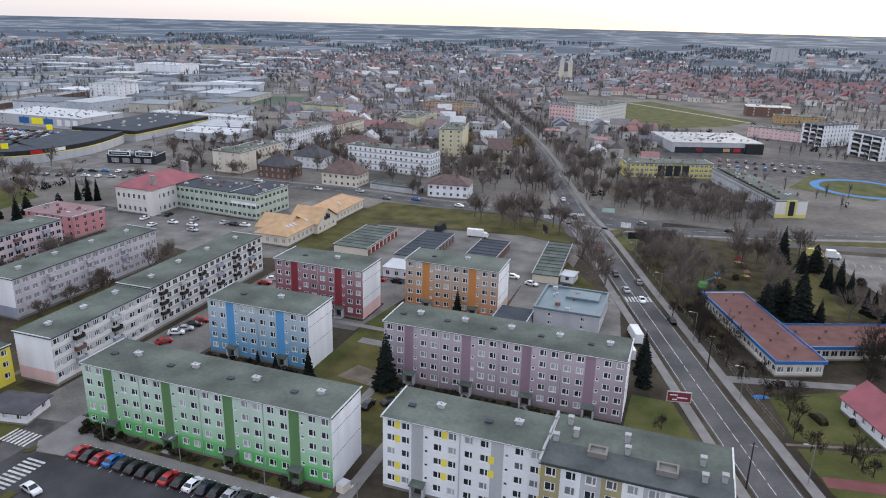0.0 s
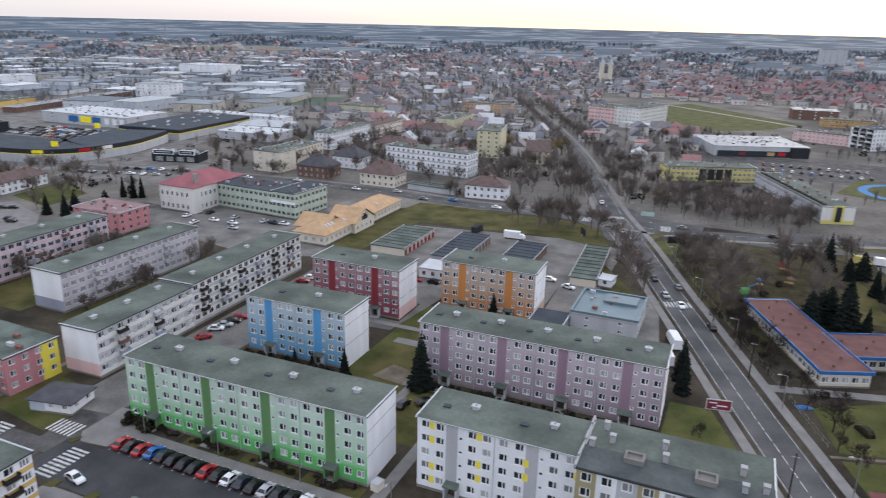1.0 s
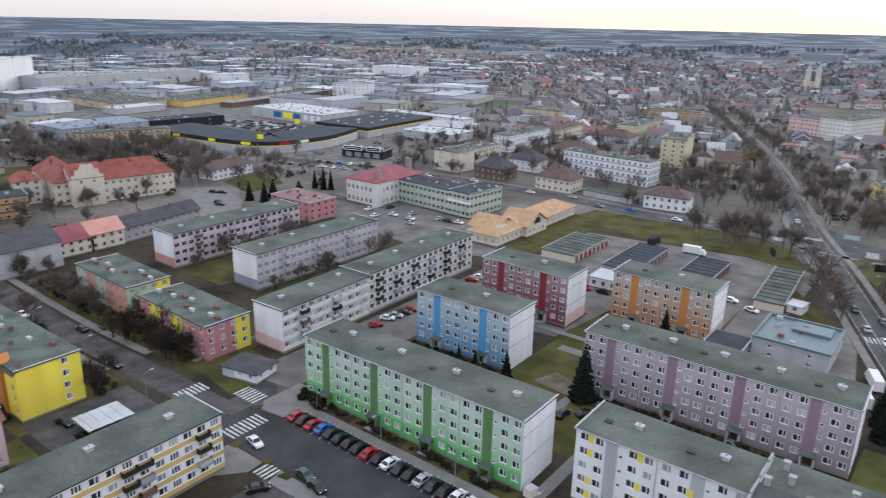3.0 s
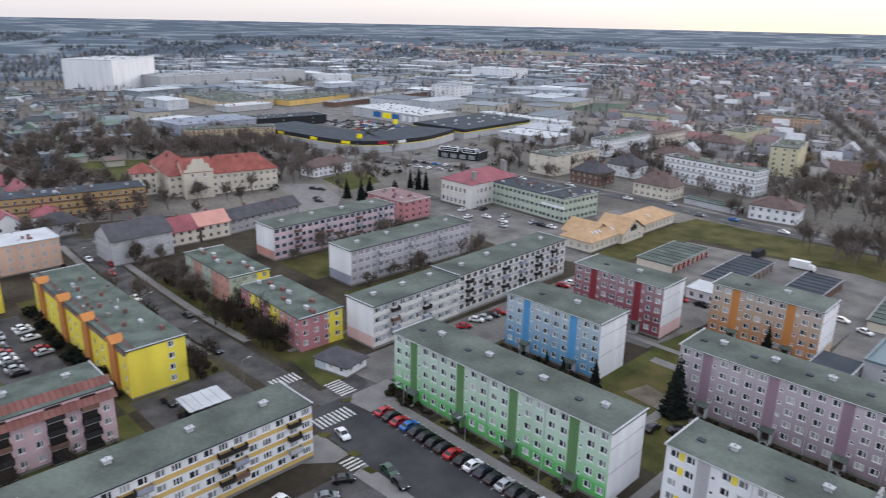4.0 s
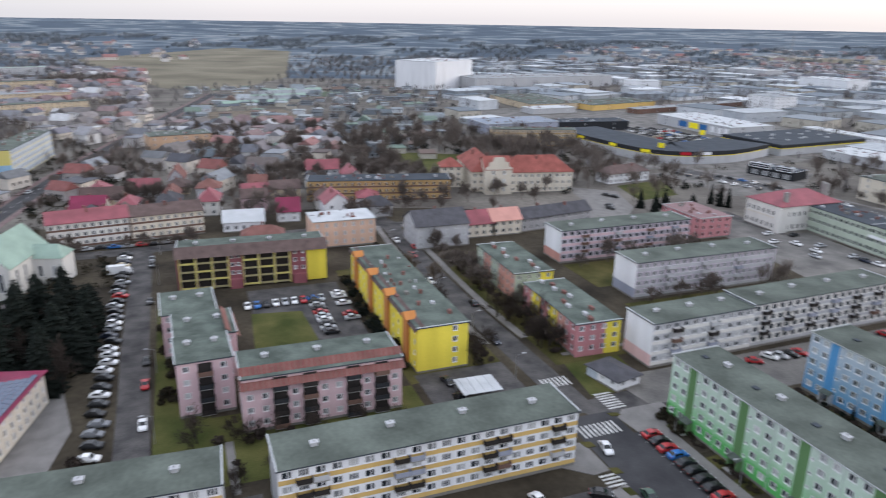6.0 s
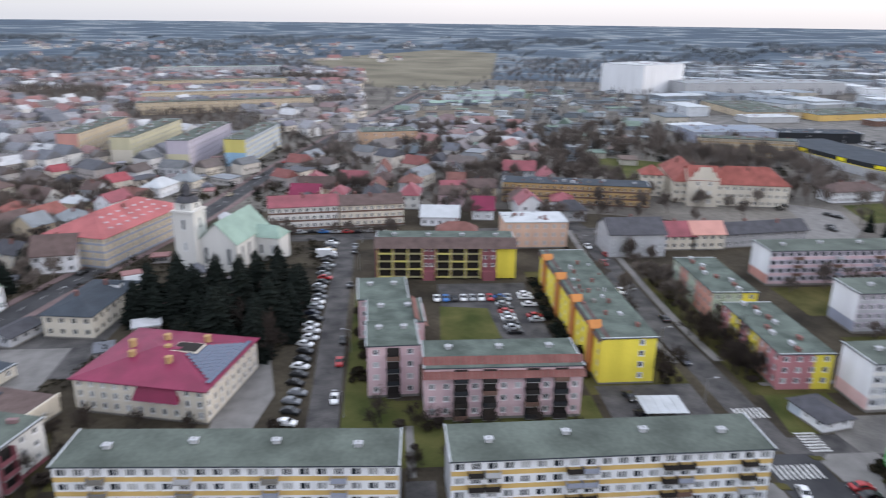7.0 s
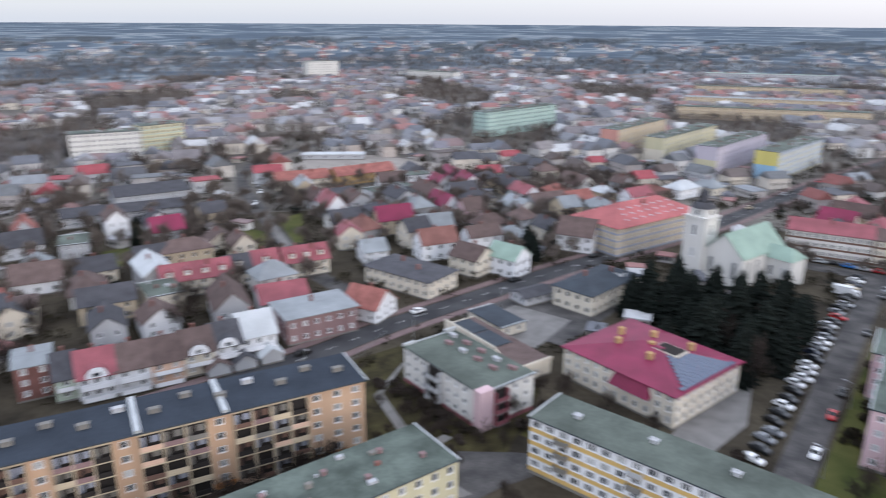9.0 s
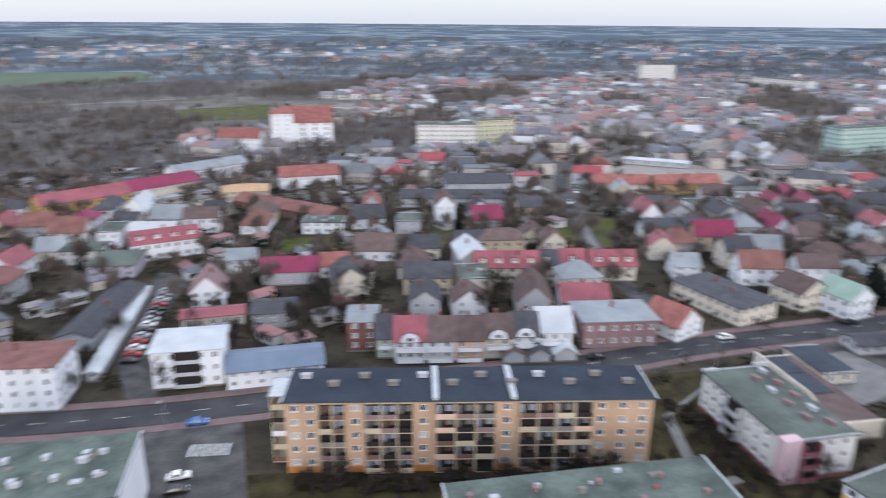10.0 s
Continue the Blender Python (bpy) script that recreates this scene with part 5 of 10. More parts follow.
# pink blocks round the court
def pink_block(x, y, L, W, ang, h, strip_roof, label, cols=(2, 4, 7, 9)):
    r = thing("apartment_block", label, "apartment block", pose(x, y, 0, 0, 0, ang), "pink court blocks")
    floors = 4
    st = (h - 0.5) / 4
    wins = {}
    for f in facing(x, y, ang):
        ln = L if f in ("front", "back") else W
        n = max(2, int(ln / 2.9))
        wins[f] = [(-ln / 2 + ln * (k + 0.5) / n, 1.3, 0.5 + q * st + 0.85, 0.5 + q * st + 2.2, 1) for k in range(n) for q in range(floors)]
    walls(r, L, W, h, ["pinkpale", "plinth"], wins, {f: (lambda u, z: 1 if z < 0.6 else 0, [], [0.6]) for f in FACES})
    flat_roof(r, L, W, h, "bitumen_green", 0.3)
    if strip_roof:
        b = Build()
        x0 = L / 2 + 0.4
        b.solid([(-x0, -W / 2 - 1.3, h - 1.8), (x0, -W / 2 - 1.3, h - 1.8), (x0, -W / 2 + 2.4, h + 1.5), (-x0, -W / 2 + 2.4, h + 1.5), (-x0, -W / 2 + 2.4, h), (x0, -W / 2 + 2.4, h)], [(0, 1, 2, 3), (3, 2, 5, 4), (0, 3, 4), (1, 5, 2)])
        part("eaves_strip", b.mesh("eaves_strip", ["tile_brick"]), r, "sloping red tiled eaves strip")
        for k in range(int(L / 1.1)):                     # tile ribs down the slope
            b = Build()
            u = -x0 + 0.5 + k * 1.1
            b.solid([(u, -W / 2 - 1.34, h - 1.75), (u + 0.12, -W / 2 - 1.34, h - 1.75), (u + 0.12, -W / 2 + 2.36, h + 1.55), (u, -W / 2 + 2.36, h + 1.55)], [(0, 1, 2, 3)])
            b.solid([(u, -W / 2 - 1.34, h - 1.9), (u + 0.12, -W / 2 - 1.34, h - 1.9), (u + 0.12, -W / 2 - 1.34, h - 1.75), (u, -W / 2 - 1.34, h - 1.75)], [(0, 1, 2, 3)])
            part("tile_rib", b.mesh("tile_rib", ["maroon"]), r)
    n = max(2, int(L / 2.9))
    for c in cols:
        u = -L / 2 + L * (c + 0.5) / n
        for q in range(floors):
            bal = part("balcony", None, r, m=pose(u, -W / 2, 0.5 + q * st))
            b = Build()
            b.box(-1.5, -1.3, -0.12, 1.5, 0, 0.02)
            part("slab", b.mesh("slab", ["concrete"]), bal)
            b = Build()
            b.box(-1.5, -1.3, 0.02, 1.5, -1.22, 1.0)
            b.box(-1.5, -1.22, 0.02, -1.43, 0, 1.0)
            b.box(1.43, -1.22, 0.02, 1.5, 0, 1.0)
            part("parapet", b.mesh("parapet", [("blackish", "loggia_dark", "brown", "blackish")[(c + q * 3) % 4]]), bal, "dark balcony railing")
            # flat dark sheet on the wall, in place of a recess's shade
            b = Build()
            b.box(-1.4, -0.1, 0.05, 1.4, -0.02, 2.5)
            part("loggia", b.mesh("loggia", ["loggia_dark"]), bal, "dark wall sheet in place of recess shade")
    for k in range(max(2, int(L / 9))):
        part("roof_vent", VENT, r, m=pose(-L / 2 + L * (k + 0.5) / max(2, int(L / 9)), 2.2, h + 0.26))
    return r


pink_block(-134.0, 23.2, 32.2, 12.4, 89.5, 11.7, True, "pink four-storey block with a tiled eaves strip")
pink_block(-144.0, 0.6, 11.0, 12.5, 92, 12.2, False, "pink four-storey block with dark balconies", (1,))
r = pink_block(-158.5, 1.4, 13.0, 14, 92, 11.4, False, "pink stepped block beside the court", ())
b = Build()
b.solid([(6.6, -7, 10.2), (7.4, 7, 10.2), (7.4, -7, 10.2), (4.4, 7, 12.6), (4.4, -7, 12.6)], [(2, 1, 3, 4)])
part("eaves_strip", b.mesh("eaves_strip", ["tile_brick"]), r, "sloping red tiled eaves strip")
pink_block(-174.5, -1.6, 12.5, 15, 92, 11.0, False, "pink stepped block beside the court", ())
r = pink_block(-218.5, 18.4, 44.0, 14.5, 87, 11.0, False, "rose and yellow block closing the court", ())
for u0, u1, col in ((-22.0, -21.4, "rosedeep"), (-7.4, -3.2, "rosedeep"), (11.2, 16.0, "rosedeep"), (16.0, 22.0, "yellow")):
    b = Build()
    b.box(u0, -8.0, 0.3, u1, -7.2, 10.6)
    part("bay", b.mesh("bay", [col]), r, "painted bay")
    if col == "rosedeep" and u1 - u0 > 2:
        for q in range(4):
            for u in (u0 + 1.2, u1 - 1.2):
                part("window", window_mesh(1.0, 1.2, 0)[2], r, m=pose(u, -8.02, 1.6 + q * 2.55))
        b = Build()
        b.box(u0 + 0.4, -9.6, 0, u1 - 0.4, -8.0, 2.9)
        part("porch", b.mesh("porch", ["rosedeep"]), r, "small rose entrance porch")
for g0 in (-21.4, -3.2):
    for k in range(4):
        b = Build()
        b.box(g0 + k * 4.67 - 0.15 * (k > 0), -8.6, 0.3, g0 + k * 4.67 + 0.25, -7.25, 10.5)
        part("post", b.mesh("post", ["lemon"]), r, "yellow painted loggia post")
    for k in range(3):
        for q in range(4):
            b = Build()
            b.box(-1.95, -1.3, -0.1, 1.95, 0, 0.05)
            b.box(-1.95, -1.3, 0.05, 1.95, -1.24, 0.5)
            bal = part("balcony", b.mesh("balcony", ["ochre_olive" if (k + q) % 3 else "lemon"]), r, "yellow balcony", pose(g0 + 0.15 + k * 4.67 + 2.3, -7.26, 0.7 + q * 2.55))
            # shade inside the loggia, put on the wall as a dark sheet
            b = Build()
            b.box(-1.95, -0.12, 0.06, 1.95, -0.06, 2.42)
            part("loggia", b.mesh("loggia", ["loggia_dark"]), bal, "dark wall sheet in place of recess shade")
b = Build()
b.solid([(-22.4, -9.3, 10.4), (22.4, -9.3, 10.4), (22.4, -5.4, 13.0), (-22.4, -5.4, 13.0), (-22.4, -5.4, 11.2), (22.4, -5.4, 11.2)], [(0, 1, 2, 3), (3, 2, 5, 4), (0, 3, 4), (1, 5, 2)])
part("eaves_strip", b.mesh("eaves_strip", ["roof_brown"]), r, "dark tiled eaves strip")
house("peach three-storey house with a pale metal roof", -247.6, 53.0, 22.6, 14, 89.5, 9.6, 0, "peach", "sheet_white", "flat", "house", False, 3.2, (1.1, 1.6), stacks=2)

# carport
r = thing("carport", "open carport with a ribbed white roof", "carport", pose(-126.8, 56.3, 0, 0, 0, -2))
for k in range(9):
    b = Build()
    b.box(-3.6, -0.5, 0, 3.6, 0.46, 0.12)
    part("roof_panel", b.mesh("roof_panel", ["sheet_white"]), r, m=pose(0, -4 + k, 2.7 + 0.05 * (k % 2)))
for sx in (-3.3, 3.3):
    for sy in (-4, 0, 4):
        b = Build()
        b.tube((sx, sy, 0), (sx, sy, 2.7), 0.08, 0.08, 6)
        part("post", b.mesh("post", ["steel"]), r)

# maroon-roofed house
r = house("cream two-storey house with a maroon hipped roof", -144.2, -47.6, 29.0, 24.5, 76, 7.6, 2.6, "cream", "sheet_maroon", "hip", "house", False, 2.5, (1.1, 1.5), stacks=0, name="large_house")
b = Build()
b.box(-0.49, -0.8, 0, 0.49, 0.8, 0.05)
me = b.mesh("solar_panel", ["panel_solar"])
for i in range(9):
    x = 14.0 - 1.02 * i
    rows = int(2 * (0.9 * (x - 2.25) - 0.6) / 1.66)
    for q in range(rows):
        part("solar_panel", me, r, m=pose(x, (q - (rows - 1) / 2) * 1.66, 7.95 + (15.1 - x) * 0.196, 0, 11.2, 0))
for x, y in ((-6, -4), (-3, 5), (3, -5), (6, 6), (0, 0), (-9, 1)):
    chimney(r, x, y, 9.2, 1.3, 1.1, "ochre")
b = Build()
b.solid([(-1, -13.5, 4.6), (9, -13.5, 4.6), (9, -12, 5.0), (-1, -12, 5.0), (0, -12, 7.8), (8, -12, 7.8)], [(0, 1, 5, 4), (0, 4, 3), (1, 2, 5)])
part("porch_roof", b.mesh("porch_roof", ["sheet_maroon"]), r, "maroon porch roof")
b = Build()
b.box(-1.5, -2.2, 8.4, 4.5, 2.2, 10.0)
part("light_well", b.mesh("light_well", ["cream"]), r, "cream walls of the light well", pose(2.5, 1.0, 0))
# dark sheet on top stands for the shade down in the open well
b = Build()
b.box(-1.3, -2.0, 9.9, 4.3, 2.0, 10.06)
part("well_roof", b.mesh("well_roof", ["loggia_dark"]), r, m=pose(2.5, 1.0, 0))

# white and rose block
L, W, h = 26.4, 14.4, 8.4
r = thing("apartment_block", "three-storey white and rose block with dark-backed loggias", "apartment block", pose(-115.5, -77.6, 0, 0, 0, 74.5))
wins = {"front": [(u, 1.3, 0.6 + q * 2.6 + 0.85, 0.6 + q * 2.6 + 2.1, 1) for q in range(3) for u in (-11.6, -8.6, -5.9, 2.6, 5.4, 8.2)],
        "right": [(u, 1.2, 0.6 + q * 2.6 + 0.85, 0.6 + q * 2.6 + 2.1, 1) for q in range(3) for u in (2.2, 5.2)]}
walls(r, L, W, h, ["lilac", "rosedeep", "milk"], wins, {f: (lambda u, z: 1 if z < 0.9 else 2, [], [0.9]) for f in FACES})
flat_roof(r, L, W, h)
b = Build()
b.box(L / 2 - 1.6, -W / 2 - 0.5, 0, L / 2 + 0.5, -W / 2 + 3.0, h + 0.5)
part("stair_tower", b.mesh("stair_tower", ["pinkpale"]), r, "rose painted corner tower")
for q in range(3):                                     # loggias on the long front and beside the tower
    for m0, wd, col in ((pose(-1.6, -W / 2, 0.5 + q * 2.6), 4.6, "greylight"), (pose(L / 2, -W / 2 + 4.9, 0.5 + q * 2.6, 0, 0, 90), 3.4, "rosedeep")):
        b = Build()
        b.box(-wd / 2, -1.3, -0.12, wd / 2, 0, 0.03)
        bal = part("balcony", b.mesh("balcony", ["concrete"]), r, m=m0)
        b = Build()
        b.box(-wd / 2, -1.3, 0.03, wd / 2, -1.22, 0.95)
        b.box(-wd / 2, -1.22, 0.03, -wd / 2 + 0.12, 0, 2.3)
        b.box(wd / 2 - 0.12, -1.22, 0.03, wd / 2, 0, 2.3)
        part("parapet", b.mesh("parapet", [col]), bal)
        # dark sheet at the back imitates the loggia's shade
        b = Build()
        b.box(-wd / 2 + 0.14, -0.1, 0.05, wd / 2 - 0.14, -0.04, 2.4)
        part("loggia", b.mesh("loggia", ["loggia_dark"]), bal, "dark wall sheet in place of recess shade")
for k in range(9):
    b = Build()
    b.box(-0.9, -0.35, 0, 0.9, 0.35, 0.7)
    b.box(-1.0, -0.45, 0.7, 1.0, 0.45, 0.8)
    part("chimney", b.mesh("chimney", ["brickgrey" if k % 3 else "greylight"]), r, m=pose(-10.5 + k * 2.5, 3.0 + 1.6 * (-1) ** k, h + 0.26, 0, 0, 8 * (k % 3)))
for y0, hh in ((-W / 2 - 0.2, 0.5), (W / 2 - 3, 0.8)):
    b = Build()
    b.box(-L / 2 - 0.35, y0, h, -L / 2 + 0.2, y0 + 3.2, h + 0.3 + hh)
    part("fire_wall", b.mesh("fire_wall", ["metal_light"]), r, "pale upstand with metal capping")
# low cream hall with its tall front wall
r = thing("low_hall", "low cream hall with a tall front wall", "hall", pose(-135.7, -83.0, 0, 0, 0, 72.3))
walls(r, 29.3, 9.0, 3.6, ["cream", "plinth"], {"right": [(0, 1.2, 1.2, 2.4, 1)]}, {f: (lambda u, z: 1 if z < 0.4 else 0, [], [0.4]) for f in FACES})
flat_roof(r, 29.3, 9.0, 3.6, "roof_brown", 0.1, "cream")
b = Build()
b.solid([(-14.75, -4.75, 0), (14.75, -4.75, 0), (14.75, -4.75, 4.4), (7, -4.75, 4.4), (4.5, -4.75, 5.4), (-14.75, -4.75, 5.4), (-14.75, -4.4, 0), (14.75, -4.4, 0), (14.75, -4.4, 4.4), (7, -4.4, 4.4), (4.5, -4.4, 5.4), (-14.75, -4.4, 5.4)],
        [(0, 1, 2, 3, 4, 5), (7, 6, 11, 10, 9, 8), (2, 1, 7, 8), (3, 2, 8, 9), (4, 3, 9, 10), (5, 4, 10, 11), (0, 5, 11, 6)])
part("front_wall", b.mesh("front_wall", ["cream"]), r, "tall cream front wall")
b = Build()
b.box(14.45, -4.4, 3.5, 14.8, 4.7, 4.4)
part("side_wall", b.mesh("side_wall", ["cream"]), r)
for x0, x1 in ((-14, -6), (-5.4, 3)):
    b = Build()
    b.box(x0, -3.9, 3.88, x1, 2.4, 4.1)
    part("roof_panel", b.mesh("roof_panel", ["bitumen_dark"]), r, "dark felt roof panel")
house("dark-roofed garage block behind the cream hall", -150, -92, 14, 8, 72, 3.0, 0, "cream", "bitumen_dark", "flat", "garage", stacks=0, name="garage", pitch=4)

# orange block with dark roof
r = thing("apartment_block", "five-storey apricot block with dark felt roof", "apartment block", pose(-60.0, -100.2, 0, 0, 0, 154.7))
L, W, h, st = 65.5, 11.6, 14.5, 2.72
n = 22
wins = [(-L / 2 + L * k / n, 1.5, 0.8 + q * st + 0.8, 0.8 + q * st + 2.15, 1) for k in (0.55, 1.5, 4.15, 8.2, 13.2, 18.9, 20.2, 21.4) for q in range(5)]
bays = [(-L / 2 + L * a / n, -L / 2 + L * c / n) for a, c in ((0, 2), (3.6, 4.7), (7.6, 8.9), (12.5, 13.9), (18.3, 22))]
walls(r, L, W, h, ["beige", "apricot", "orange", "grey"], {"front": wins, "left": [(u, 1.2, 0.8 + q * st + 0.8, 0.8 + q * st + 2.1, 1) for q in range(5) for u in (-2.5, 2.5)]},
      {"front": (lambda u, z: 2 if z < 1.3 else 1 if any(a < u < c for a, c in bays) else 0, [q for a in bays for q in a], [1.3]), "left": (lambda u, z: 1, [], []), "right": (lambda u, z: 1, [], [])})
flat_roof(r, L, W, h, "bitumen_blue", 0.5)
rb = random.Random(12)
for a, c, m in ((2, 3.6, 2), (4.7, 7.6, 3), (8.9, 12.5, 3), (13.9, 18.3, 4)):
    w = L * (c - a) / n / m
    for k in range(m):
        for q in range(5):
            b = Build()                                    # floor slab and the two cheek walls
            b.box(-w / 2 + 0.02, -1.3, -0.15, w / 2 - 0.02, 0, 0.0)
            b.box(-w / 2 + 0.02, -1.25, 0, -w / 2 + 0.14, 0, st - 0.15)
            b.box(w / 2 - 0.14, -1.25, 0, w / 2 - 0.02, 0, st - 0.15)
            bal = part("balcony", b.mesh("balcony", ["beige"]), r, m=pose(-L / 2 + L * a / n + w * (k + 0.5), -W / 2, 0.7 + q * st))
            b = Build()
            b.box(-w / 2 + 0.14, -1.3, 0.06, w / 2 - 0.14, -1.24, 0.95)
            part("parapet", b.mesh("parapet", [rb.choice(("beige", "brown", "plinth", "loggia_dark", "peach", "brown", "loggia_dark", "loggia_dark", "brickgrey"))]), bal)
            # dark wall sheet for the loggia's shade, with door and window panels on it
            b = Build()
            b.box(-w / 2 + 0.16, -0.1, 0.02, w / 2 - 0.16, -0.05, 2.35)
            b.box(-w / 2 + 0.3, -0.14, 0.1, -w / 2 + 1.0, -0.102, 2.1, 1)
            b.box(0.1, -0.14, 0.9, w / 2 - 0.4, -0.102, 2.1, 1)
            part("loggia", b.mesh("loggia", ["loggia_dark", rb.choice(("plinth", "bluegrey", "brown", "loggia_dark"))]), bal, "dark sheet painted for the loggia shade")
for q in range(5):                                        # balconies standing out from the end wall
    b = Build()
    b.box(-L / 2 - 3.0, -3.4, -0.15, -L / 2, 2.8, 0.0)
    b.box(-L / 2 - 3.0, -3.4, 0.0, -L / 2 - 2.86, -3.26, 2.5)
    b.box(-L / 2 - 3.0, 2.66, 0.0, -L / 2 - 2.86, 2.8, 2.5)
    bal = part("balcony", b.mesh("balcony", ["beige"]), r, m=pose(0, 0, 0.8 + q * st))
    b = Build()
    b.box(-L / 2 - 3.0, -3.4, 0.02, -L / 2 - 2.92, 2.8, 0.95)
    b.box(-L / 2 - 2.92, -3.4, 0.02, -L / 2, -3.32, 0.95)
    part("parapet", b.mesh("parapet", [("brown", "beige", "white", "loggia_dark", "beige")[q]]), bal)
    # end wall darkened by a sheet, as balcony shade
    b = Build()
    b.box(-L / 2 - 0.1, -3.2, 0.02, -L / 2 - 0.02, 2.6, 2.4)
    part("loggia", b.mesh("loggia", ["loggia_dark"]), bal, "dark sheet painted for the loggia shade")
b = Build()
b.box(-L / 2 - 3.2, -3.6, 0.8 + 5 * st - 0.1, -L / 2, 3.0, 0.8 + 5 * st + 0.1)
part("balcony_roof", b.mesh("balcony_roof", ["metal_light"]), r)
for k, (a, c) in enumerate(((8.75, 9.1), (13.4, 13.75))):
    b = Build()
    b.box(-L / 2 + L * a / n, -W / 2 - 0.3, h + 0.24, -L / 2 + L * c / n, W / 2 + 0.3, h + 0.75)
    part("fire_wall", b.mesh("fire_wall", ["metal_light"]), r, "pale party wall on the roof")
for k in range(12):
    b = Build()
    b.box(-0.9, -0.4, 0, 0.9, 0.4, 0.8)
    b.box(-1.0, -0.5, 0.8, 1.0, 0.5, 0.92)
    part("roof_vent", b.mesh("roof_vent", ["plinth" if k % 4 else "greylight"]), r, m=pose(-30 + k * 5.4, 1.5 * (-1) ** k + 1, h + 0.26))

# blocks nearest below the camera
r = house("yellow block with a pale teal felt roof", -62.7, -67.4, 42.6, 12.6, 163.2, 11.3, 0, "yellowpale", "bitumen_green", "flat", "apartment block", False, 3.0, (1.4, 1.4), "apartment_block", stacks=0, floors=4)
for k in range(8):
    chimney(r, -18 + k * 5, 2.5 * (-1) ** k, 11.6, 0.6, 0.7, "brickgrey")
r = house("grey-roofed block with a white end wall", 13.8, -111.6, 34, 17, 164, 11.3, 0, "white", "bitumen_green", "flat", "apartment block", False, 3.0, (1.4, 1.4), "apartment_block", stacks=0, floors=4, skip=("left", "right"))
for k in range(10):
    chimney(r, -14 + k * 3, 3.0 * (-1) ** k, 11.6, 0.6, 0.9, "greylight")

# church with its tower
r = thing("church", "white church with verdigris roofs and a square tower", "church", pose(-231.9, -51.2, 0, 0, 0, 74.6))
walls(r, 13.4, 24, 9.8, ["milk"], {"front": [(u, 1.4, 2.5, 8.0, 0) for u in (-4, 4)], "right": [(u, 1.4, 2.5, 8.0, 0) for u in (-8, -3, 2, 7)], "left": [(u, 1.4, 2.5, 8.0, 0) for u in (-8, -3, 2, 7)]}, {})
rr = part("nave_roof", None, r, m=pose(0, 0, 0, 0, 0, 90))
gable_roof(rr, 24, 13.4, 9.8, 6.4, "sheet_green", "milk")
b = Build()
b.box(-3.6, -3.6, 0, 3.6, 3.6, 19.4)
b.box(-4.0, -4.0, 19.4, 4.0, 4.0, 20.1)
b.box(-3.0, -3.0, 20.1, 3.0, 3.0, 22.6)
tw = part("tower", b.mesh("tower", ["milk"]), r, "square white bell tower", pose(-9.6, -10.4, 0))
for z, s0, s1, dz in ((22.6, 4.0, 2.4, 1.9), (24.5, 1.5, 1.3, 2.0), (26.5, 1.6, 0.1, 2.8)):
    b = Build()
    b.tube((0, 0, z), (0, 0, z + dz), s0, s1, 8)
    part("spire", b.mesh("spire", ["slate"]), tw)
for z, hh in ((7, 3), (14, 3.5), (20.4, 1.8)):
    for t in (0, 90, 270):
        part("window", window_mesh(1.2, hh, 0)[2], tw, m=pose(0, 0, 0, 0, 0, t) @ pose(0, -3.64 if z < 20 else -3.04, z))
b = Build()
b.box(-4.5, -4.2, 0, 4.5, 4.2, 8.3)
ap = part("side_chapel", b.mesh("side_chapel", ["milk"]), r, "white side chapel", pose(10.8, 5.5, 0))
b = Build()
b.solid([(-4.9, -4.6, 8.3), (4.9, -4.6, 8.3), (4.9, 4.6, 8.3), (-4.9, 4.6, 8.3), (-4.9, 0, 11.6), (2.0, 0, 11.6)], [(0, 1, 5, 4), (1, 2, 5), (2, 3, 4, 5), (3, 0, 4), (0, 3, 2, 1)])
part("chapel_roof", b.mesh("chapel_roof", ["sheet_green"]), ap)
for u in (-2, 2):
    part("window", window_mesh(1.2, 3.4, 0)[2], ap, m=pose(u, -4.24, 2.6))

# nursery with blue fascia, across the main road
for lab, x, y, L, W, ang, ev in (("low nursery wing with red roof and blue fascia", 19.3, 190.3, 44, 11.5, -67.4, 3.8), ("low nursery cross wing with red roof", 45.5, 193.7, 40, 13, 23, 3.55)):
    r = house(lab, x, y, L, W, ang, ev, 0, "cream", "gravel_red", "flat", "nursery", False, 2.2, (1.7, 1.5), "nursery", stacks=0)
    for x0, y0, x1, y1 in ((-L / 2 - 0.5, -W / 2 - 0.5, L / 2 + 0.5, -W / 2 - 0.27), (-L / 2 - 0.5, W / 2 + 0.27, L / 2 + 0.5, W / 2 + 0.5), (-L / 2 - 0.5, -W / 2 - 0.27, -L / 2 - 0.27, W / 2 + 0.27), (L / 2 + 0.27, -W / 2 - 0.27, L / 2 + 0.5, W / 2 + 0.27)):
        b = Build()
        b.box(x0, y0, ev - 0.3, x1, y1, ev + 0.55)
        part("fascia", b.mesh("fascia", ["sign_blue"]), r, "blue roof fascia")
    for k in range(10):
        chimney(r, -L / 2 + L * (k + 0.5) / 10, (-1) ** k * 2, ev + 0.3, 0.6, 0.4, "brown")
house("white bungalow with a red gabled roof", 43.0, 150.5, 18, 10, -66, 3.2, 3.6, "white", "sheet_red", "gable", stacks=1)


# ---- houses and halls farther off ----
def H(label, x, y, L, W, ang, eave, rise, wall, roof, kind="gable", cat="house", **k):
    return house(label, x, y, L, W, ang, eave, rise, wall, roof, kind, cat, **k)


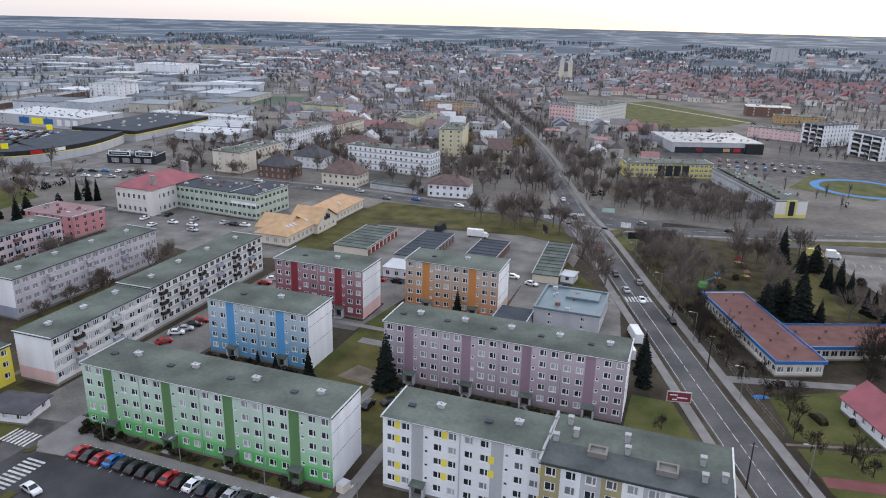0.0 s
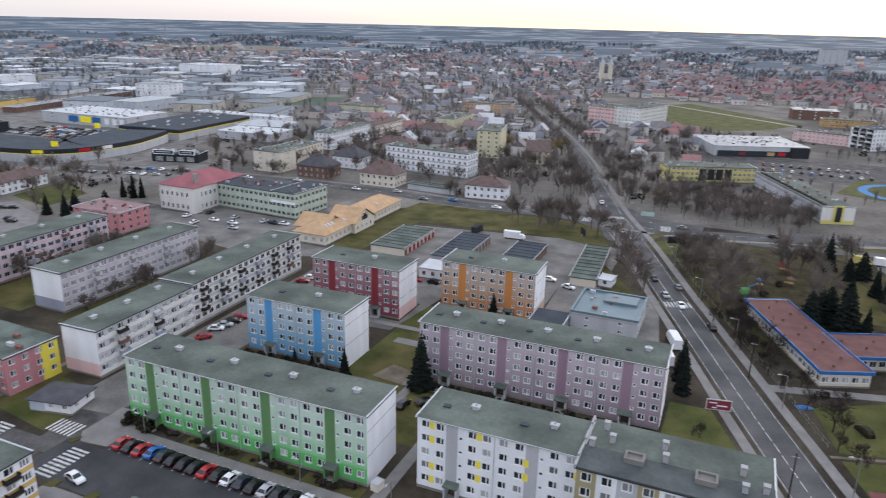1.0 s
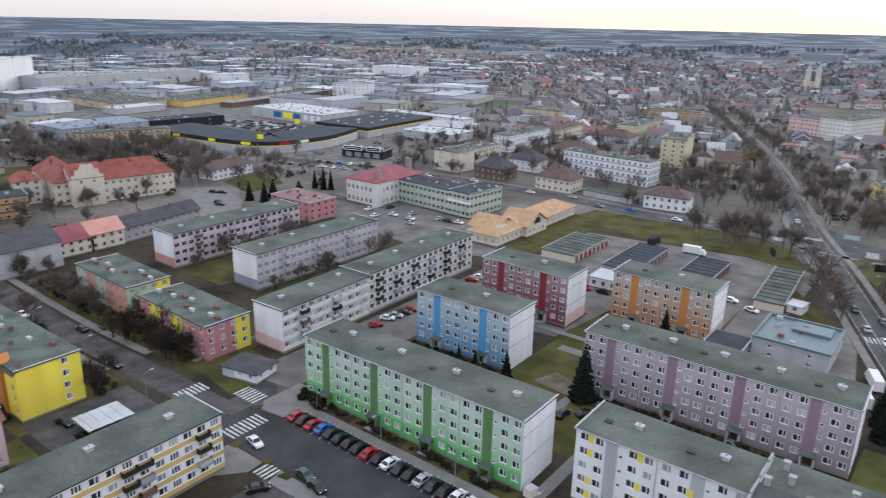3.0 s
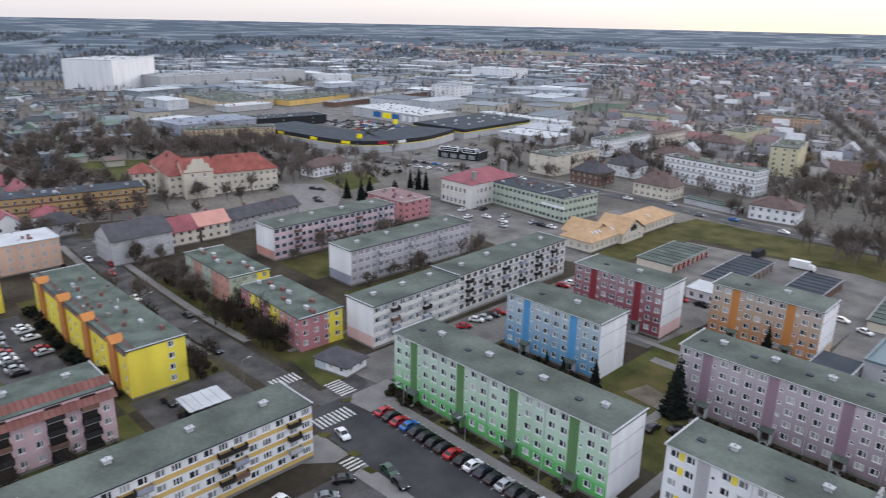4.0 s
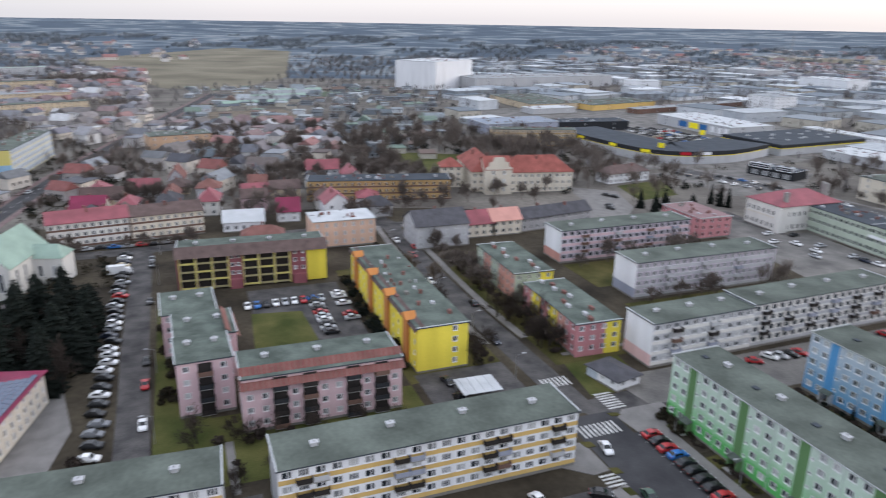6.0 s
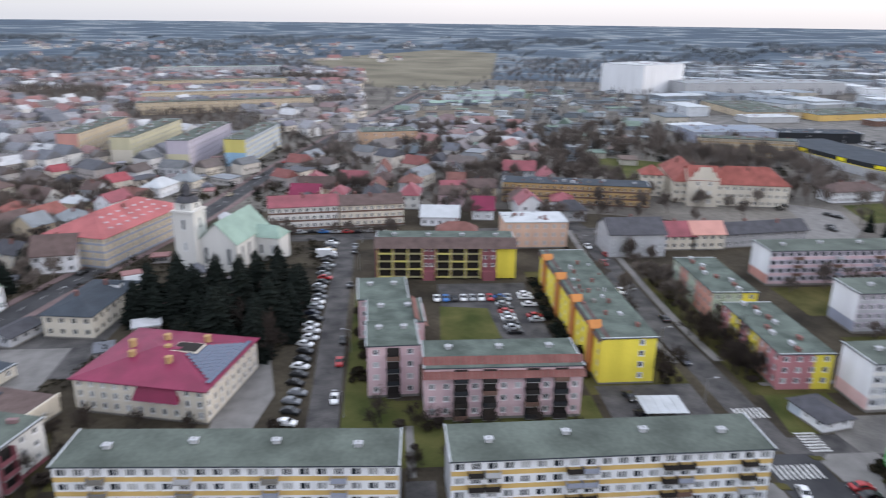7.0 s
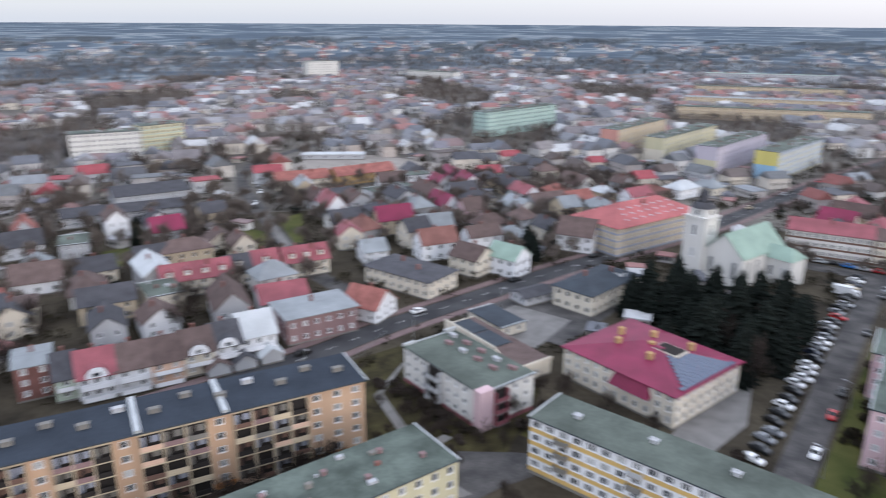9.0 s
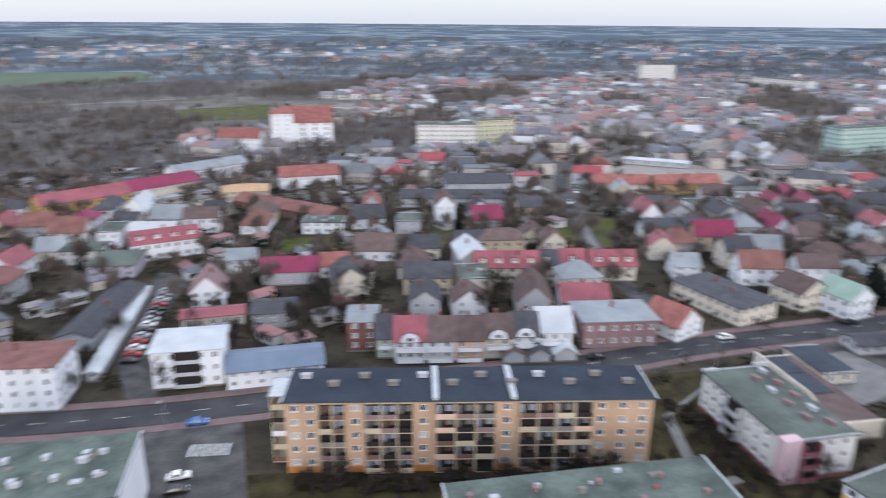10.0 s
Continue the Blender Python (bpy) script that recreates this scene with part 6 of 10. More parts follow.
A = "apartment block"
H("tall yellow block with brown strips", -146, 414, 14, 32, 12, 16.5, 0, "yellowpale", "bitumen", "flat", A, name="apartment_block", stacks=2, pitch=4)
H("pale yellow house with a steep roof", -113, 402, 13, 18, 15, 8, 5, "yellowpale", "roof_brown", "gable", stacks=1)
H("white house with a dark brown hipped roof", -109, 306, 19, 13, 8, 6.4, 3.6, "white", "roof_brown", "hip", stacks=2)
H("long white five-storey block with balconies", -156, 345, 50, 12, -5, 13.0, 0, "white", "bitumen", "flat", A, name="apartment_block", stacks=6, band="greylight")
H("plain cream apartment block with flat roof", -231, 308, 17, 14, 0, 11, 0, "cream", "bitumen", "flat", A, name="apartment_block", stacks=1, pitch=8)
H("cream three-storey wing with chimneys", -233, 330, 14, 34, 0, 10.3, 0, "cream", "bitumen", "flat", A, name="apartment_block", stacks=3)
H("brown plastered villa with dark hipped roof", -202, 306, 17, 14, 0, 6.5, 5.6, "brown", "slate", "hip", stacks=3)
H("white villa with a dark hipped roof", -200, 336, 17, 13, 0, 6.5, 5.6, "white", "slate", "hip", stacks=3)
H("cream villa with a dark hipped roof", -164, 305, 19, 13, 0, 6.6, 5.6, "cream", "roof_brown", "hip", stacks=3)
garages("low row of dark garages", -136, 304.5, 26, 6, -4, 1, "greylight", "blackish", 2)
H("long white three-storey block with flat roof", -243, 398, 12, 50, 0, 10.6, 0, "white", "bitumen", "flat", A, name="apartment_block", stacks=4)
H("cream three-storey block with brown hipped roof", -241, 447, 12, 40, 0, 9.5, 2, "cream", "roof_brown", "hip", A, name="apartment_block", stacks=4)
H("whitish villa block with hipped roof", -200, 446, 26, 16, 0, 8, 4, "greylight", "roof_brown", "hip", stacks=4)
H("cream villa block with brown hipped roof", -196, 382, 24, 14, 0, 7.5, 4, "cream", "roof_brown", "hip", stacks=4)
H("cream-yellow block with flat roof", -207, 503, 14, 42, 0, 10, 0, "yellowpale", "bitumen", "flat", A, name="apartment_block", stacks=4)
H("long orange school building with flat roof", -217, 604, 44, 14, 4, 10, 1, "apricot", "bitumen", "flat", "school", name="school", stacks=3)
H("pale pink hospital wing with flat roof", -86.3, 618.7, 52, 22, 72, 15.0, 0, "milk", "bitumen", "flat", "hospital", name="hospital", stacks=4)
H("pale pink lower hospital wing with flat roof", -112, 616, 30, 24, 72, 13.0, 0, "pinkish", "bitumen", "flat", "hospital", name="hospital", stacks=3)
H("low pale hospital annex with white roof", -84, 584, 26, 10, -8, 4.2, 0, "milk", "sheet_white", "flat", "hospital", name="hospital", stacks=0)
r = H("yellow school wing with dark stair windows", -18.3, 400.8, 47, 14, 21, 8.0, 0, "lemon", "bitumen", "flat", "school", name="school", stacks=2, pitch=2.4, win=(1.8, 1.5))
for k in range(4):
    b = Build()
    b.box(-6.4 + k * 4.4, -7.3, 1.4, -2.8 + k * 4.4, -7.05, 7.0)
    part("stair_window", b.mesh("stair_window", ["blackish"]), r, "tall dark stair window")
r = H("long pale grey school wing with windows", 25.4, 365.3, 72, 14, -68.3, 7.2, 0, "greylight", "bitumen", "flat", "school", name="school", stacks=5, pitch=2.4, win=(1.8, 1.4))
for nm, lab, col, (x0, y0, z0, x1, y1, z1) in (("end_wall", "pale cream end wall", "milk", (36.03, -6.9, 1.6, 36.2, 6.9, 7.2)), ("end_base", "lemon-yellow base of the end wall", "lemon", (36.03, -6.95, 0, 36.3, 6.95, 1.6)),
                                             ("stair_frame", "lemon-yellow frame of the stair window", "lemon", (36.21, -2.2, 1.6, 36.5, 2.2, 8.0)), ("stair_window", "tall dark stair window", "blackish", (36.51, -1.2, 1.0, 36.6, 1.2, 7.4))):
    b = Build()
    b.box(x0, y0, z0, x1, y1, z1)
    part(nm, b.mesh(nm, [col]), r, lab)
for k in range(20):
    b = Build()
    b.box(-1.1, -0.8, 0, 1.1, 0.8, 0.5)
    part("roof_light", b.mesh("roof_light", ["loggia_dark"]), r, m=pose(-33 + k * 3.4, -4.6, 7.46))
r = H("pale supermarket with a grey flat roof", -0.4, 515, 60, 46, 22, 6.6, 0, "greylight", "sheet_grey", "flat", "supermarket", name="supermarket", stacks=0, pitch=60, skip=("front", "left", "right"))
b = Build()
b.box(-28, -23.3, 0.2, 18, -23.02, 3.8)
part("shop_front", b.mesh("shop_front", ["glass"]), r, "dark glazed shop front")
for u, col in ((-12, "maroon"), (6, "ochre"), (13, "sign_red")):
    b = Build()
    b.box(u - 2.2, -23.5, 1.0, u + 2.2, -23.34, 3.2)
    part("sign", b.mesh("sign", [col]), r, "plain coloured shop sign")
b = Build()
b.box(18.2, -25.5, 0, 29.5, -23.02, 6.4)
part("entrance", b.mesh("entrance", ["blackish"]), r, "black entrance box")
for k in range(9):
    b = Build()
    b.box(-0.9, -0.7, 0, 0.9, 0.7, 0.7)
    part("roof_unit", b.mesh("roof_unit", ["metal_light"]), r, m=pose(-24 + k * 6, 4 + 9 * (-1) ** k, 6.86))
for x, y, L, W, ang, ev, face in ((82.7, 573.4, 34, 18, 44, 15.0, "left"), (110.3, 528.9, 26, 34, -55, 16.0, "front")):
    r = H("white modern apartment house with black-backed balconies", x, y, L, W, ang, ev, 0, "white", "bitumen_dark", "flat", A, name="apartment_block", stacks=0, pitch=3.4, win=(1.0, 1.9), skip=(face,))
    wide = W if face == "left" else L
    m0 = pose(-L / 2, 0, 0, 0, 0, 270) if face == "left" else pose(0, -W / 2, 0)
    for q in range(5):
        for u in (-0.27, 0.05, 0.34):
            # black sheet on the wall imitates the shade of a balcony recess
            b = Build()
            b.box(-wide * 0.13, -0.06, 0, wide * 0.13, 0.02, 2.3)
            lg = part("balcony_recess", b.mesh("balcony_recess", ["blackish"]), r, "black sheet standing for recess shade", m0 @ pose(u * wide, 0, 0.5 + q * 3.0))
            b = Build()
            b.box(-wide * 0.11, -1.2, -0.2, wide * 0.11, -0.07, 0.0)
            b.box(-wide * 0.11, -1.2, 0.0, wide * 0.11, -1.12, 0.9)
            part("balcony", b.mesh("balcony", ["white" if (q + int(u * 9)) % 2 else "plinth"]), lg)
H("long pink two-storey house with flat roof", 52, 581, 44, 12, -20, 8, 0, "pinkish", "bitumen", "flat", stacks=2)
H("dark red gym hall with pale roof", 51, 739, 38, 22, 5, 9, 0, "brown", "sheet_grey", "flat", "gym", name="gym", stacks=0, pitch=12)
H("ochre school annex with grey flat roof", 74, 690, 40, 14, 5, 7, 0, "ochre", "bitumen", "flat", "school", name="school", stacks=0)
H("white tower house on the horizon", 156, 1985, 57, 40, 4, 36, 0, "greylight", "bitumen", "flat", "tower block", name="tower_block", stacks=0, pitch=14)
r = H("white retail hall with a white roof", -445, 390, 81.5, 40, 2, 8.0, 0, "greylight", "sheet_white", "flat", "retail hall", name="retail_hall", stacks=0, pitch=20)
for u, wd, col in ((-10, 9, "sign_blue"), (2, 10, "sign_yellow"), (12, 8, "sign_blue"), (22, 4, "white"), (29, 4, "white"), (36, 4, "white")):
    b = Build()
    b.box(u - wd / 2, -20.3, 2.4, u + wd / 2, -20.05, 6.6)
    part("front_panel", b.mesh("front_panel", [col]), r, "coloured panel on the shop front")
r = thing("retail_hall", "retail hall with dark roof, black fascia, yellow line", "retail hall", pose(-367.8, 392.0, 0, 0, 0, 94.9))
walls(r, 80, 48, 4.4, ["greylight"], {}, {})
flat_roof(r, 80, 48, 6.6, "bitumen_dark", 0.2, "blackish", 0.3)
for x0, y0, x1, y1 in ((-40.3, -24.4, 40.3, -24.0), (-40.3, 24.0, 40.3, 24.4), (-40.4, -24.0, -40.0, 24.0), (40.0, -24.0, 40.4, 24.0)):
    b = Build()
    b.box(x0, y0, 4.8, x1, y1, 6.59)
    part("fascia", b.mesh("fascia", ["blackish"]), r, "black fascia")
    b = Build()
    b.box(x0, y0, 4.4, x1, y1, 4.8)
    part("trim", b.mesh("trim", ["sign_yellow"]), r, "yellow trim line")
for k in range(14):
    b = Build()
    b.box(-0.9, -0.7, 0, 0.9, 0.7, 0.7)
    part("roof_unit", b.mesh("roof_unit", ["metal_light"]), r, m=pose(-35 + k * 5.3, 12 * math.sin(k * 1.7), 6.9))
r = thing("restaurant", "black and white flat restaurant box with sign boards", "restaurant", pose(-293.2, 304.3, 0, 0, 0, 17.4))
walls(r, 26.8, 13, 4.6, ["blackish"], {"front": [(-9 + 6 * k, 4, 0.6, 3.0, 1) for k in range(4)]}, {})
flat_roof(r, 26.8, 13, 4.6, "bitumen_dark", 0.2, "white")
for u, wd in ((-6, 12), (7.5, 9)):
    b = Build()
    b.box(u - wd / 2, -7.3, 4.4, u + wd / 2, -6.8, 7.0)
    fr = part("sign_board", b.mesh("sign_board", ["white"]), r, "white framed sign board")
    b = Build()
    b.box(u - wd / 2 + 0.4, -7.36, 4.8, u + wd / 2 - 0.4, -7.31, 6.6)
    part("sign_panel", b.mesh("sign_panel", ["blackish"]), fr)
    b = Build()
    b.box(u - wd / 2 + 1.6, -7.4, 5.5, u + wd / 2 - 1.6, -7.37, 6.0)
    part("bar", b.mesh("bar", ["greylight"]), fr)
for k in range(8):
    b = Build()
    b.box(-0.8, -0.6, 0, 0.8, 0.6, 1.1)
    part("roof_unit", b.mesh("roof_unit", ["metal_light"]), r, m=pose(-11 + k * 3.1, 1.6 * (-1) ** k, 4.86))
for x, y, z, s_ in ((-387.4, 332.0, 10.5, 1.6), (-352, 272, 10.0, 1.7)):
    r = thing("sign_pylon", "tall pylon with a yellow square sign", "sign", pose(x, y, 0, 0, 0, 40))
    b = Build()
    b.tube((0, 0, 0), (0, 0, z), 0.3, 0.25, 6)
    part("pole", b.mesh("pole", ["steel"]), r)
    b = Build()
    b.box(-s_, -0.35, z - 2 * s_, s_, 0.35, z)
    part("sign", b.mesh("sign", ["sign_yellow"]), r, "plain yellow sign box")
H("long low white hall with small windows", -370, 455, 84, 13, 2, 5.0, 0, "white", "sheet_white", "flat", "hall", name="hall", stacks=0, pitch=5)
H("low hall with a white roof", -306, 388, 42, 26, 6, 5.5, 0, "greylight", "sheet_white", "flat", "hall", name="hall", stacks=0, pitch=12)
H("white cubic workshop building", -548, 549, 34, 28, 2, 13, 0, "white", "sheet_grey", "flat", "workshop", name="workshop", stacks=0, pitch=6)
H("large pale grey factory hall, white roof", -896, 854, 70, 40, 10, 13, 0, "greylight", "sheet_white", "flat", "factory", name="factory_hall", stacks=0, pitch=20)
H("large white factory hall with white roof", -694, 792, 68, 44, 6, 15, 0, "white", "sheet_white", "flat", "factory", name="factory_hall", stacks=0, pitch=20)
H("yellowish hall with grey roof", -308, 540, 40, 20, 2, 8, 0, "yellowpale", "bitumen", "flat", "hall", name="hall", stacks=0, pitch=8)
H("towering windowless white storage hall of works", -834, 300, 80, 58, 126, 32, 0, "white", "sheet_white", "flat", "factory", name="storage_hall", stacks=0, skip=("front", "back", "left", "right"))
H("long white factory wing with grey roof", -813, 428, 200, 50, 96, 14, 0, "greylight", "sheet_grey", "flat", "factory", name="factory_hall", stacks=0, pitch=30)
H("long ochre school with rows of windows", -307, 84, 64, 13, 78, 9.5, 0, "ochre", "bitumen_dark", "flat", "school", name="school", stacks=2, band="brown")
H("grey house with a slate roof", -236, 86, 20, 15, 90, 8.5, 4, "greylight", "slate", "gable", stacks=1)
H("house with a bright red roof", -241, 104, 12, 10, 90, 5.5, 4, "cream", "sheet_red", "gable", stacks=1)
H("cream house with a salmon roof", -241, 115, 12, 10, 90, 6, 3.5, "cream", "salmon", "gable", stacks=1)
H("long low grey house with slate roof", -244, 138, 34, 9, 98, 5.5, 3, "grey", "slate", "gable", stacks=2)
r = H("white palace wing with a high brick-red roof", -303, 161, 34, 15, 79, 10, 7, "cream", "tile_palace", "hip", "palace", name="palace", stacks=3)
H("white palace wing with a high brick-red roof", -322, 140, 15, 38, 79, 10, 6.5, "cream", "tile_palace", "hip", "palace", name="palace", stacks=2)
r = H("palace pavilion with a curved gable", -305, 141, 13, 15, 79, 12, 5, "cream", "tile_palace", "gable", "palace", name="palace", stacks=0)
b = Build()
n = 17
pts = [(-6.5, 0)] + [(-6.5 * (1 - k / (n - 1)) ** 0.7 if k < n - 1 else 0, 12 + 6.5 * (k / (n - 1)) + 0.7 * math.sin(k * 1.1)) for k in range(n)]
prof = pts + [(-x, z) for x, z in pts[::-1] if x < 0]
m = len(prof)
b.solid([(x, -7.9, z) for x, z in prof] + [(x, -7.55, z) for x, z in prof], [tuple(range(m)), tuple(range(2 * m - 1, m - 1, -1))] + [(i, i + m, (i + 1) % m + m, (i + 1) % m) for i in range(m)])
part("curved_gable", b.mesh("curved_gable", ["cream"]), r, "curved cream gable wall")
for u in (-2.6, 2.6):
    for q in range(3):
        part("window", window_mesh(1.2, 1.8, 1)[2], r, m=pose(u, -7.92, 1.6 + q * 4.0))
H("square palace corner tower with pyramid roof", -321, 124, 10, 10, 79, 10.5, 4, "cream", "tile_palace", "hip", "palace", name="palace", stacks=0)
H("long beige apartment block with ochre bands", -419, 220, 55, 12, 72, 11, 0, "beige", "bitumen", "flat", A, name="apartment_block", stacks=4, band="ochre")
H("wide hall with blue-grey sheet roof", -480, 235.3, 58.9, 32, 92, 8, 0, "bluegrey", "sheet_blue", "flat", "hall", name="hall", stacks=0, pitch=12)
H("retail strip with black fascia and dark roof", -474, 289, 72, 20, 83.5, 7, 0, "blackish", "bitumen_dark", "flat", "retail hall", name="retail_hall", stacks=0, pitch=20)
H("long low hall with brown walls, white roof edge", -564, 462, 150, 14, 102, 4.6, 0, "brown", "sheet_grey", "flat", "hall", name="hall", stacks=0, pitch=16)
H("flat hall with an ochre-yellow wall", -600, 398, 83, 40, 102, 5.5, 0, "yellowlow", "bitumen", "flat", "hall", name="hall", stacks=0, pitch=30)
H("wide beige hall with a weathered flat roof", -633, 330, 90, 50, 0, 6, 0, "beige", "bitumen", "flat", "hall", name="hall", stacks=0, pitch=18)
H("low flat store with a white roof", -573, 316, 45, 20, 95, 5, 0, "greylight", "sheet_white", "flat", "hall", name="hall", stacks=0, pitch=12)
H("white boxy warehouse with a pale roof", -748, 539, 40, 27, 65, 12, 0, "white", "sheet_white", "flat", "hall", name="hall", stacks=0, pitch=30)
H("far long warehouse with white roof", -734, 1155, 112, 40, 18, 8, 0, "bluegrey", "sheet_white", "flat", "hall", name="hall", stacks=0, pitch=30)
H("white house with a brown roof", -306, 214, 26, 10, 97, 5.5, 3.5, "white", "roof_brown", "hip", stacks=2)
H("blue and yellow five-storey block", -424, -78, 66, 12, 172, 15, 0, "bluepale", "bitumen", "flat", A, name="apartment_block", stacks=4, band="yellowpale")
H("lilac painted five-storey panel apartment block", -423, -108, 72, 12, 174, 15, 0, "lilac", "bitumen", "flat", A, name="apartment_block", stacks=4)
H("pale yellow five-storey block", -440, -143, 76, 12, 175, 14.5, 0, "yellowpale", "bitumen", "flat", A, name="apartment_block", stacks=4)
H("beige painted five-storey panel apartment block", -447, -177, 70, 12, 177, 15, 0, "beige", "bitumen", "flat", A, name="apartment_block", stacks=4)
for m0, L_, h_, top, bot in ((pose(-424, -78, 0, 0, 0, 172), 66, 15, "lemon", "skyblue"), (pose(-423, -108, 0, 0, 0, 174), 72, 15, "lilac", "yellowpale"), (pose(-440, -143, 0, 0, 0, 175), 76, 14.5, "yellowpale", "cream"), (pose(-447, -177, 0, 0, 0, 177), 70, 15, "salmon", "apricot")):
    own = min((o for o in scene.objects if o.name.startswith("apartment_block") and o.parent is None), key=lambda o: (o.matrix_basis.translation - m0.translation).length)
    for col, z0, z1 in ((bot, 0.2, h_ * 0.52), (top, h_ * 0.52, h_)):
        b = Build()
        b.box(-L_ / 2 - 0.14, -6.0, z0, -L_ / 2 - 0.02, 6.0, z1)
        part("end_wall", b.mesh("end_wall", [col]), own, "painted end wall panel")
H("long pale teal five-storey apartment block", -454, -271, 78, 13, 171.4, 17.5, 0, "teal", "bitumen", "flat", A, name="apartment_block", stacks=4)
for lab, x, y, L, w, roof in (("far long block with grey-green roof", -1068, -238, 170, "greylight", "sheet_green"), ("far long beige panel apartment block", -849, -190, 150, "beige", "bitumen"),
                              ("far long block with red line", -717, -159, 146, "beige", "sheet_grey"), ("far long beige-yellow panel apartment block", -634, -137, 146, "beige", "bitumen")):
    H(lab, x, y, L, 13, 110, 10.5, 0, w, roof, "flat", A, name="apartment_block", stacks=4, pitch=5)
r = H("large house with an orange-red metal roof", -248, -94, 44, 22, 162, 10.5, 5.5, "beige", "sheet_coral", "hip", stacks=3, band="bluegrey")
b = Build()
b.box(-0.5, -0.4, 0, 0.5, 0.4, 0.1)
me = b.mesh("roof_light", ["sheet_white"])
for k in range(22):
    v = 3.0 + 2.6 * (k % 3)
    part("roof_light", me, r, m=pose(-15 + 4.2 * (k // 3) + 1.3 * (k % 3), -11.6 + v, 10.65 + v * 0.47, 25, 0, 0))
H("white gabled house beside the red roof", -226, -106, 13, 12, 100, 6.5, 5, "white", "roof_brown", "gable", stacks=1)
H("three-storey terrace with a crimson roof", -273, -33, 26, 12, 98, 9.4, 3.0, "milk", "sheet_red", "gable", stacks=3, pitch=2.6, band="brown")
H("long red house row under the market square", -230, -256, 26, 11, 152, 5.5, 3.2, "cream", "tile_red", "gable", stacks=2)
H("ochre house row with a red roof", -259, -243, 32, 11, 160, 5.5, 3.2, "ochre", "tile_red", "gable", stacks=3)
H("tall white panel tower block far off", -690, -722, 44, 16, 157, 25, 0, "milk", "bitumen", "flat", "tower block", name="tower_block", stacks=2, pitch=5)
H("long pale far building with a flat roof", -776, -596, 76, 16, 94, 13, 0, "milk", "bitumen", "flat", A, name="apartment_block", stacks=3, pitch=5)
H("three-storey terrace end with a brown roof", -276.5, -7, 25, 12, 98, 9.2, 2.6, "cream", "roof_brown", "gable", stacks=3, pitch=2.6, band="brown")
H("yellow hall with grey roof", -462, 0, 36, 18, 100, 10, 0, "apricot", "bitumen", "flat", "hall", name="hall", stacks=0, pitch=6)
H("white marquee roof behind the court", -276, 21, 15, 13, 85, 4, 3.2, "white", "sheet_white", "gable", "marquee", name="marquee", stacks=0)
H("long white market shelter", -293.7, -298.5, 36, 8, 130, 3.2, 0.8, "greylight", "sheet_white", "gable", "shelter", name="market_shelter", stacks=0, pitch=9)
H("brown-grey brick house with flat roof", -119, -129, 19, 13, 158, 7.2, 0.6, "brickgrey", "sheet_grey", "hip", stacks=1)
H("house with an orange tiled roof", -135, -124, 11, 10, 98, 4.5, 4, "white", "tile_red", "gable", stacks=1)
H("long cream house with a slate roof", -160.2, -130, 25, 14, 90, 5.6, 1.2, "cream", "slate", "hip", stacks=2)
H("cream house with a brown roof", -182, -122, 11, 10, 86, 6, 3.5, "cream", "roof_brown", "gable", stacks=1)
H("white house with a green roof", -188, -112, 11, 9, 86, 6.5, 3.5, "white", "sheet_green", "gable", stacks=1)
r = H("cream house with a slate hipped roof", -184, -79, 25, 13, 172, 6.3, 2.6, "cream", "bitumen_dark", "hip", stacks=2)
dormer(r, 6, -3.6, 7.0, 2.6, "white", "bitumen_dark")
H("small pale garage with dark roof", -172, -94, 10, 7, 160, 2.8, 1.2, "greylight", "slate", "gable", "garage", name="garage", stacks=0)
H("monastery church with an orange-red roof", -136, -450, 30, 22, 165, 16, 9, "white", "tile_red", "gable", "church", name="church", stacks=0, pitch=7, win=(1.4, 4))
r = H("square white church tower block", -116.5, -440, 13, 14, 165, 23, 4, "white", "tile_red", "hip", "church tower", name="church_tower", stacks=0, pitch=6)
H("monastery wing with a red roof", -92, -446, 26, 14, 150, 9, 5, "white", "tile_red", "gable", "monastery", name="monastery", stacks=1)
H("white house with a red mansard roof", -24, -250, 22, 11, -179, 6.5, 3.2, "white", "sheet_red", "gable", stacks=1, dorm=4)
H("long yellow house with solar roof", 0, -326, 36, 13, -162, 6.5, 3.5, "yellowlow", "sheet_red", "gable", stacks=2)
H("long cream house with red roof", -30, -338, 38, 12, -158, 6.5, 3.5, "cream", "sheet_maroon", "gable", stacks=2)
H("low white house with grey roof", -58, -368, 40, 12, -158, 7, 3, "white", "sheet_grey", "gable", stacks=2)
H("white house with a salmon roof", -100, -332, 28, 12, 170, 6.5, 4, "white", "tile_red", "gable", stacks=1)
H("long shed with a rusty brown roof", -77, -285, 52, 13, 122, 4, 2.4, "brown", "tile_brick", "gable", "shed", name="shed", stacks=0)
H("low hall with an orange tiled roof", -66.5, -319, 20, 14, 165, 5, 2.2, "cream", "tile_orange", "hip", "hall", name="hall", stacks=0)
H("long low hall with a blue-grey slate roof", -146.5, -269.5, 45, 13, 154.6, 4.6, 2.2, "greylight", "slate", "gable", "hall", name="hall", stacks=0)
H("broad low hall with a slate roof", -170.5, -291, 31, 23, 159, 5.5, 2.4, "greylight", "slate", "gable", "hall", name="hall", stacks=0)
H("cream house with brown hipped roof", -72, -193, 11, 10, 154, 6.5, 1.5, "cream", "roof_brown", "hip", stacks=1)
H("row house with a red roof and dormers", -117, -178, 20, 9, 155, 5.5, 3.8, "cream", "sheet_red", "gable", stacks=2, dorm=4)
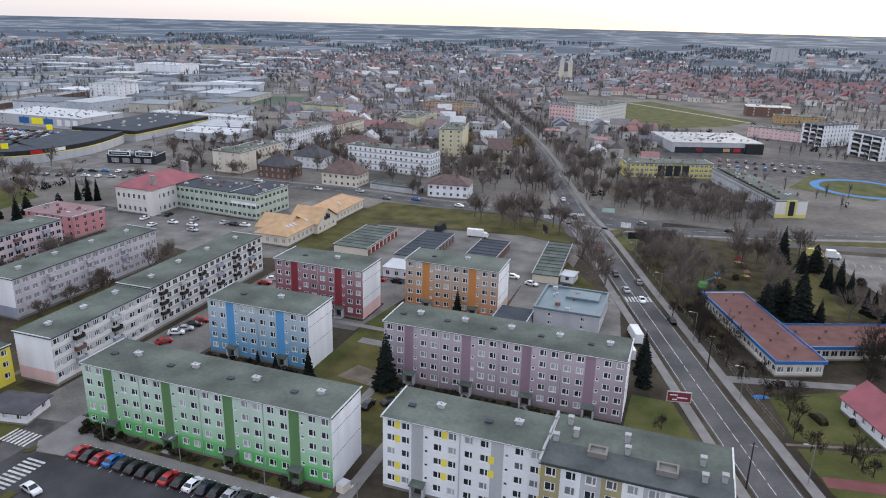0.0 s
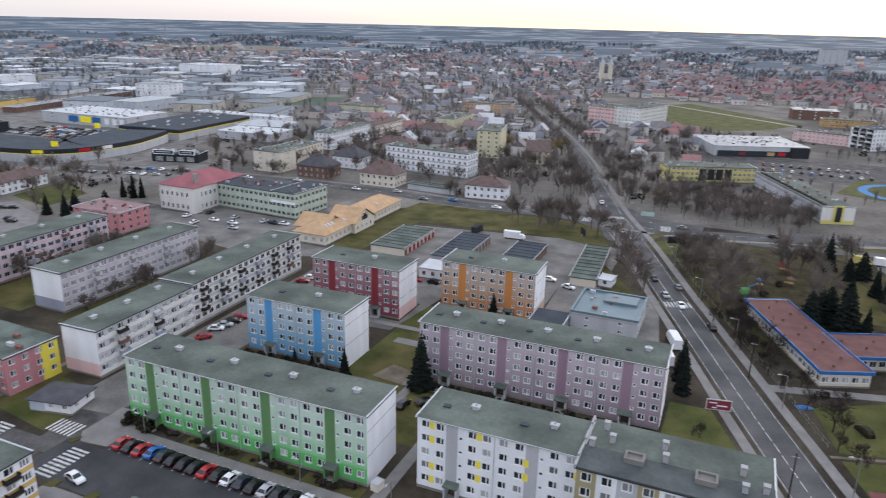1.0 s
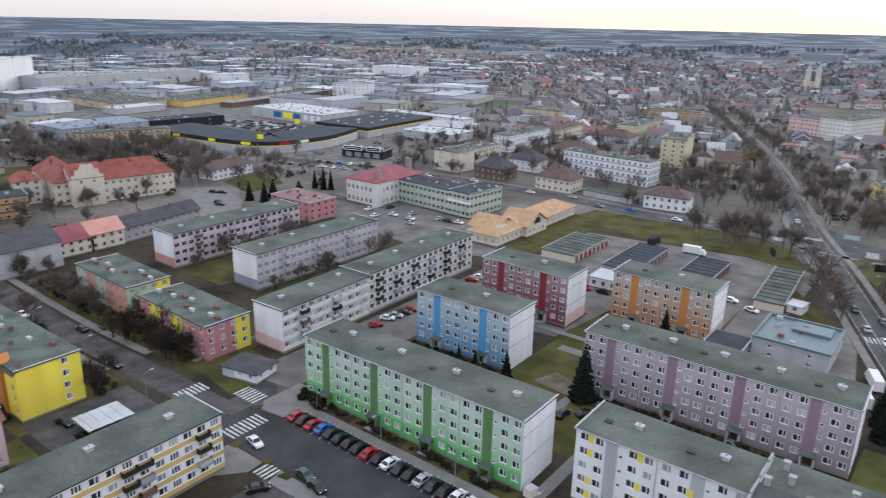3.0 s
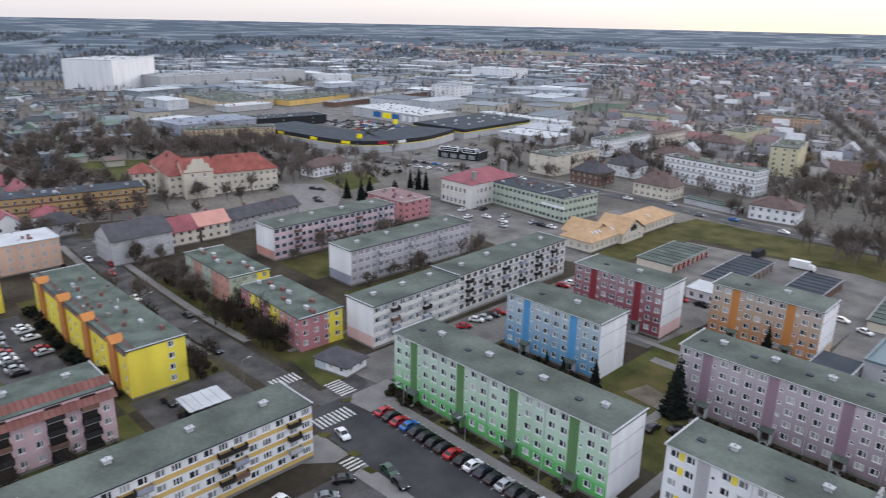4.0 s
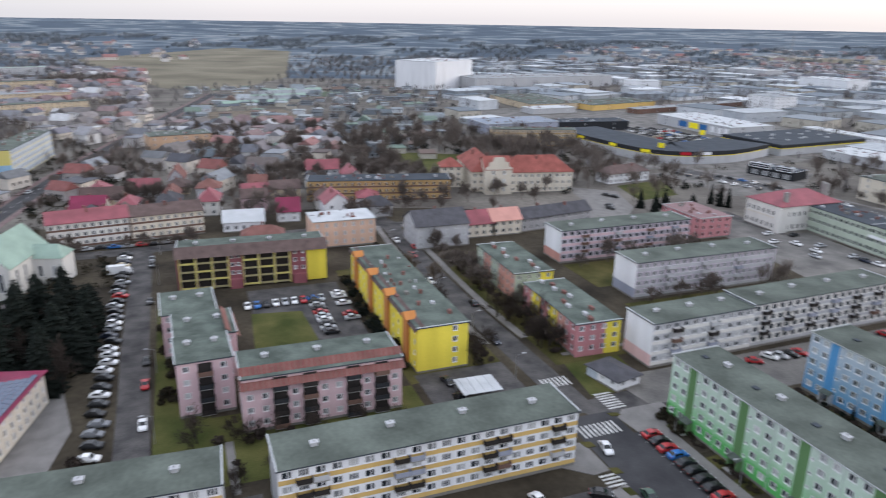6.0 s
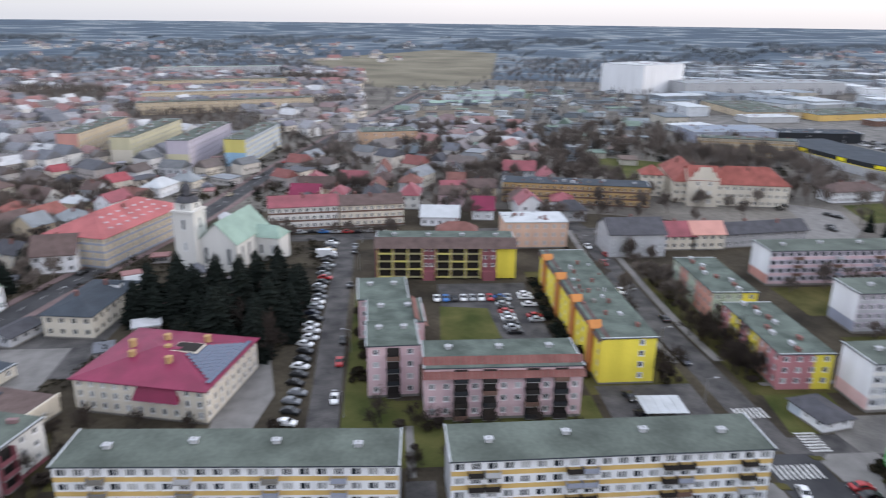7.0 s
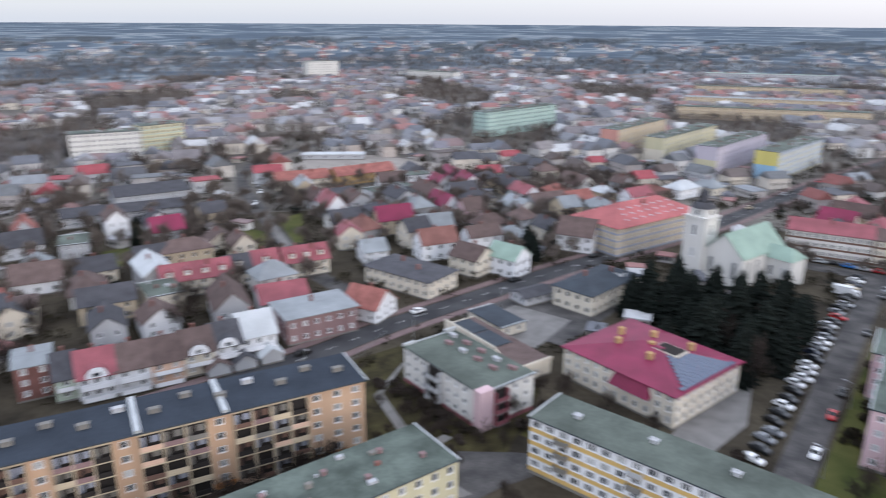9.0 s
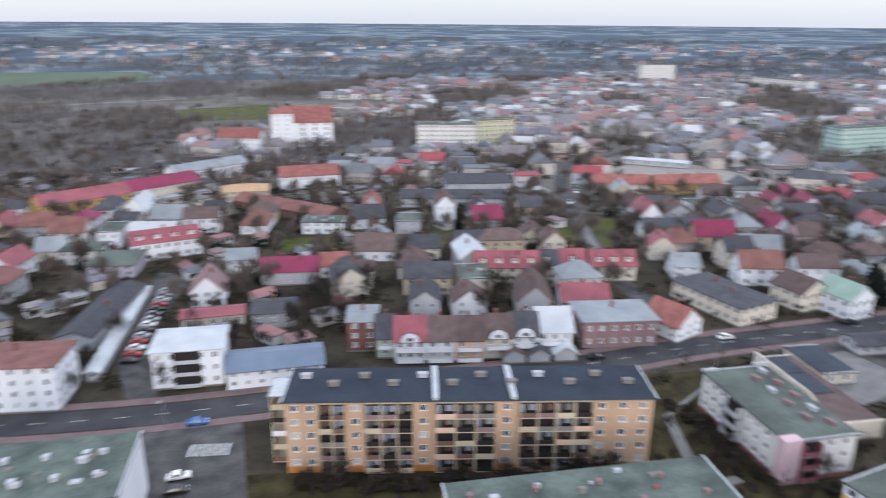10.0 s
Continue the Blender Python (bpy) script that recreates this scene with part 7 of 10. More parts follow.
H("row house with a slate roof", -129, -174, 7.5, 9, 155, 5.5, 3.6, "cream", "slate", "gable", stacks=1, dorm=1)
H("row house with a red roof and dormers", -137, -171, 8, 9, 155, 5.5, 3.8, "cream", "sheet_red", "gable", stacks=1, dorm=1)
H("row house with a red roof and dormers", -148, -164.5, 14, 9, 155, 5.5, 3.8, "cream", "sheet_red", "gable", stacks=2, dorm=3)
H("pale pink five-storey block, flat roof", -208, -394, 37, 14, 155, 17, 0, "milk", "bitumen", "flat", A, name="apartment_block", stacks=3)
H("pale green and yellow block", -245, -400, 26, 14, 172, 17, 0, "yellowpale", "bitumen", "flat", A, name="apartment_block", stacks=2, band="greenpale")
H("white house with a flat brownish roof", 16, -160, 20, 12, 159, 10.5, 0.8, "white", "tile_brick", "hip", stacks=1)
r = H("white three-storey house with balconies", -18.5, -155, 15, 12, 163, 9.2, 1.2, "white", "sheet_white", "hip", stacks=0)
for q in range(3):
    b = Build()
    b.box(-2.9, -7.2, 0.6 + q * 2.9, 2.9, -6.05, 0.75 + q * 2.9)
    b.box(-2.9, -7.2, 0.75 + q * 2.9, 2.9, -7.12, 1.5 + q * 2.9)
    bal = part("balcony", b.mesh("balcony", ["greylight"]), r)
    # dark sheet stands for the shade behind this balcony
    b = Build()
    b.box(-2.8, -6.12, 0.78 + q * 2.9, 2.8, -6.04, 3.2 + q * 2.9)
    part("loggia", b.mesh("loggia", ["loggia_dark"]), bal, "dark wall sheet in place of recess shade")
H("long building with a dark slate roof", -2, -196, 36, 9, 65, 4, 1.5, "greylight", "slate", "gable", stacks=1)
H("long open shelter with a white sheet roof", -5.8, -187.2, 54, 2.8, 73, 2.5, 0.4, "greylight", "sheet_white", "gable", "shelter", name="shelter", stacks=0, pitch=30)
H("white house with a steep gable, rosy roof", -30, -200, 12, 9.5, 75, 5, 4.6, "white", "brickgrey", "gable", stacks=1)
H("low shed with a bright red roof", -28, -183, 16, 6.5, 168, 3.4, 0.9, "cream", "sheet_red", "gable", "shed", name="shed", stacks=0)
H("grey house with a low slate roof", -43, -177, 11, 10, 163, 4.6, 1.2, "grey", "slate", "hip", stacks=1)
H("cream house with a broad gable, dark roof", -69, -190, 12, 11, 75, 5.6, 3.6, "cream", "slate", "gable", stacks=1)
H("row of houses with maroon roofs", -56, -207, 17, 11, 160, 4.6, 3, "greylight", "sheet_maroon", "gable", stacks=2)
H("small house with a coral-red roof", -70, -206, 9, 9, 163, 4.4, 3, "white", "tile_red", "gable", stacks=1)
H("small white house with a pale roof", -44, -221, 9, 8, 160, 5.5, 2.5, "white", "sheet_grey", "gable", stacks=1)
H("house with a broad grey-green roof", -8, -239, 14, 15, 160, 4.5, 2.6, "lilac", "bitumen", "hip", stacks=1)
plot("yard_garage", "asphalt lane with a row of parked cars", [(-3.8, -150), (-10, -147), (-11, -160), (-14, -187), (-29, -226), (-19, -232), (-3, -170)], 0.016, "asphalt_old", 0.1)
for poly in ([(-61, -236), (-73, -233), (-83, -230), (-84, -247), (-64, -251)], [(-119, -236), (-133, -232), (-122, -213), (-110, -219)], [(-185, -221), (-198, -221), (-170, -188), (-167, -193)], [(-165, -224), (-172, -211), (-157, -194), (-153, -204)]):
    plot("yard_garden", "green garden lawn between the houses", poly, 0.02, "lawn_green", 0.1, "lawn")
plot("yard_lane", "pale lane between the gardens", [(-186.1, -234), (-189.3, -232.4), (-165, -190.2), (-161.3, -190.3)], 0.03, "paving", 0.1, "path")
H("white hall with a blue-grey roof", -35.5, -146.5, 21, 11, 166, 4.6, 1.4, "white", "sheet_blue", "gable", "hall", name="hall", stacks=0)


def round_gable(root, x, y, z, w, wall, roof):
    """A half-round dormer gable on the front of a roof, with its barrel behind."""
    n, d = 12, 2.6
    arc_ = [(w / 2 * math.cos(math.pi * k / n), w / 2 * math.sin(math.pi * k / n)) for k in range(n + 1)]
    g = part("round_gable", None, root, m=pose(x, y, z))
    b = Build()
    b.solid([(u, -0.25, v) for u, v in arc_] + [(u, 0.05, v) for u, v in arc_], [tuple(range(n + 1)), tuple(range(2 * n + 1, n, -1))] + [(k, k + n + 1, k + n + 2, k + 1) for k in range(n)])
    part("gable_wall", b.mesh("gable_wall", [wall]), g, "half-round white gable wall")
    b = Build()
    b.solid([(u * 1.06, 0.06, v * 1.06) for u, v in arc_] + [(u * 1.06, d, v * 1.06) for u, v in arc_], [(k, k + 1, k + n + 2, k + n + 1) for k in range(n)])
    part("barrel_roof", b.mesh("barrel_roof", [roof]), g)
    part("window", window_mesh(w * 0.4, w * 0.26, 1)[2], g, m=pose(0, -0.27, 0.15))


def row_house(label, s0, s1, wall, roof, eave, rise, back=0.0, gable="", floors_out=(1,)):
    """A terrace house on the street line, between two distances along it."""
    s_, w = (s0 + s1) / 2, s1 - s0 - 0.04
    d = 10.5
    x, y = -51.0 - 0.914 * s_ - 0.406 * (d / 2 + back), -145.5 + 0.406 * s_ - 0.914 * (d / 2 + back)
    r = H(label, x, y, w, d, 156, eave, rise, wall, roof, "gable", stacks=1, group="row houses", pitch=2.4)
    for q in floors_out:                                  # white balconies on the street front
        b = Build()
        b.box(-w / 2 + 0.5, -1.5, -0.15, w / 2 - 0.5, 0, 0.0)
        bal = part("balcony", b.mesh("balcony", ["concrete"]), r, m=pose(0, -d / 2, 0.4 + q * 2.7))
        b = Build()
        b.box(-w / 2 + 0.5, -1.5, 0.0, w / 2 - 0.5, -1.42, 0.95)
        b.box(-w / 2 + 0.5, -1.42, 0.0, -w / 2 + 0.58, 0, 0.95)
        b.box(w / 2 - 0.58, -1.42, 0.0, w / 2 - 0.5, 0, 0.95)
        part("parapet", b.mesh("parapet", ["white"]), bal)
    if gable:
        round_gable(r, 0, -d / 2 - 0.3, eave - 0.2, min(w - 1.6, 4.4), "white", gable)
    return r


row_house("narrow brick-red row house with pale flat roof", 1.0, 8.2, "tile_brick", "sheet_grey", 8.0, 0.6, 6.0, floors_out=())
row_house("narrow pale green row house with slate roof", 8.2, 12.6, "greenpale", "slate", 5.5, 4.0, 2.0, floors_out=(1,))
row_house("row house with a bright red roof", 12.6, 20.0, "white", "sheet_red", 5.6, 4.2, gable="sheet_red", floors_out=(0, 1))
row_house("row house with a brown roof, white balconies", 20.0, 27.0, "white", "roof_brown", 5.6, 4.0, floors_out=(0, 1))
row_house("peach row house with a brown roof", 27.0, 34.0, "peach", "roof_brown", 5.6, 4.0, floors_out=(0, 1))
row_house("row house with a round white gable, brown roof", 34.0, 41.0, "cream", "roof_brown", 5.8, 4.0, 0.6, "roof_brown", (1,))
row_house("row house with a round white gable, slate roof", 41.0, 47.5, "white", "slate", 5.8, 4.0, 1.4, "slate", (1,))
row_house("white row house with a pale steep roof", 47.5, 56.0, "white", "sheet_white", 6.2, 4.4, 2.5, floors_out=(0, 1))
for x, y, rf in ((-88.6, -128.9, "roof_brown"), (-94.2, -126.6, "slate"), (-100.2, -124.4, "sheet_white")):
    r = H("small gabled garage before the row houses", x, y, 4.4, 5.2, 248, 2.3, 1.7, "greylight", rf, "gable", "garage", name="garage", stacks=0, skip=tuple(FACES))
    b = Build()
    b.box(2.21, -1.2, 0, 2.27, 1.2, 2.0)
    part("garage_door", b.mesh("garage_door", ["loggia_dark"]), r)

# far landmarks
r = thing("lattice_mast", "tall grey lattice mast beyond the works", "mast", pose(-1010, 1040, 0))
for k in range(4):
    b = Build()
    sx, sy = ((-1, -1), (1, -1), (1, 1), (-1, 1))[k]
    b.tube((sx * 3, sy * 3, 0), (sx * 0.6, sy * 0.6, 62), 0.5, 0.3, 4)
    part("leg", b.mesh("leg", ["steel"]), r)
for z in range(6, 62, 8):
    b = Build()
    w = 3 - 2.4 * z / 62
    for k in range(4):
        p, q = ((-w, -w), (w, -w), (w, w), (-w, w), (-w, -w))[k:k + 2]
        b.tube((*p, z), (*q, z + 4), 0.25, 0.25, 3)
    part("brace", b.mesh("brace", ["steel"]), r)
r = H("pale church with two pointed towers", -205, 1060, 16, 34, 15, 14, 8, "cream", "slate", "gable", "church", name="church", stacks=0, pitch=8)
for sx in (-6, 6):
    b = Build()
    b.box(-3, -3, 0, 3, 3, 26)
    tw = part("tower", b.mesh("tower", ["cream"]), r, m=pose(sx, -17, 0))
    b = Build()
    b.tube((0, 0, 26), (0, 0, 35), 4, 0.2, 4)
    part("spire", b.mesh("spire", ["greylight"]), tw)

# curved retail arcade
r = thing("retail_arcade", "curved retail arcade with black fascia and yellow line", "retail hall", pose(0, 0, 0))
arc = smooth_line([(-440, 248), (-417.4, 249.2), (-391.5, 252.5), (-367.3, 255.5), (-347.9, 261.5), (-336.2, 274), (-332, 293), (-332, 311), (-338, 332), (-344, 348)], 6)
l_, r_ = ribbon(arc, 36, 0, 18)
wa, fa, ye, ro = Build(), Build(), Build(), Build()
for i in range(len(arc) - 1):
    p, q = arc[i], arc[i + 1]
    wa.face([(*p, 0), (*q, 0), (*q, 4.6), (*p, 4.6)])
    fa.face([(*p, 4.9), (*q, 4.9), (*q, 7.4), (*p, 7.4)])
    ye.face([(*p, 4.6), (*q, 4.6), (*q, 4.9), (*p, 4.9)])
    ro.face([(*p, 7.2), (*q, 7.2), (l_[i + 1][0], l_[i + 1][1], 7.2), (l_[i][0], l_[i][1], 7.2)])
    ro.face([(l_[i][0], l_[i][1], 7.2), (l_[i + 1][0], l_[i + 1][1], 7.2), (l_[i + 1][0], l_[i + 1][1], 0), (l_[i][0], l_[i][1], 0)])
part("wall", wa.mesh("wall", ["greylight"]), r)
part("fascia", fa.mesh("fascia", ["blackish"]), r, "black fascia")
part("trim", ye.mesh("trim", ["sign_yellow"]), r, "yellow trim line")
part("roof", ro.mesh("roof", ["bitumen_dark"]), r)
for k, col in ((4, "sign_yellow"), (9, "sign_yellow"), (13, "sign_yellow"), (16, "sign_red"), (18, "white")):
    if k < len(arc) - 1:
        p, q = Vector(arc[k]), Vector(arc[k + 1])
        d = (q - p).normalized() * 3
        o = Vector((d.y, -d.x)) * 0.08
        c = (p + q) / 2 + o
        b = Build()
        b.solid([(c.x - d.x, c.y - d.y, 5.3), (c.x + d.x, c.y + d.y, 5.3), (c.x + d.x, c.y + d.y, 7.0), (c.x - d.x, c.y - d.y, 7.0),
                 (c.x - d.x - o.x, c.y - d.y - o.y, 5.3), (c.x + d.x - o.x, c.y + d.y - o.y, 5.3), (c.x + d.x - o.x, c.y + d.y - o.y, 7.0), (c.x - d.x - o.x, c.y - d.y - o.y, 7.0)], [(0, 1, 2, 3), (3, 2, 6, 7), (0, 3, 7, 4), (1, 5, 6, 2)])
        part("sign", b.mesh("sign", [col]), r, "plain coloured shop sign")

LINES = [MAIN, CROSS, NEAR_ROAD, SIDE_ST, WEST_ST, PARK_ST, LONG_ST, CORNER_ST, MARKET_ST]
ROAD_PTS = np.array([p for ln in LINES for p in smooth_line(ln, 5.0)])


def free(x, y, r, road=8.0):
    """Whether a place is clear of the buildings and roads."""
    if np.min((ROAD_PTS[:, 0] - x) ** 2 + (ROAD_PTS[:, 1] - y) ** 2) < (road + r) ** 2:
        return False
    for tx, ty, L, W, a in TAKEN:
        dx, dy = x - tx, y - ty
        u, v = dx * math.cos(a) + dy * math.sin(a), -dx * math.sin(a) + dy * math.cos(a)
        if abs(u) < L / 2 + r and abs(v) < W / 2 + r:
            return False
    return True


def in_field(x, y):
    for f in KEEP_OUT:
        inside = False
        for (x0, y0), (x1, y1) in zip(f, f[1:] + f[:1]):
            if (y0 > y) != (y1 > y) and x < (x1 - x0) * (y - y0) / (y1 - y0) + x0:
                inside = not inside
        if inside:
            return True
    return False


rnd = random.Random(11)
ROOFS = [("sheet_red", "red", 2), ("roof_brown", "brown", 6), ("slate", "dark grey", 7), ("sheet_grey", "grey", 4), ("sheet_white", "pale sheet", 1), ("tile_brick", "brick-red", 3), ("tile_red", "faded red", 1), ("sheet_maroon", "maroon", 1), ("bitumen", "grey flat", 3)]
REDS = [("sheet_red", "red", 5), ("sheet_maroon", "maroon", 2), ("tile_brick", "brick-red", 3), ("slate", "dark grey", 2), ("roof_brown", "brown", 2)]
WALLS = [("white", "white", 7), ("cream", "cream", 3), ("milk", "off-white", 3), ("greylight", "light grey", 5), ("grey", "grey", 3), ("beige", "beige", 2), ("pinkpale", "pale pink", 1)]


def pick(options):
    return rnd.choices(options, [o[2] for o in options])[0]


def old_town(cx, cy, nx, ny, sx, sy, ang, keep=0.9, roofs=None):
    """A quarter of small houses on a loose grid."""
    c, s = math.cos(radians(ang)), math.sin(radians(ang))
    for i in range(nx):
        for j in range(ny):
            u, v = (i - nx / 2) * sx + rnd.uniform(-3, 3), (j - ny / 2) * sy + rnd.uniform(-3, 3)
            x, y = cx + c * u - s * v, cy + s * u + c * v
            L, W = rnd.uniform(8, 17), rnd.uniform(7, 10.5)
            if rnd.random() > keep or not visible(x, y) or math.hypot(x, y) > 360 or not free(x, y, 4.5, 7) or in_field(x, y) or (-335 < x < -225 and -350 < y < -228) or (-82 < x < 22 and -234 < y < -150):
                continue
            rf, wl_ = pick(roofs or ROOFS), pick(WALLS)
            fl = rf[0] == "bitumen"
            H(f"small {wl_[1]} plastered town house with {rf[1]} roof and chimney", x, y, L, W, ang + rnd.choice((0, 90)) + rnd.uniform(-6, 6), rnd.uniform(3.6, 6.8), 0 if fl else rnd.uniform(2.8, 4.6), wl_[0], rf[0], "flat" if fl else rnd.choice(("gable", "gable", "hip")), stacks=1, pitch=3.6, group="small town houses")


old_town(-90, -225, 24, 7, 15.5, 17, 157, 0.8)
old_town(-255, -185, 8, 10, 15, 17, 150, 0.85)
old_town(-330, 30, 8, 9, 16, 18, 85, 0.85, REDS)
old_town(-335, -150, 5, 5, 17, 19, 160, 0.8)


# ---- the town towards the horizon ----
def wooded(x, y):
    """Where the gardens and parks of the old town lie."""
    return math.sin(x / 61 + 2) * math.sin(y / 53 + 1) + 0.6 * math.sin((x - y) / 37) > 0.42


def far_houses(name, label, n, test, seed, hmin=3.0, hmax=6.5, size=(8, 15), roofs=None, wallset=None, flat=0.15, rmin=450, rmax=1800, ang0=15, single=0.0, cell=14, own_kind=("house", "small plastered house of the old town", "house", "small town houses")):
    rn = random.Random(seed)
    b = Build()
    made = 0
    cells = set()
    own = 0
    for _ in range(n * 12):
        if made >= n:
            break
        az = rn.uniform(-14, 187)
        rr = math.sqrt(rn.uniform(rmin ** 2, rmax ** 2))
        x, y = -rr * math.sin(radians(az)), rr * math.cos(radians(az))
        key = (int(x // cell), int(y // cell))
        if key in cells or not test(x, y, az, rr) or in_field(x, y) or not free(x, y, 7, 4):
            continue
        cells.add(key)
        made += 1
        joined = b
        if rr < single:
            b = Build()
        L, W, h = rn.uniform(*size), rn.uniform(size[0], size[0] + (size[1] - size[0]) * 0.5), rn.uniform(hmin, hmax)
        a = radians(ang0 + rn.choice((0, 90)) + rn.uniform(-12, 12))
        ca, sa = math.cos(a), math.sin(a)

        def at(u, v, z):
            return (x + ca * u - sa * v, y + sa * u + ca * v, z)
        X, Y = L / 2, W / 2
        b.solid([at(-X, -Y, -1), at(X, -Y, -1), at(X, Y, -1), at(-X, Y, -1), at(-X, -Y, h), at(X, -Y, h), at(X, Y, h), at(-X, Y, h)], [(0, 1, 5, 4), (1, 2, 6, 5), (2, 3, 7, 6), (3, 0, 4, 7)], 0)
        X, Y = X + 0.4, Y + 0.4
        if rn.random() < flat:
            b.solid([at(-X, -Y, h), at(X, -Y, h), at(X, Y, h), at(-X, Y, h), at(-X, -Y, h + .4), at(X, -Y, h + .4), at(X, Y, h + .4), at(-X, Y, h + .4)], [(0, 1, 5, 4), (1, 2, 6, 5), (2, 3, 7, 6), (3, 0, 4, 7), (4, 5, 6, 7)], 1)
        else:
            g = W * rn.uniform(0.28, 0.45)
            b.solid([at(-X, -Y, h), at(X, -Y, h), at(X, Y, h), at(-X, Y, h), at(-X, 0, h + g), at(X, 0, h + g)], [(0, 1, 5, 4), (2, 3, 4, 5), (0, 4, 3), (1, 2, 5)], 1)
        for k in range(2):                      # dark openings on the long sides
            for w in (-0.3, 0.0, 0.3):
                u0 = L * w
                v0 = (-1) ** k * (W / 2 + 0.04)
                b.solid([at(u0 - 0.6, v0, h * 0.35), at(u0 + 0.6, v0, h * 0.35), at(u0 + 0.6, v0, h * 0.35 + 1.3), at(u0 - 0.6, v0, h * 0.35 + 1.3)], [(0, 1, 2, 3)], 2)
        if rr < single:
            own += 1
            cover = Build()
            keep = [k for k in range(len(b.f)) if b.m[k] == 1]
            for k in keep:
                cover.face([(b.v[i][0] - x, b.v[i][1] - y, b.v[i][2]) for i in b.f[k]])
            rest = Build()
            for k in range(len(b.f)):
                if b.m[k] != 1:
                    rest.face([(b.v[i][0] - x, b.v[i][1] - y, b.v[i][2]) for i in b.f[k]], 0 if b.m[k] == 0 else 1)
            hall = own_kind[0] == "hall"
            one = thing(own_kind[0], own_kind[1], own_kind[2], pose(x, y, 0), own_kind[3])
            part("wall", rest.mesh("wall", [HALLWALL if hall else WALLOBJ, "blackish"]), one)
            part("roof", cover.mesh("roof", [HALLROOF if hall else ROOFOBJ]), one)
            TAKEN.append((x, y, L, W, a))
            b = joined
    thing(name, label, "houses", pose(0, 0, 0), kind="stuff", me=b.mesh(name, [wallset, roofs, "blackish"]))


# distance haze is mixed into the far palettes: walls and roofs paled, shed walls cooled
WALLPAL = islands("hazed_house_walls", [rgb(h) for h in ("d0cfce", "c2bdb8", "b3b1b0", "a6a2a0", "c9c1b6", "bab9b8", "aea59f", "98938f")])
ROOFPAL = islands("hazed_house_roofs", [rgb(h) for h in ("757072", "686a70", "7b6a6a", "7a7b80", "866c6a", "8e8e92", "6c6867", "b0b1b3", "7c7777", "63656c", "8c6866", "73727a")])
WALLOBJ = islands("house_walls", [rgb(h) for h in ("c9c8c8", "c0bab2", "aeaaa8", "a09a98", "c8c0b4", "b6b8bc")], by="object")
ROOFOBJ = islands("house_roofs", [rgb(h) for h in ("645c5a", "55565b", "7a4f4c", "66686b", "7d8186", "5a5250", "8f4a50", "4c4d53")], by="object")
HALLWALL = islands("hall_walls", [rgb(h) for h in ("a5abb2", "8e959c", "b9bec4", "9aa0a4", "aaa69c")], by="object")
HALLROOF = islands("hall_roofs", [rgb(h) for h in ("b0b5b9", "7e858b", "636b72", "9fa4a8", "6d747a")], by="object")
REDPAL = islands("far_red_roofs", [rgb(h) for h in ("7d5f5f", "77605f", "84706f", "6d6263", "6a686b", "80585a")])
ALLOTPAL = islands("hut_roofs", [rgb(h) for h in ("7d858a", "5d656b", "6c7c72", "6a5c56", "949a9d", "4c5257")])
COOLPAL = islands("hazed_shed_walls", [rgb(h) for h in ("a5abb2", "8e959c", "b9bec4", "9aa0a4", "7d848b", "aaa69c")])
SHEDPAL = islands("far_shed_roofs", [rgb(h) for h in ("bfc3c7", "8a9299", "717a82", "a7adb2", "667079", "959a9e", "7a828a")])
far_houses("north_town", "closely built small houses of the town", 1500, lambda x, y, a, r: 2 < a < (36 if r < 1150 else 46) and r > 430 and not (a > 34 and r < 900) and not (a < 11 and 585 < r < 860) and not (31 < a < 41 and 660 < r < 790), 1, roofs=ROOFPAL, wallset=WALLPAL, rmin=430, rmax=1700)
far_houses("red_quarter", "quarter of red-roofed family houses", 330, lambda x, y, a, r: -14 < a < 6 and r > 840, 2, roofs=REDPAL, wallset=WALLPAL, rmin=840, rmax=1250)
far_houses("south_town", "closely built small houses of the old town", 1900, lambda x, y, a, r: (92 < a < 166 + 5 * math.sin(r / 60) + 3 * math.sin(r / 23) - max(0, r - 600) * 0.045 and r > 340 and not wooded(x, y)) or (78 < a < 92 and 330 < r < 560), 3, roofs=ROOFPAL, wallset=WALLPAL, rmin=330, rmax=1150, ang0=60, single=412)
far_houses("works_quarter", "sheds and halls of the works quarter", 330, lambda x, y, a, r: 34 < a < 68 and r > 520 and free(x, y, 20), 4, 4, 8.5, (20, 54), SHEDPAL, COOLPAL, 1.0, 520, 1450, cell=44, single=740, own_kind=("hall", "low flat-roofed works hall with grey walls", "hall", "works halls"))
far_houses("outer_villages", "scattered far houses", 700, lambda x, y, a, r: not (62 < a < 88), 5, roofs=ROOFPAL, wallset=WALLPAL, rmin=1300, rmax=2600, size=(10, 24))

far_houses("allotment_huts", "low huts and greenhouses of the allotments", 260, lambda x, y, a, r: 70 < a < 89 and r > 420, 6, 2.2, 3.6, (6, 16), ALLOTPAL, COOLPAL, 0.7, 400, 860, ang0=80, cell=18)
for k in range(7):
    gx, gy = -690 - 18 * k, 70 + 9 * k
    H("long pale greenhouse with glazed roof", gx, gy, 60, 9, 100, 2.6, 1.8, "bluegrey", "sheet_grey" if k % 3 else "sheet_green", "gable", "greenhouse", name="greenhouse", stacks=0, pitch=30)

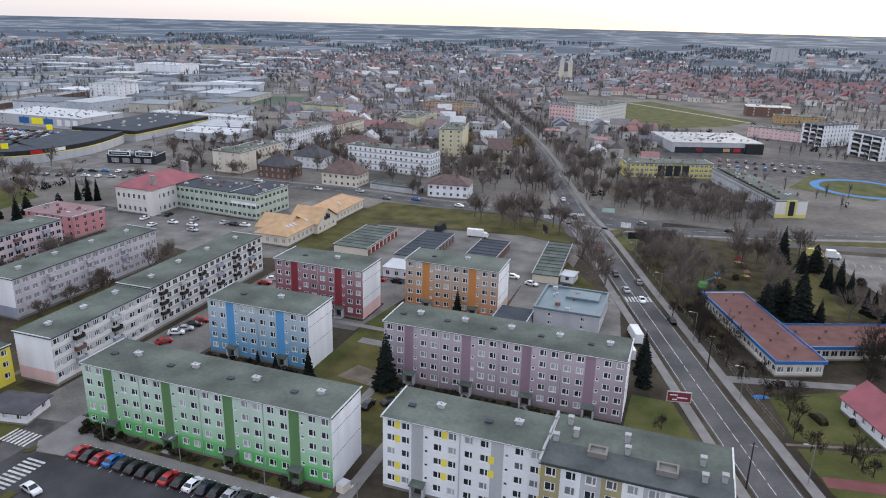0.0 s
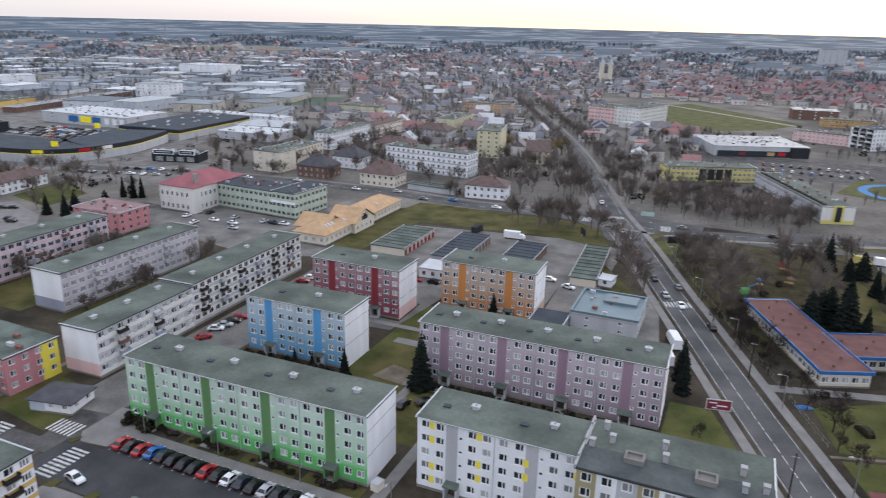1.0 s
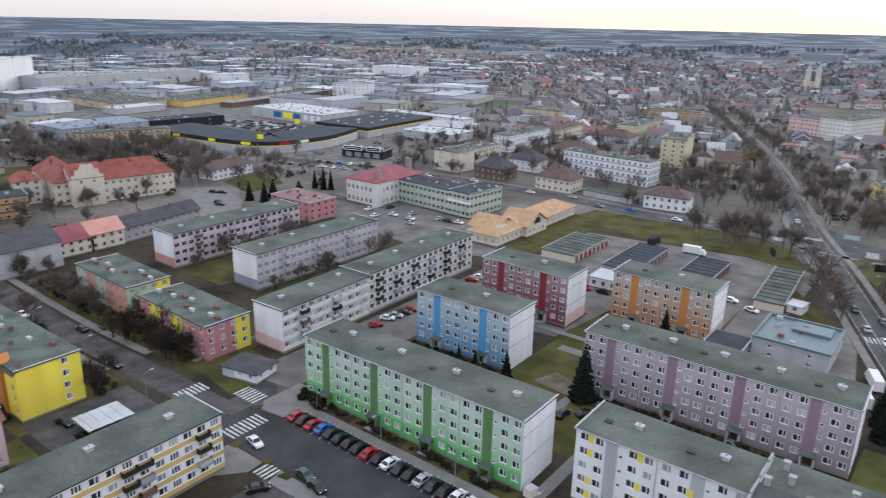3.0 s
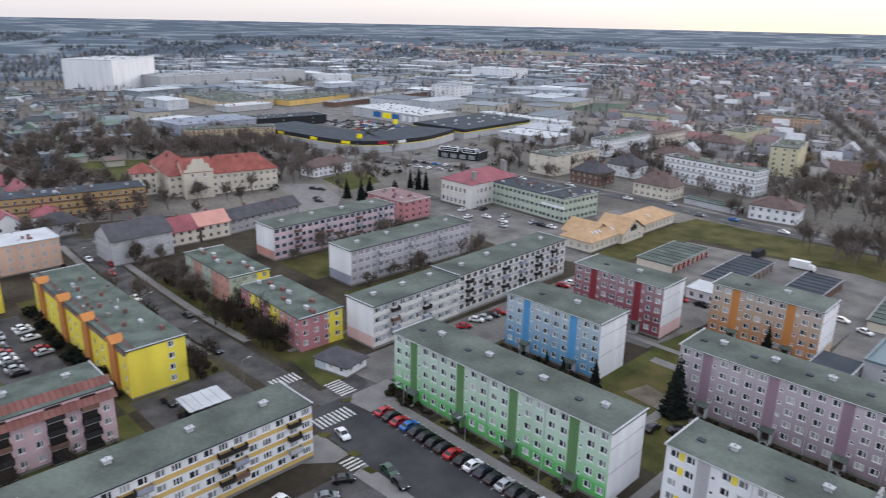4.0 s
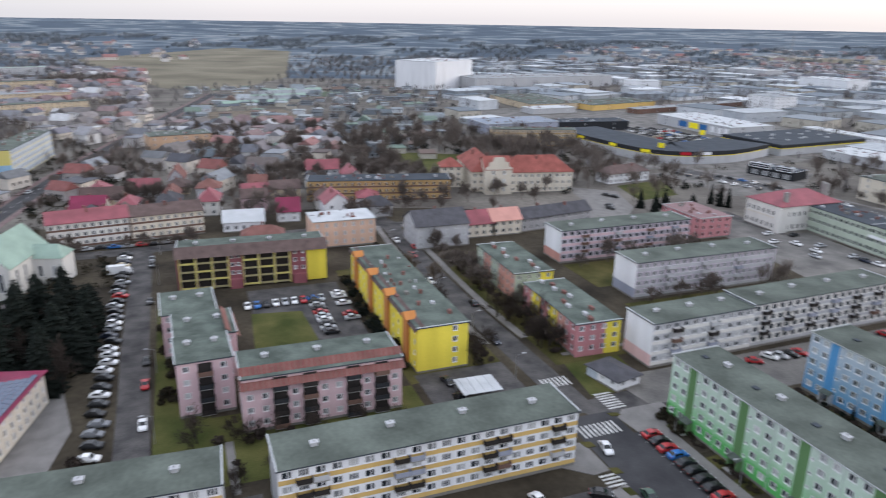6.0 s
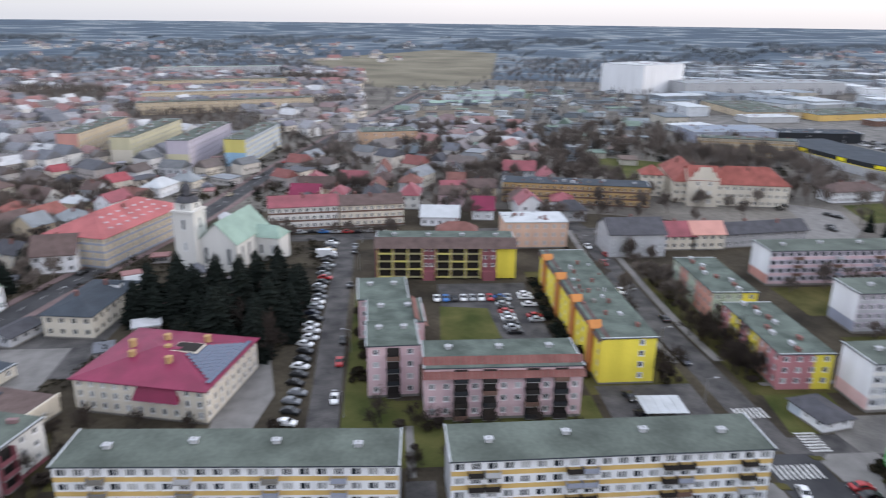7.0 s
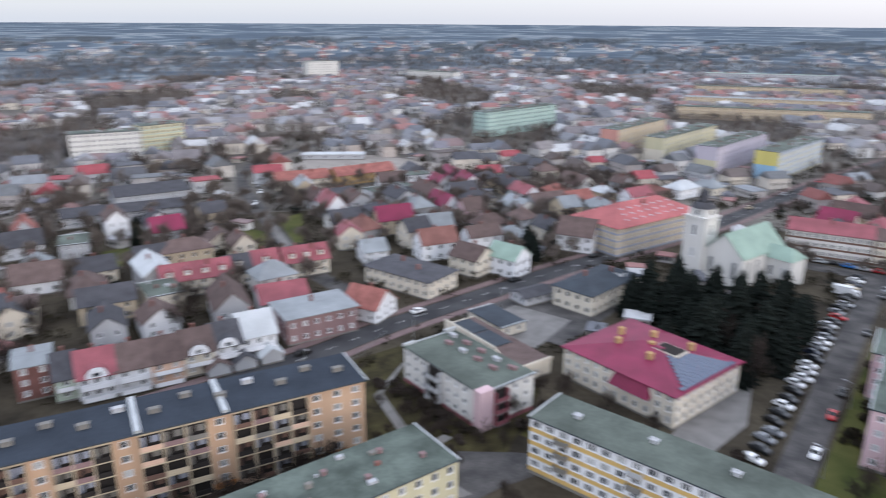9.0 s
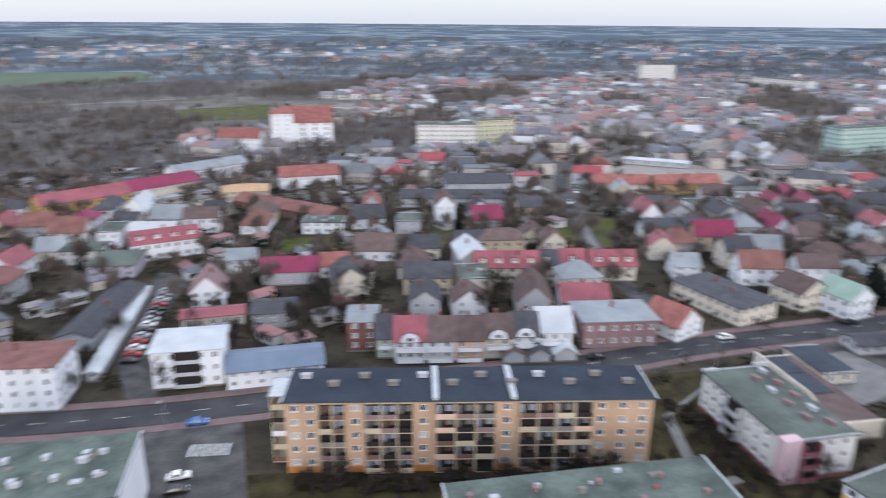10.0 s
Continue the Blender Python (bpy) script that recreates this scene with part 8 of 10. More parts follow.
# fields and meadows
for lab, poly, mat in (("wide fallow field", [(-851, 67), (-1006, 147), (-1796, 274), (-2009, 156), (-1475, -161), (-1120, -90), (-869, -10)], "field"),
                       ("green winter crop field", [(180, -890), (67, -906), (-102, -1024), (-101, -1197), (240, -1280)], "field_green"),
                       ("olive meadow", [(-76, -598), (-142, -580), (-171, -687), (-82, -677)], "lawn_green"),
                       ("dark green sports pitch of the stadium", [(-441, 539), (-364, 589), (-395, 650), (-466, 614)], "pitch"),
                       ("pale track road", [(60, -745), (-105, -767), (-106, -776), (60, -756)], "paving"),
                       ("wide tan field", [(-1278, 1291), (-1080, 1600), (-1300, 1720), (-1600, 1400)], "field"),
                       ("green sports field", [(44, 400), (80, 384), (104, 420), (60, 446)], "lawn_green"),
                       ("green meadow behind the palace", [(-420, 120), (-330, 118), (-318, 146), (-400, 160)], "lawn_green"),
                       ("green pitch behind greenhouses", [(-830, 95), (-800, 175), (-745, 165), (-760, 90)], "field_green"),
                       ("brown garden plots", [(-640, 10), (-650, 90), (-540, 110), (-520, 20)], "soil")):
    plot("field", lab, poly, 0.06, mat, 0.1, "field")
b = Build()
ov = [(80 + 25 * math.cos(t), 414 + 24 * math.sin(t)) for t in np.linspace(0, 2 * math.pi, 40, endpoint=False)]
inn = [(80 + 20.5 * math.cos(t), 414 + 19.5 * math.sin(t)) for t in np.linspace(0, 2 * math.pi, 40, endpoint=False)]
for i in range(40):
    j = (i + 1) % 40
    b.face([(*inn[i], 0.12), (*ov[i], 0.12), (*ov[j], 0.12), (*inn[j], 0.12)])
thing("running_track", "blue running track round the school field", "track", pose(0, 0, 0), kind="structure", me=b.mesh("running_track", ["track_blue"]))


# ---- trees ----
def twig(b, p, q, w, rn):
    """One thin tapering twig."""
    d = q - p
    s = d.cross(Vector((rn.uniform(-1, 1), rn.uniform(-1, 1), rn.uniform(-1, 1)))).normalized() * w
    b.face([tuple(p - s), tuple(p + s), tuple(q)])


def bare_tree_meshes(seed, h, spread=0.5, twig_mat="twigs", droop=0.0):
    """A leafless tree: trunk and limbs, and a crown of fine twigs."""
    rn = random.Random(seed)
    wood, fine = Build(), Build()

    def grow(p, d, ln, r, lvl):
        q = p + d * ln
        if lvl < 5:
            (wood if lvl < 3 else fine).tube(p, q, r, r * 0.62, 5 if lvl < 2 else 3)
        else:
            twig(fine, p, q, 0.055, rn)
            return
        kids = (4, 4, 4, 3, 5)[lvl]
        for k in range(kids):
            t = 1.0 if k == 0 else rn.uniform(0.35, 0.95)
            tilt = rn.uniform(0.08, 0.3) if k == 0 else rn.uniform(0.3, 0.75) * (0.7 + spread)
            az = rn.uniform(0, 2 * math.pi)
            side = d.cross(Vector((math.cos(az), math.sin(az), 0.31))).normalized()
            nd = (d * math.cos(tilt) + side * math.sin(tilt))
            nd.z += 0.12 - droop * (lvl > 2)
            nd.normalize()
            grow(p + d * ln * t, nd, ln * rn.uniform(0.62, 0.86), max(r * 0.55 * (0.9 if k == 0 else 0.75), 0.05 if lvl > 1 else 0.03), lvl + 1)
    grow(Vector((0, 0, -0.2)), Vector((rn.uniform(-.04, .04), rn.uniform(-.04, .04), 1)).normalized(), h * 0.3, h * 0.022, 0)
    return wood.mesh("trunk", ["bark"]), fine.mesh("crown", [twig_mat])


BARE = [bare_tree_meshes(s, h, sp) for s, h, sp in ((1, 13, 0.45), (2, 11, 0.6), (3, 15, 0.4), (4, 9, 0.7))]
WILLOW = bare_tree_meshes(9, 12, 0.6, "twigs_gold", 0.35)


def plain_tree(seed, h, thick=1.0):
    """A lighter leafless tree for the ones farther off."""
    rn = random.Random(seed)
    b = Build()

    def grow(p, d, ln, r, lvl):
        if lvl < 3:
            b.tube(p, p + d * ln, r, r * 0.6, 3)
        else:
            twig(b, p, p + d * ln, (0.13 if lvl == 3 else 0.115) * thick, rn)
        if lvl == 4:
            return
        for k in range((5, 4, 5, 6)[lvl]):
            t = 1.0 if k == 0 else rn.uniform(0.4, 0.95)
            tilt, az = (rn.uniform(0.05, 0.3) if k == 0 else rn.uniform(0.3, 0.8)), rn.uniform(0, 2 * math.pi)
            side = d.cross(Vector((math.cos(az), math.sin(az), 0.31))).normalized()
            nd = d * math.cos(tilt) + side * math.sin(tilt)
            nd.z += 0.12
            grow(p + d * ln * t, nd.normalized(), ln * rn.uniform(0.66, 0.92), max(r * 0.5, 0.075), lvl + 1)
    grow(Vector((0, 0, -0.2)), Vector((0, 0, 1)), h * 0.28, h * 0.022, 0)
    tri = [t for f in b.f for t in ((f,) if len(f) == 3 else (f[:3], (f[0], f[2], f[3])))]
    return np.array(b.v), np.array(tri)


PLAIN = [plain_tree(s, h) for s, h in ((1, 12), (2, 11), (3, 13))] + [plain_tree(s, h, 0.6) for s, h in ((4, 13), (5, 15), (6, 14))]
LATER = []


def conifer_meshes(seed, h, w, tiers=16):
    rn = random.Random(seed)
    t, c = Build(), Build()
    t.tube((0, 0, -0.2), (0, 0, h * 0.95), h * 0.018, 0.02, 6)
    for k in range(tiers):
        f = k / (tiers - 1)
        z = h * (0.06 + 0.9 * f)
        rr = w * (1 - f) ** (0.85 if w < 5 else 0.6) + 0.15
        n = max(5, int(15 * (1 - f) + 4))
        for i in range(n):
            a = 2 * math.pi * (i + rn.random() * 0.8) / n
            ln = rr * rn.uniform(0.65, 1.1)
            dx, dy = math.cos(a), math.sin(a)
            wd = 0.28 * ln + 0.15
            drop = ln * rn.uniform(0.15, 0.4)
            tip = (dx * ln, dy * ln, z - drop)
            for s in (-1, 1):
                c.face([(0, 0, z + 0.25), (dx * ln * 0.55 - s * dy * wd, dy * ln * 0.55 + s * dx * wd, z - drop * 0.7 - rn.uniform(0, 0.4)), tip])
            c.face([(dx * ln * 0.3, dy * ln * 0.3, z + 0.2), (dx * ln * 0.8, dy * ln * 0.8, z - drop - 0.5), tip])
    return t.mesh("trunk", ["bark"]), c.mesh("crown", ["needles"])


SPRUCE = [conifer_meshes(1, 14, 3.4, 18), conifer_meshes(2, 9, 1.9, 14), conifer_meshes(3, 7, 1.1, 14)]
BIGFIR = conifer_meshes(7, 17, 6.2, 22)


def shrub_mesh(seed, mat, leaves=160):
    rn = random.Random(seed)
    b = Build()
    for k in range(leaves):
        v = Vector((rn.gauss(0, 1), rn.gauss(0, 1), rn.gauss(0, 1))).normalized() * rn.uniform(0.5, 1.05)
        p = Vector((v.x, v.y, 0.75 + v.z * 0.75))
        a = Vector((rn.uniform(-1, 1), rn.uniform(-1, 1), rn.uniform(-1, 1))).normalized() * 0.24
        c = Vector((rn.uniform(-1, 1), rn.uniform(-1, 1), rn.uniform(-1, 1))).normalized() * 0.24
        b.face([tuple(p - a), tuple(p + c), tuple(p + a), tuple(p - c)])
    return b.mesh("shrub", [mat])


SHRUB = [shrub_mesh(1, "hedge"), shrub_mesh(2, "twigs", 130), shrub_mesh(3, "needles")]
rt = random.Random(5)


def tree(x, y, kind="bare", scale=1.0):
    if in_field(x, y):
        return
    if kind == "bare" and math.hypot(x, y) > 200:
        LATER.append((x, y, scale * rt.uniform(0.85, 1.15)))
        return
    me, label, group = {"bare": (rt.choice(BARE), "leafless brown-grey deciduous tree in winter", "leafless trees"), "willow": (WILLOW, "leafless willow tree with golden twigs", "leafless trees"),
                        "spruce": (SPRUCE[0], "dark green spruce tree with drooping branches", "conifers"), "small": (SPRUCE[1], "small dark green spruce tree beside a house", "conifers"), "thuja": (SPRUCE[2], "slim dark green columnar conifer tree", "conifers"),
                        "fir": (BIGFIR, "broad dark green fir tree, dense boughs", "conifers")}[kind]
    root = thing("tree" if kind in ("bare", "willow") else "conifer", label, "tree", pose(x, y, 0, 0, 0, rt.uniform(0, 360)) @ Matrix.Scale(scale * rt.uniform(0.85, 1.15), 4), group)
    part("trunk", me[0], root)
    part("crown", me[1], root)


def shrub(x, y, kind=0, s=1.0, label="low brownish leafless winter shrub"):
    ob = thing("shrub", label, "shrub", pose(x, y, 0, 0, 0, rt.uniform(0, 360)) @ Matrix.Diagonal((s * rt.uniform(0.8, 1.3), s * rt.uniform(0.8, 1.3), s * rt.uniform(0.7, 1.1), 1)), "shrubs", me=SHRUB[kind])
    return ob


def grove(n, x0, y0, x1, y1, kind="bare", scale=1.0, gap=3.0, road=5.0, skew=0.0):
    done = 0
    for _ in range(n * 6):
        if done >= n:
            break
        x, y = rt.uniform(x0, x1), rt.uniform(y0, y1)
        x += skew * (y - y0)
        if free(x, y, gap, road):
            tree(x, y, kind, scale)
            done += 1


for x, y, k, s in ((-59.4, 127.5, "spruce", 0.95), (-77.2, 124.5, "small", 0.8), (-58, 171.0, "small", 0.85), (-6.8, 157.5, "spruce", 0.72), (-6.0, 151, "spruce", 0.62), (27, 211, "fir", 0.7), (22, 206, "fir", 0.6), (36, 206, "spruce", 0.7),
                   (-253, 226, "thuja", 1.6), (-248, 227, "thuja", 1.7), (-245, 229, "thuja", 1.5), (-248, 192, "spruce", 0.7), (-256, 190, "spruce", 0.6), (-262, 258, "spruce", 0.8), (-268, 262, "spruce", 0.8),
                   (-240, 205, "fir", 0.5), (-252, 200, "fir", 0.5), (-92, 126.2, "small", 0.45), (-87, 126.0, "small", 0.4)):
    tree(x, y, k, s)
for x, y, s in ((-163, -42, 1.0), (-158, -32, 0.95), (-166, -33, 1.0), (-172, -42, 1.0), (-174, -31, 0.9), (-182, -40, 1.0), (-184, -31, 0.95), (-152, -28, 0.8), (-192, -42, 0.9), (-194, -32, 0.9), (-203, -44, 0.85), (-176, -50, 0.8), (-188, -52, 0.8), (-168, -26, 0.8), (-178, -26, 0.8), (-190, -26, 0.8), (-200, -26, 0.7), (-198, -38, 0.9), (-206, -33, 0.8), (-160, -50, 0.7)):
    tree(x, y, "fir", s * 0.98)
grove(80, -36, 308, 30, 346, scale=0.7, gap=0.5, road=3)
grove(50, -46, 340, 12, 382, scale=0.58, gap=0.8, road=3)
grove(13, -4, 212, 48, 250, scale=0.9, gap=1.2)
grove(9, 14, 250, 46, 276, scale=1.0, gap=1.2)
grove(16, -17, 252, -4, 262, scale=0.72, gap=0.2, road=4)
for x, y, s in ((1.2, 227.7, 0.7), (-0.4, 245, 0.8), (-2.2, 196.3, 0.75), (5.4, 194, 0.7), (8.5, 180.9, 0.7), (5.0, 187, 0.6)):
    tree(x, y, "bare", s)
for x, y, k, s in ((34.5, 231.7, "fir", 0.55), (31.0, 206.0, "fir", 0.72), (25.0, 210.5, "fir", 0.66), (42.2, 240.5, "small", 1.15), (44.8, 236.3, "small", 1.2), (46.7, 229.5, "small", 1.2), (47.6, 233.0, "small", 1.0), (49.9, 221.4, "small", 1.0),
                   (51.4, 219.0, "small", 1.0), (40.4, 257.2, "fir", 0.55), (30.5, 262.0, "spruce", 0.9), (36.0, 254.0, "fir", 0.5), (53.0, 206.0, "fir", 0.6), (60.0, 210.0, "small", 1.2)):
    tree(x, y, k, s)
for y in range(128, 290, 9):
    xx = np.interp(y, [p[1] for p in MAIN], [p[0] for p in MAIN])
    if y < 250:
        tree(xx + 12.5 + rt.uniform(-1, 3), y + rt.uniform(-2, 2), "bare", 0.62)
    if 208 < y < 256:
        tree(xx - 10 + rt.uniform(-1, 1), y, "bare", 0.85)
for y in range(310, 700, 15):
    xx = np.interp(y, [p[1] for p in MAIN], [p[0] for p in MAIN])
    tree(xx + 11, y, "bare", 0.9)
    tree(xx - 11, y + 6, "bare", 0.9)
grove(13, -92, 262, -46, 283, scale=1.0)
grove(8, -161, 122, -156, 176, scale=0.75, gap=1.0)
grove(9, -197, 120, -191, 172, scale=0.75, gap=1.0)
grove(8, -121, 104, -124, 180, scale=0.5, gap=0.8, road=2)
grove(15, -240, 80, -140, 86, scale=0.72, gap=0.6, road=3)
grove(9, -235, 63, -140, 67, scale=0.5, gap=0.6, road=3)
grove(60, -380, 30, -262, 130, scale=0.9, gap=1)
grove(170, -520, 10, -345, 190, scale=0.95, gap=1)
grove(80, -450, 100, -330, 230, scale=1.05, gap=-0.5)
grove(14, -300, 110, -262, 250, scale=0.8)
grove(20, -330, 175, -250, 300, scale=0.85)
grove(10, -126, -6, -108, 40, scale=0.45, gap=0.5)
grove(16, -135, -66, -112, -34, scale=0.5, gap=0.8)
grove(14, -108, -84, -96, -60, scale=0.35, gap=0.6, road=2)
grove(18, -100, -92, -70, -74, scale=0.4, gap=0.8)
grove(12, -95, 290, -260, 300, scale=0.7, road=5)
grove(22, -270, 295, -100, 420, scale=0.8)
grove(60, -120, 310, -40, 420, scale=0.9, gap=1)
grove(6, -150, 400, -100, 440, "willow", 1.1)
for x, y, sc in ((-126.5, 5, 0.62), (-119, 12, 0.6), (-121, 20, 0.55), (-123, 29, 0.6), (-119, 36, 0.5), (-127.5, -2, 0.7), (-124, 8, 0.5), (-128, 10, 0.45), (-10.4, 240.6, 0.9), (-12, 243, 0.8), (-7, 244, 0.8), (-14, 238, 0.7), (-27.5, 214.9, 0.9), (-31, 232, 0.9), (-34, 243.4, 0.95), (-71.9, 265.9, 1.1), (-66, 262, 0.9), (3.8, 198.9, 0.7), (11.8, 168.7, 0.6), (-0.8, 133.8, 0.45)):
    tree(x, y, "bare", sc)
for x, y, sc in ((-204.8, -112, 0.55), (-210.5, -118.0, 0.6), (-214.1, -111.5, 0.6), (-207, -123, 0.5), (-240.1, -119, 0.55)):
    tree(x, y, "fir", sc)
grove(16, -240, 80, -140, 86, scale=0.55, gap=0.4, road=3)
grove(16, -171, -232, -146, -200, scale=0.8, gap=-1.0)
grove(16, -264, -44, -252, 4, scale=0.62, gap=0.3, road=2)
for x, y, s in ((-179.8, -66.5, 0.7), (-178.8, -61, 0.75), (-179, -56.5, 0.85), (-190, -66, 0.8), (-192, -60, 0.85), (-186, -55, 0.85), (-196, -56, 0.8), (-203, -62, 0.7), (-188, -70, 0.6), (-170, -45, 0.8), (-199, -50, 0.8)):
    if free(x, y, 1.0):
        tree(x, y, "fir", s)
grove(12, -1, 172, 13, 216, scale=0.5, gap=0.3, road=7)
grove(8, 44, 178, 70, 190, scale=0.8, gap=0.3)
grove(8, 50, 198, 80, 222, scale=0.9, gap=0.3)
grove(10, -112, -68, -86, -46, scale=0.42, gap=0.2)
for k in range(26):                                     # undergrowth before the apricot block
    u, v = -30 + k * 2.4, 9.6 + rt.uniform(-2, 2)
    shrub(-60.0 - 0.904 * u + 0.427 * v, -100.2 + 0.427 * u + 0.904 * v, rt.choice((0, 0, 1)), rt.uniform(0.8, 1.7))
    if k % 2:
        tree(-60.0 - 0.904 * u + 0.427 * (v + 1.5), -100.2 + 0.427 * u + 0.904 * (v + 1.5), "bare", rt.uniform(0.35, 0.6))
tree(-36, 330, "willow", 0.9)
tree(-30, 326, "willow", 0.8)
grove(470, -330, -360, 40, -150, scale=0.8, gap=-1.0, road=3)
grove(120, -330, -200, -200, -100, scale=0.8, gap=-1.0, road=3)
grove(26, -330, -330, 20, -150, "small", 0.9, 0.5)
grove(110, -90, -580, 90, -330, scale=0.9)
grove(70, -420, 180, -300, 330, scale=0.9, gap=0)
grove(60, -300, 310, -130, 430, scale=0.85, gap=0)
grove(90, -440, -60, -290, 60, scale=0.75, gap=-1, road=3)
grove(26, -60, 430, -20, 560, scale=0.8)
grove(14, 16, 162, 80, 186, scale=0.7, gap=1)
grove(9, 23, 118, 60, 160, scale=0.5, gap=1)
grove(20, -225, 58, -128, 90, scale=0.7, gap=0.3, road=4)
grove(10, -215, -50, -150, -22, scale=0.9, gap=0.5)
for x in np.arange(-103, -54, 1.1):                     # planting before the green block
    if (x + 106.7) % 13.45 > 3.2:
        shrub(x, 88.9 + rt.uniform(0, 1.4), rt.choice((0, 0, 1)), rt.uniform(0.45, 0.8))
for x0 in (-184, -172, -160, -148):                     # dark hedges beside the parking lane
    for k in range(9):
        shrub(x0 + rt.uniform(-3.2, 3.2), -6.5 + rt.uniform(-2.2, 2.2), 0, rt.uniform(0.9, 1.3), "dark green clipped hedge shrub by path")
for x in np.arange(-205, -142, 3.0):
    shrub(x, 45.2 + rt.uniform(-1.5, 0.5), rt.choice((0, 0, 2)), rt.uniform(1.2, 2.1))
for x in np.arange(-107, -100, 0.55):
    shrub(x, 89.4 + rt.uniform(-1.2, 1.2), 0, 1.05, "dark green clipped hedge shrub by path")
for x in np.arange(-61, -10, 1.6):
    shrub(x, 130.3 + rt.uniform(-0.8, 0.8), rt.choice((0, 1)), rt.uniform(0.4, 0.8))
for x in np.arange(-105, -80, 1.6):
    shrub(x, 125.5 + rt.uniform(-1, 0.8), rt.choice((0, 1, 2)), rt.uniform(0.5, 0.9))
for k in range(80):
    x, y = rt.uniform(-240, -140), rt.choice((rt.uniform(82, 85.5), rt.uniform(62, 66)))
    if free(x, y, 0.6, 4):
        shrub(x, y, rt.choice((0, 1, 1)), rt.uniform(0.5, 1.1))
for k in range(70):
    x, y = rt.choice(((rt.uniform(-110, -20), rt.uniform(-95, -70)), (rt.uniform(-330, 20), rt.uniform(-300, -165)), (rt.uniform(0, 60), rt.uniform(110, 290)), (rt.uniform(-135, -108), rt.uniform(-70, 44))))
    if free(x, y, 1.0, 5):
        shrub(x, y, rt.choice((0, 1, 1)), rt.uniform(0.7, 1.6))


def far_woods(name, label, n, test, seed, rmin, rmax, h=(7, 13), mat="twigs", lift=True):
    """Distant leafless trees, each a tuft of upright and spreading branches."""
    rn = random.Random(seed)
    b = Build()
    made = 0
    for _ in range(n * 10):
        if made >= n:
            break
        az = rn.uniform(-14, 187)
        rr = math.sqrt(rn.uniform(rmin ** 2, rmax ** 2))
        if not test(az, rr):
            continue
        x, y = -rr * math.sin(radians(az)), rr * math.cos(radians(az))
        if in_field(x, y) or (rr < 700 and not free(x, y, 3, 5)):
            continue
        made += 1
        hh = rn.uniform(*h) * (1 + rr / 4000)
        z0 = 0.0 if rr < 2200 else 52.0 * ((rr - 2200) / 2750) ** 1.5
        b.face([(x - 0.25, y, z0), (x + 0.25, y, z0), (x, y, z0 + hh)])
        wide = 0.25 if rr < 900 else 0.8 if rr < 1500 else 1.8
        for q in range(15 if rr < 900 else 8 if rr < 1500 else 5):
            a = rn.uniform(0, 2 * math.pi)
            w = hh * rn.uniform(0.15, 0.4)
            t0, t1 = hh * rn.uniform(0.2, 0.6), hh * rn.uniform(0.55, 1.0)
            px, py = math.sin(a) * wide, -math.cos(a) * wide
            b.face([(x - px, y - py, z0 + t0), (x + px, y + py, z0 + t0), (x + math.cos(a) * w, y + math.sin(a) * w, z0 + t1)])
    thing(name, label, "woods", pose(0, 0, 0), kind="stuff", me=b.mesh(name, [mat]))


far_woods("town_trees", "leafless trees among the far houses", 12500, lambda a, r: not (-14 < a < 11 and 560 < r < 870), 21, 360, 1500, (5, 11), "twigs_hazed")
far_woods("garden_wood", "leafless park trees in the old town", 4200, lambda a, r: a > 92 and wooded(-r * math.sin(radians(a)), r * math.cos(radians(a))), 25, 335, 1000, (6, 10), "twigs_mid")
far_woods("avenue", "leafless trees along the far road", 420, lambda a, r: abs(a - 92.2 - 0.0065 * (r - 530)) < 1.4, 26, 480, 1250, (7, 11), "twigs_hazed")
far_woods("meadow_wood", "dark leafless wood by the river", 2300, lambda a, r: a > 150 and (r < 540 + (a - 158) * 2 or 600 < r < 660 and a > 174 or 770 < r < 900), 22, 380, 900, (6, 10), "twigs_hazed")
far_woods("road_wood", "leafless wood beside the main road", 700, lambda a, r: -14 < a < 30 and not (-6 < a < 11 and 560 < r < 870), 23, 430, 900, (6, 10), "twigs_hazed")
# the forest's haze is in its colour
far_woods("far_wood", "wide far forest below the horizon", 14000, lambda a, r: 0.25 < math.sin(a * 0.31 + r / 290) + 0.8 * math.sin(a * 0.83 - r / 230) + 0.7 * math.sin(a * 2.1 + r / 97), 24, 1100, 2900, (6, 11), "needles_hazed")
tv, tf, n0 = [], [], 0
for k, (x, y, s) in enumerate(LATER):
    v, f = PLAIN[k % 3 + (3 if y > 150 else 0)]
    a = k * 2.399
    rot = np.array([[math.cos(a), -math.sin(a), 0], [math.sin(a), math.cos(a), 0], [0, 0, 1]])
    tv.append(v @ rot.T * s + (x, y, 0))
    tf.append(f + n0)
    n0 += len(v)
b = Build()
b.v, b.f = np.concatenate(tv).tolist(), np.concatenate(tf).tolist()
b.m = [0] * len(b.f)
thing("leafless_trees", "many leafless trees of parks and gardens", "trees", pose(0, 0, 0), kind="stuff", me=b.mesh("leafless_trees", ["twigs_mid"]))


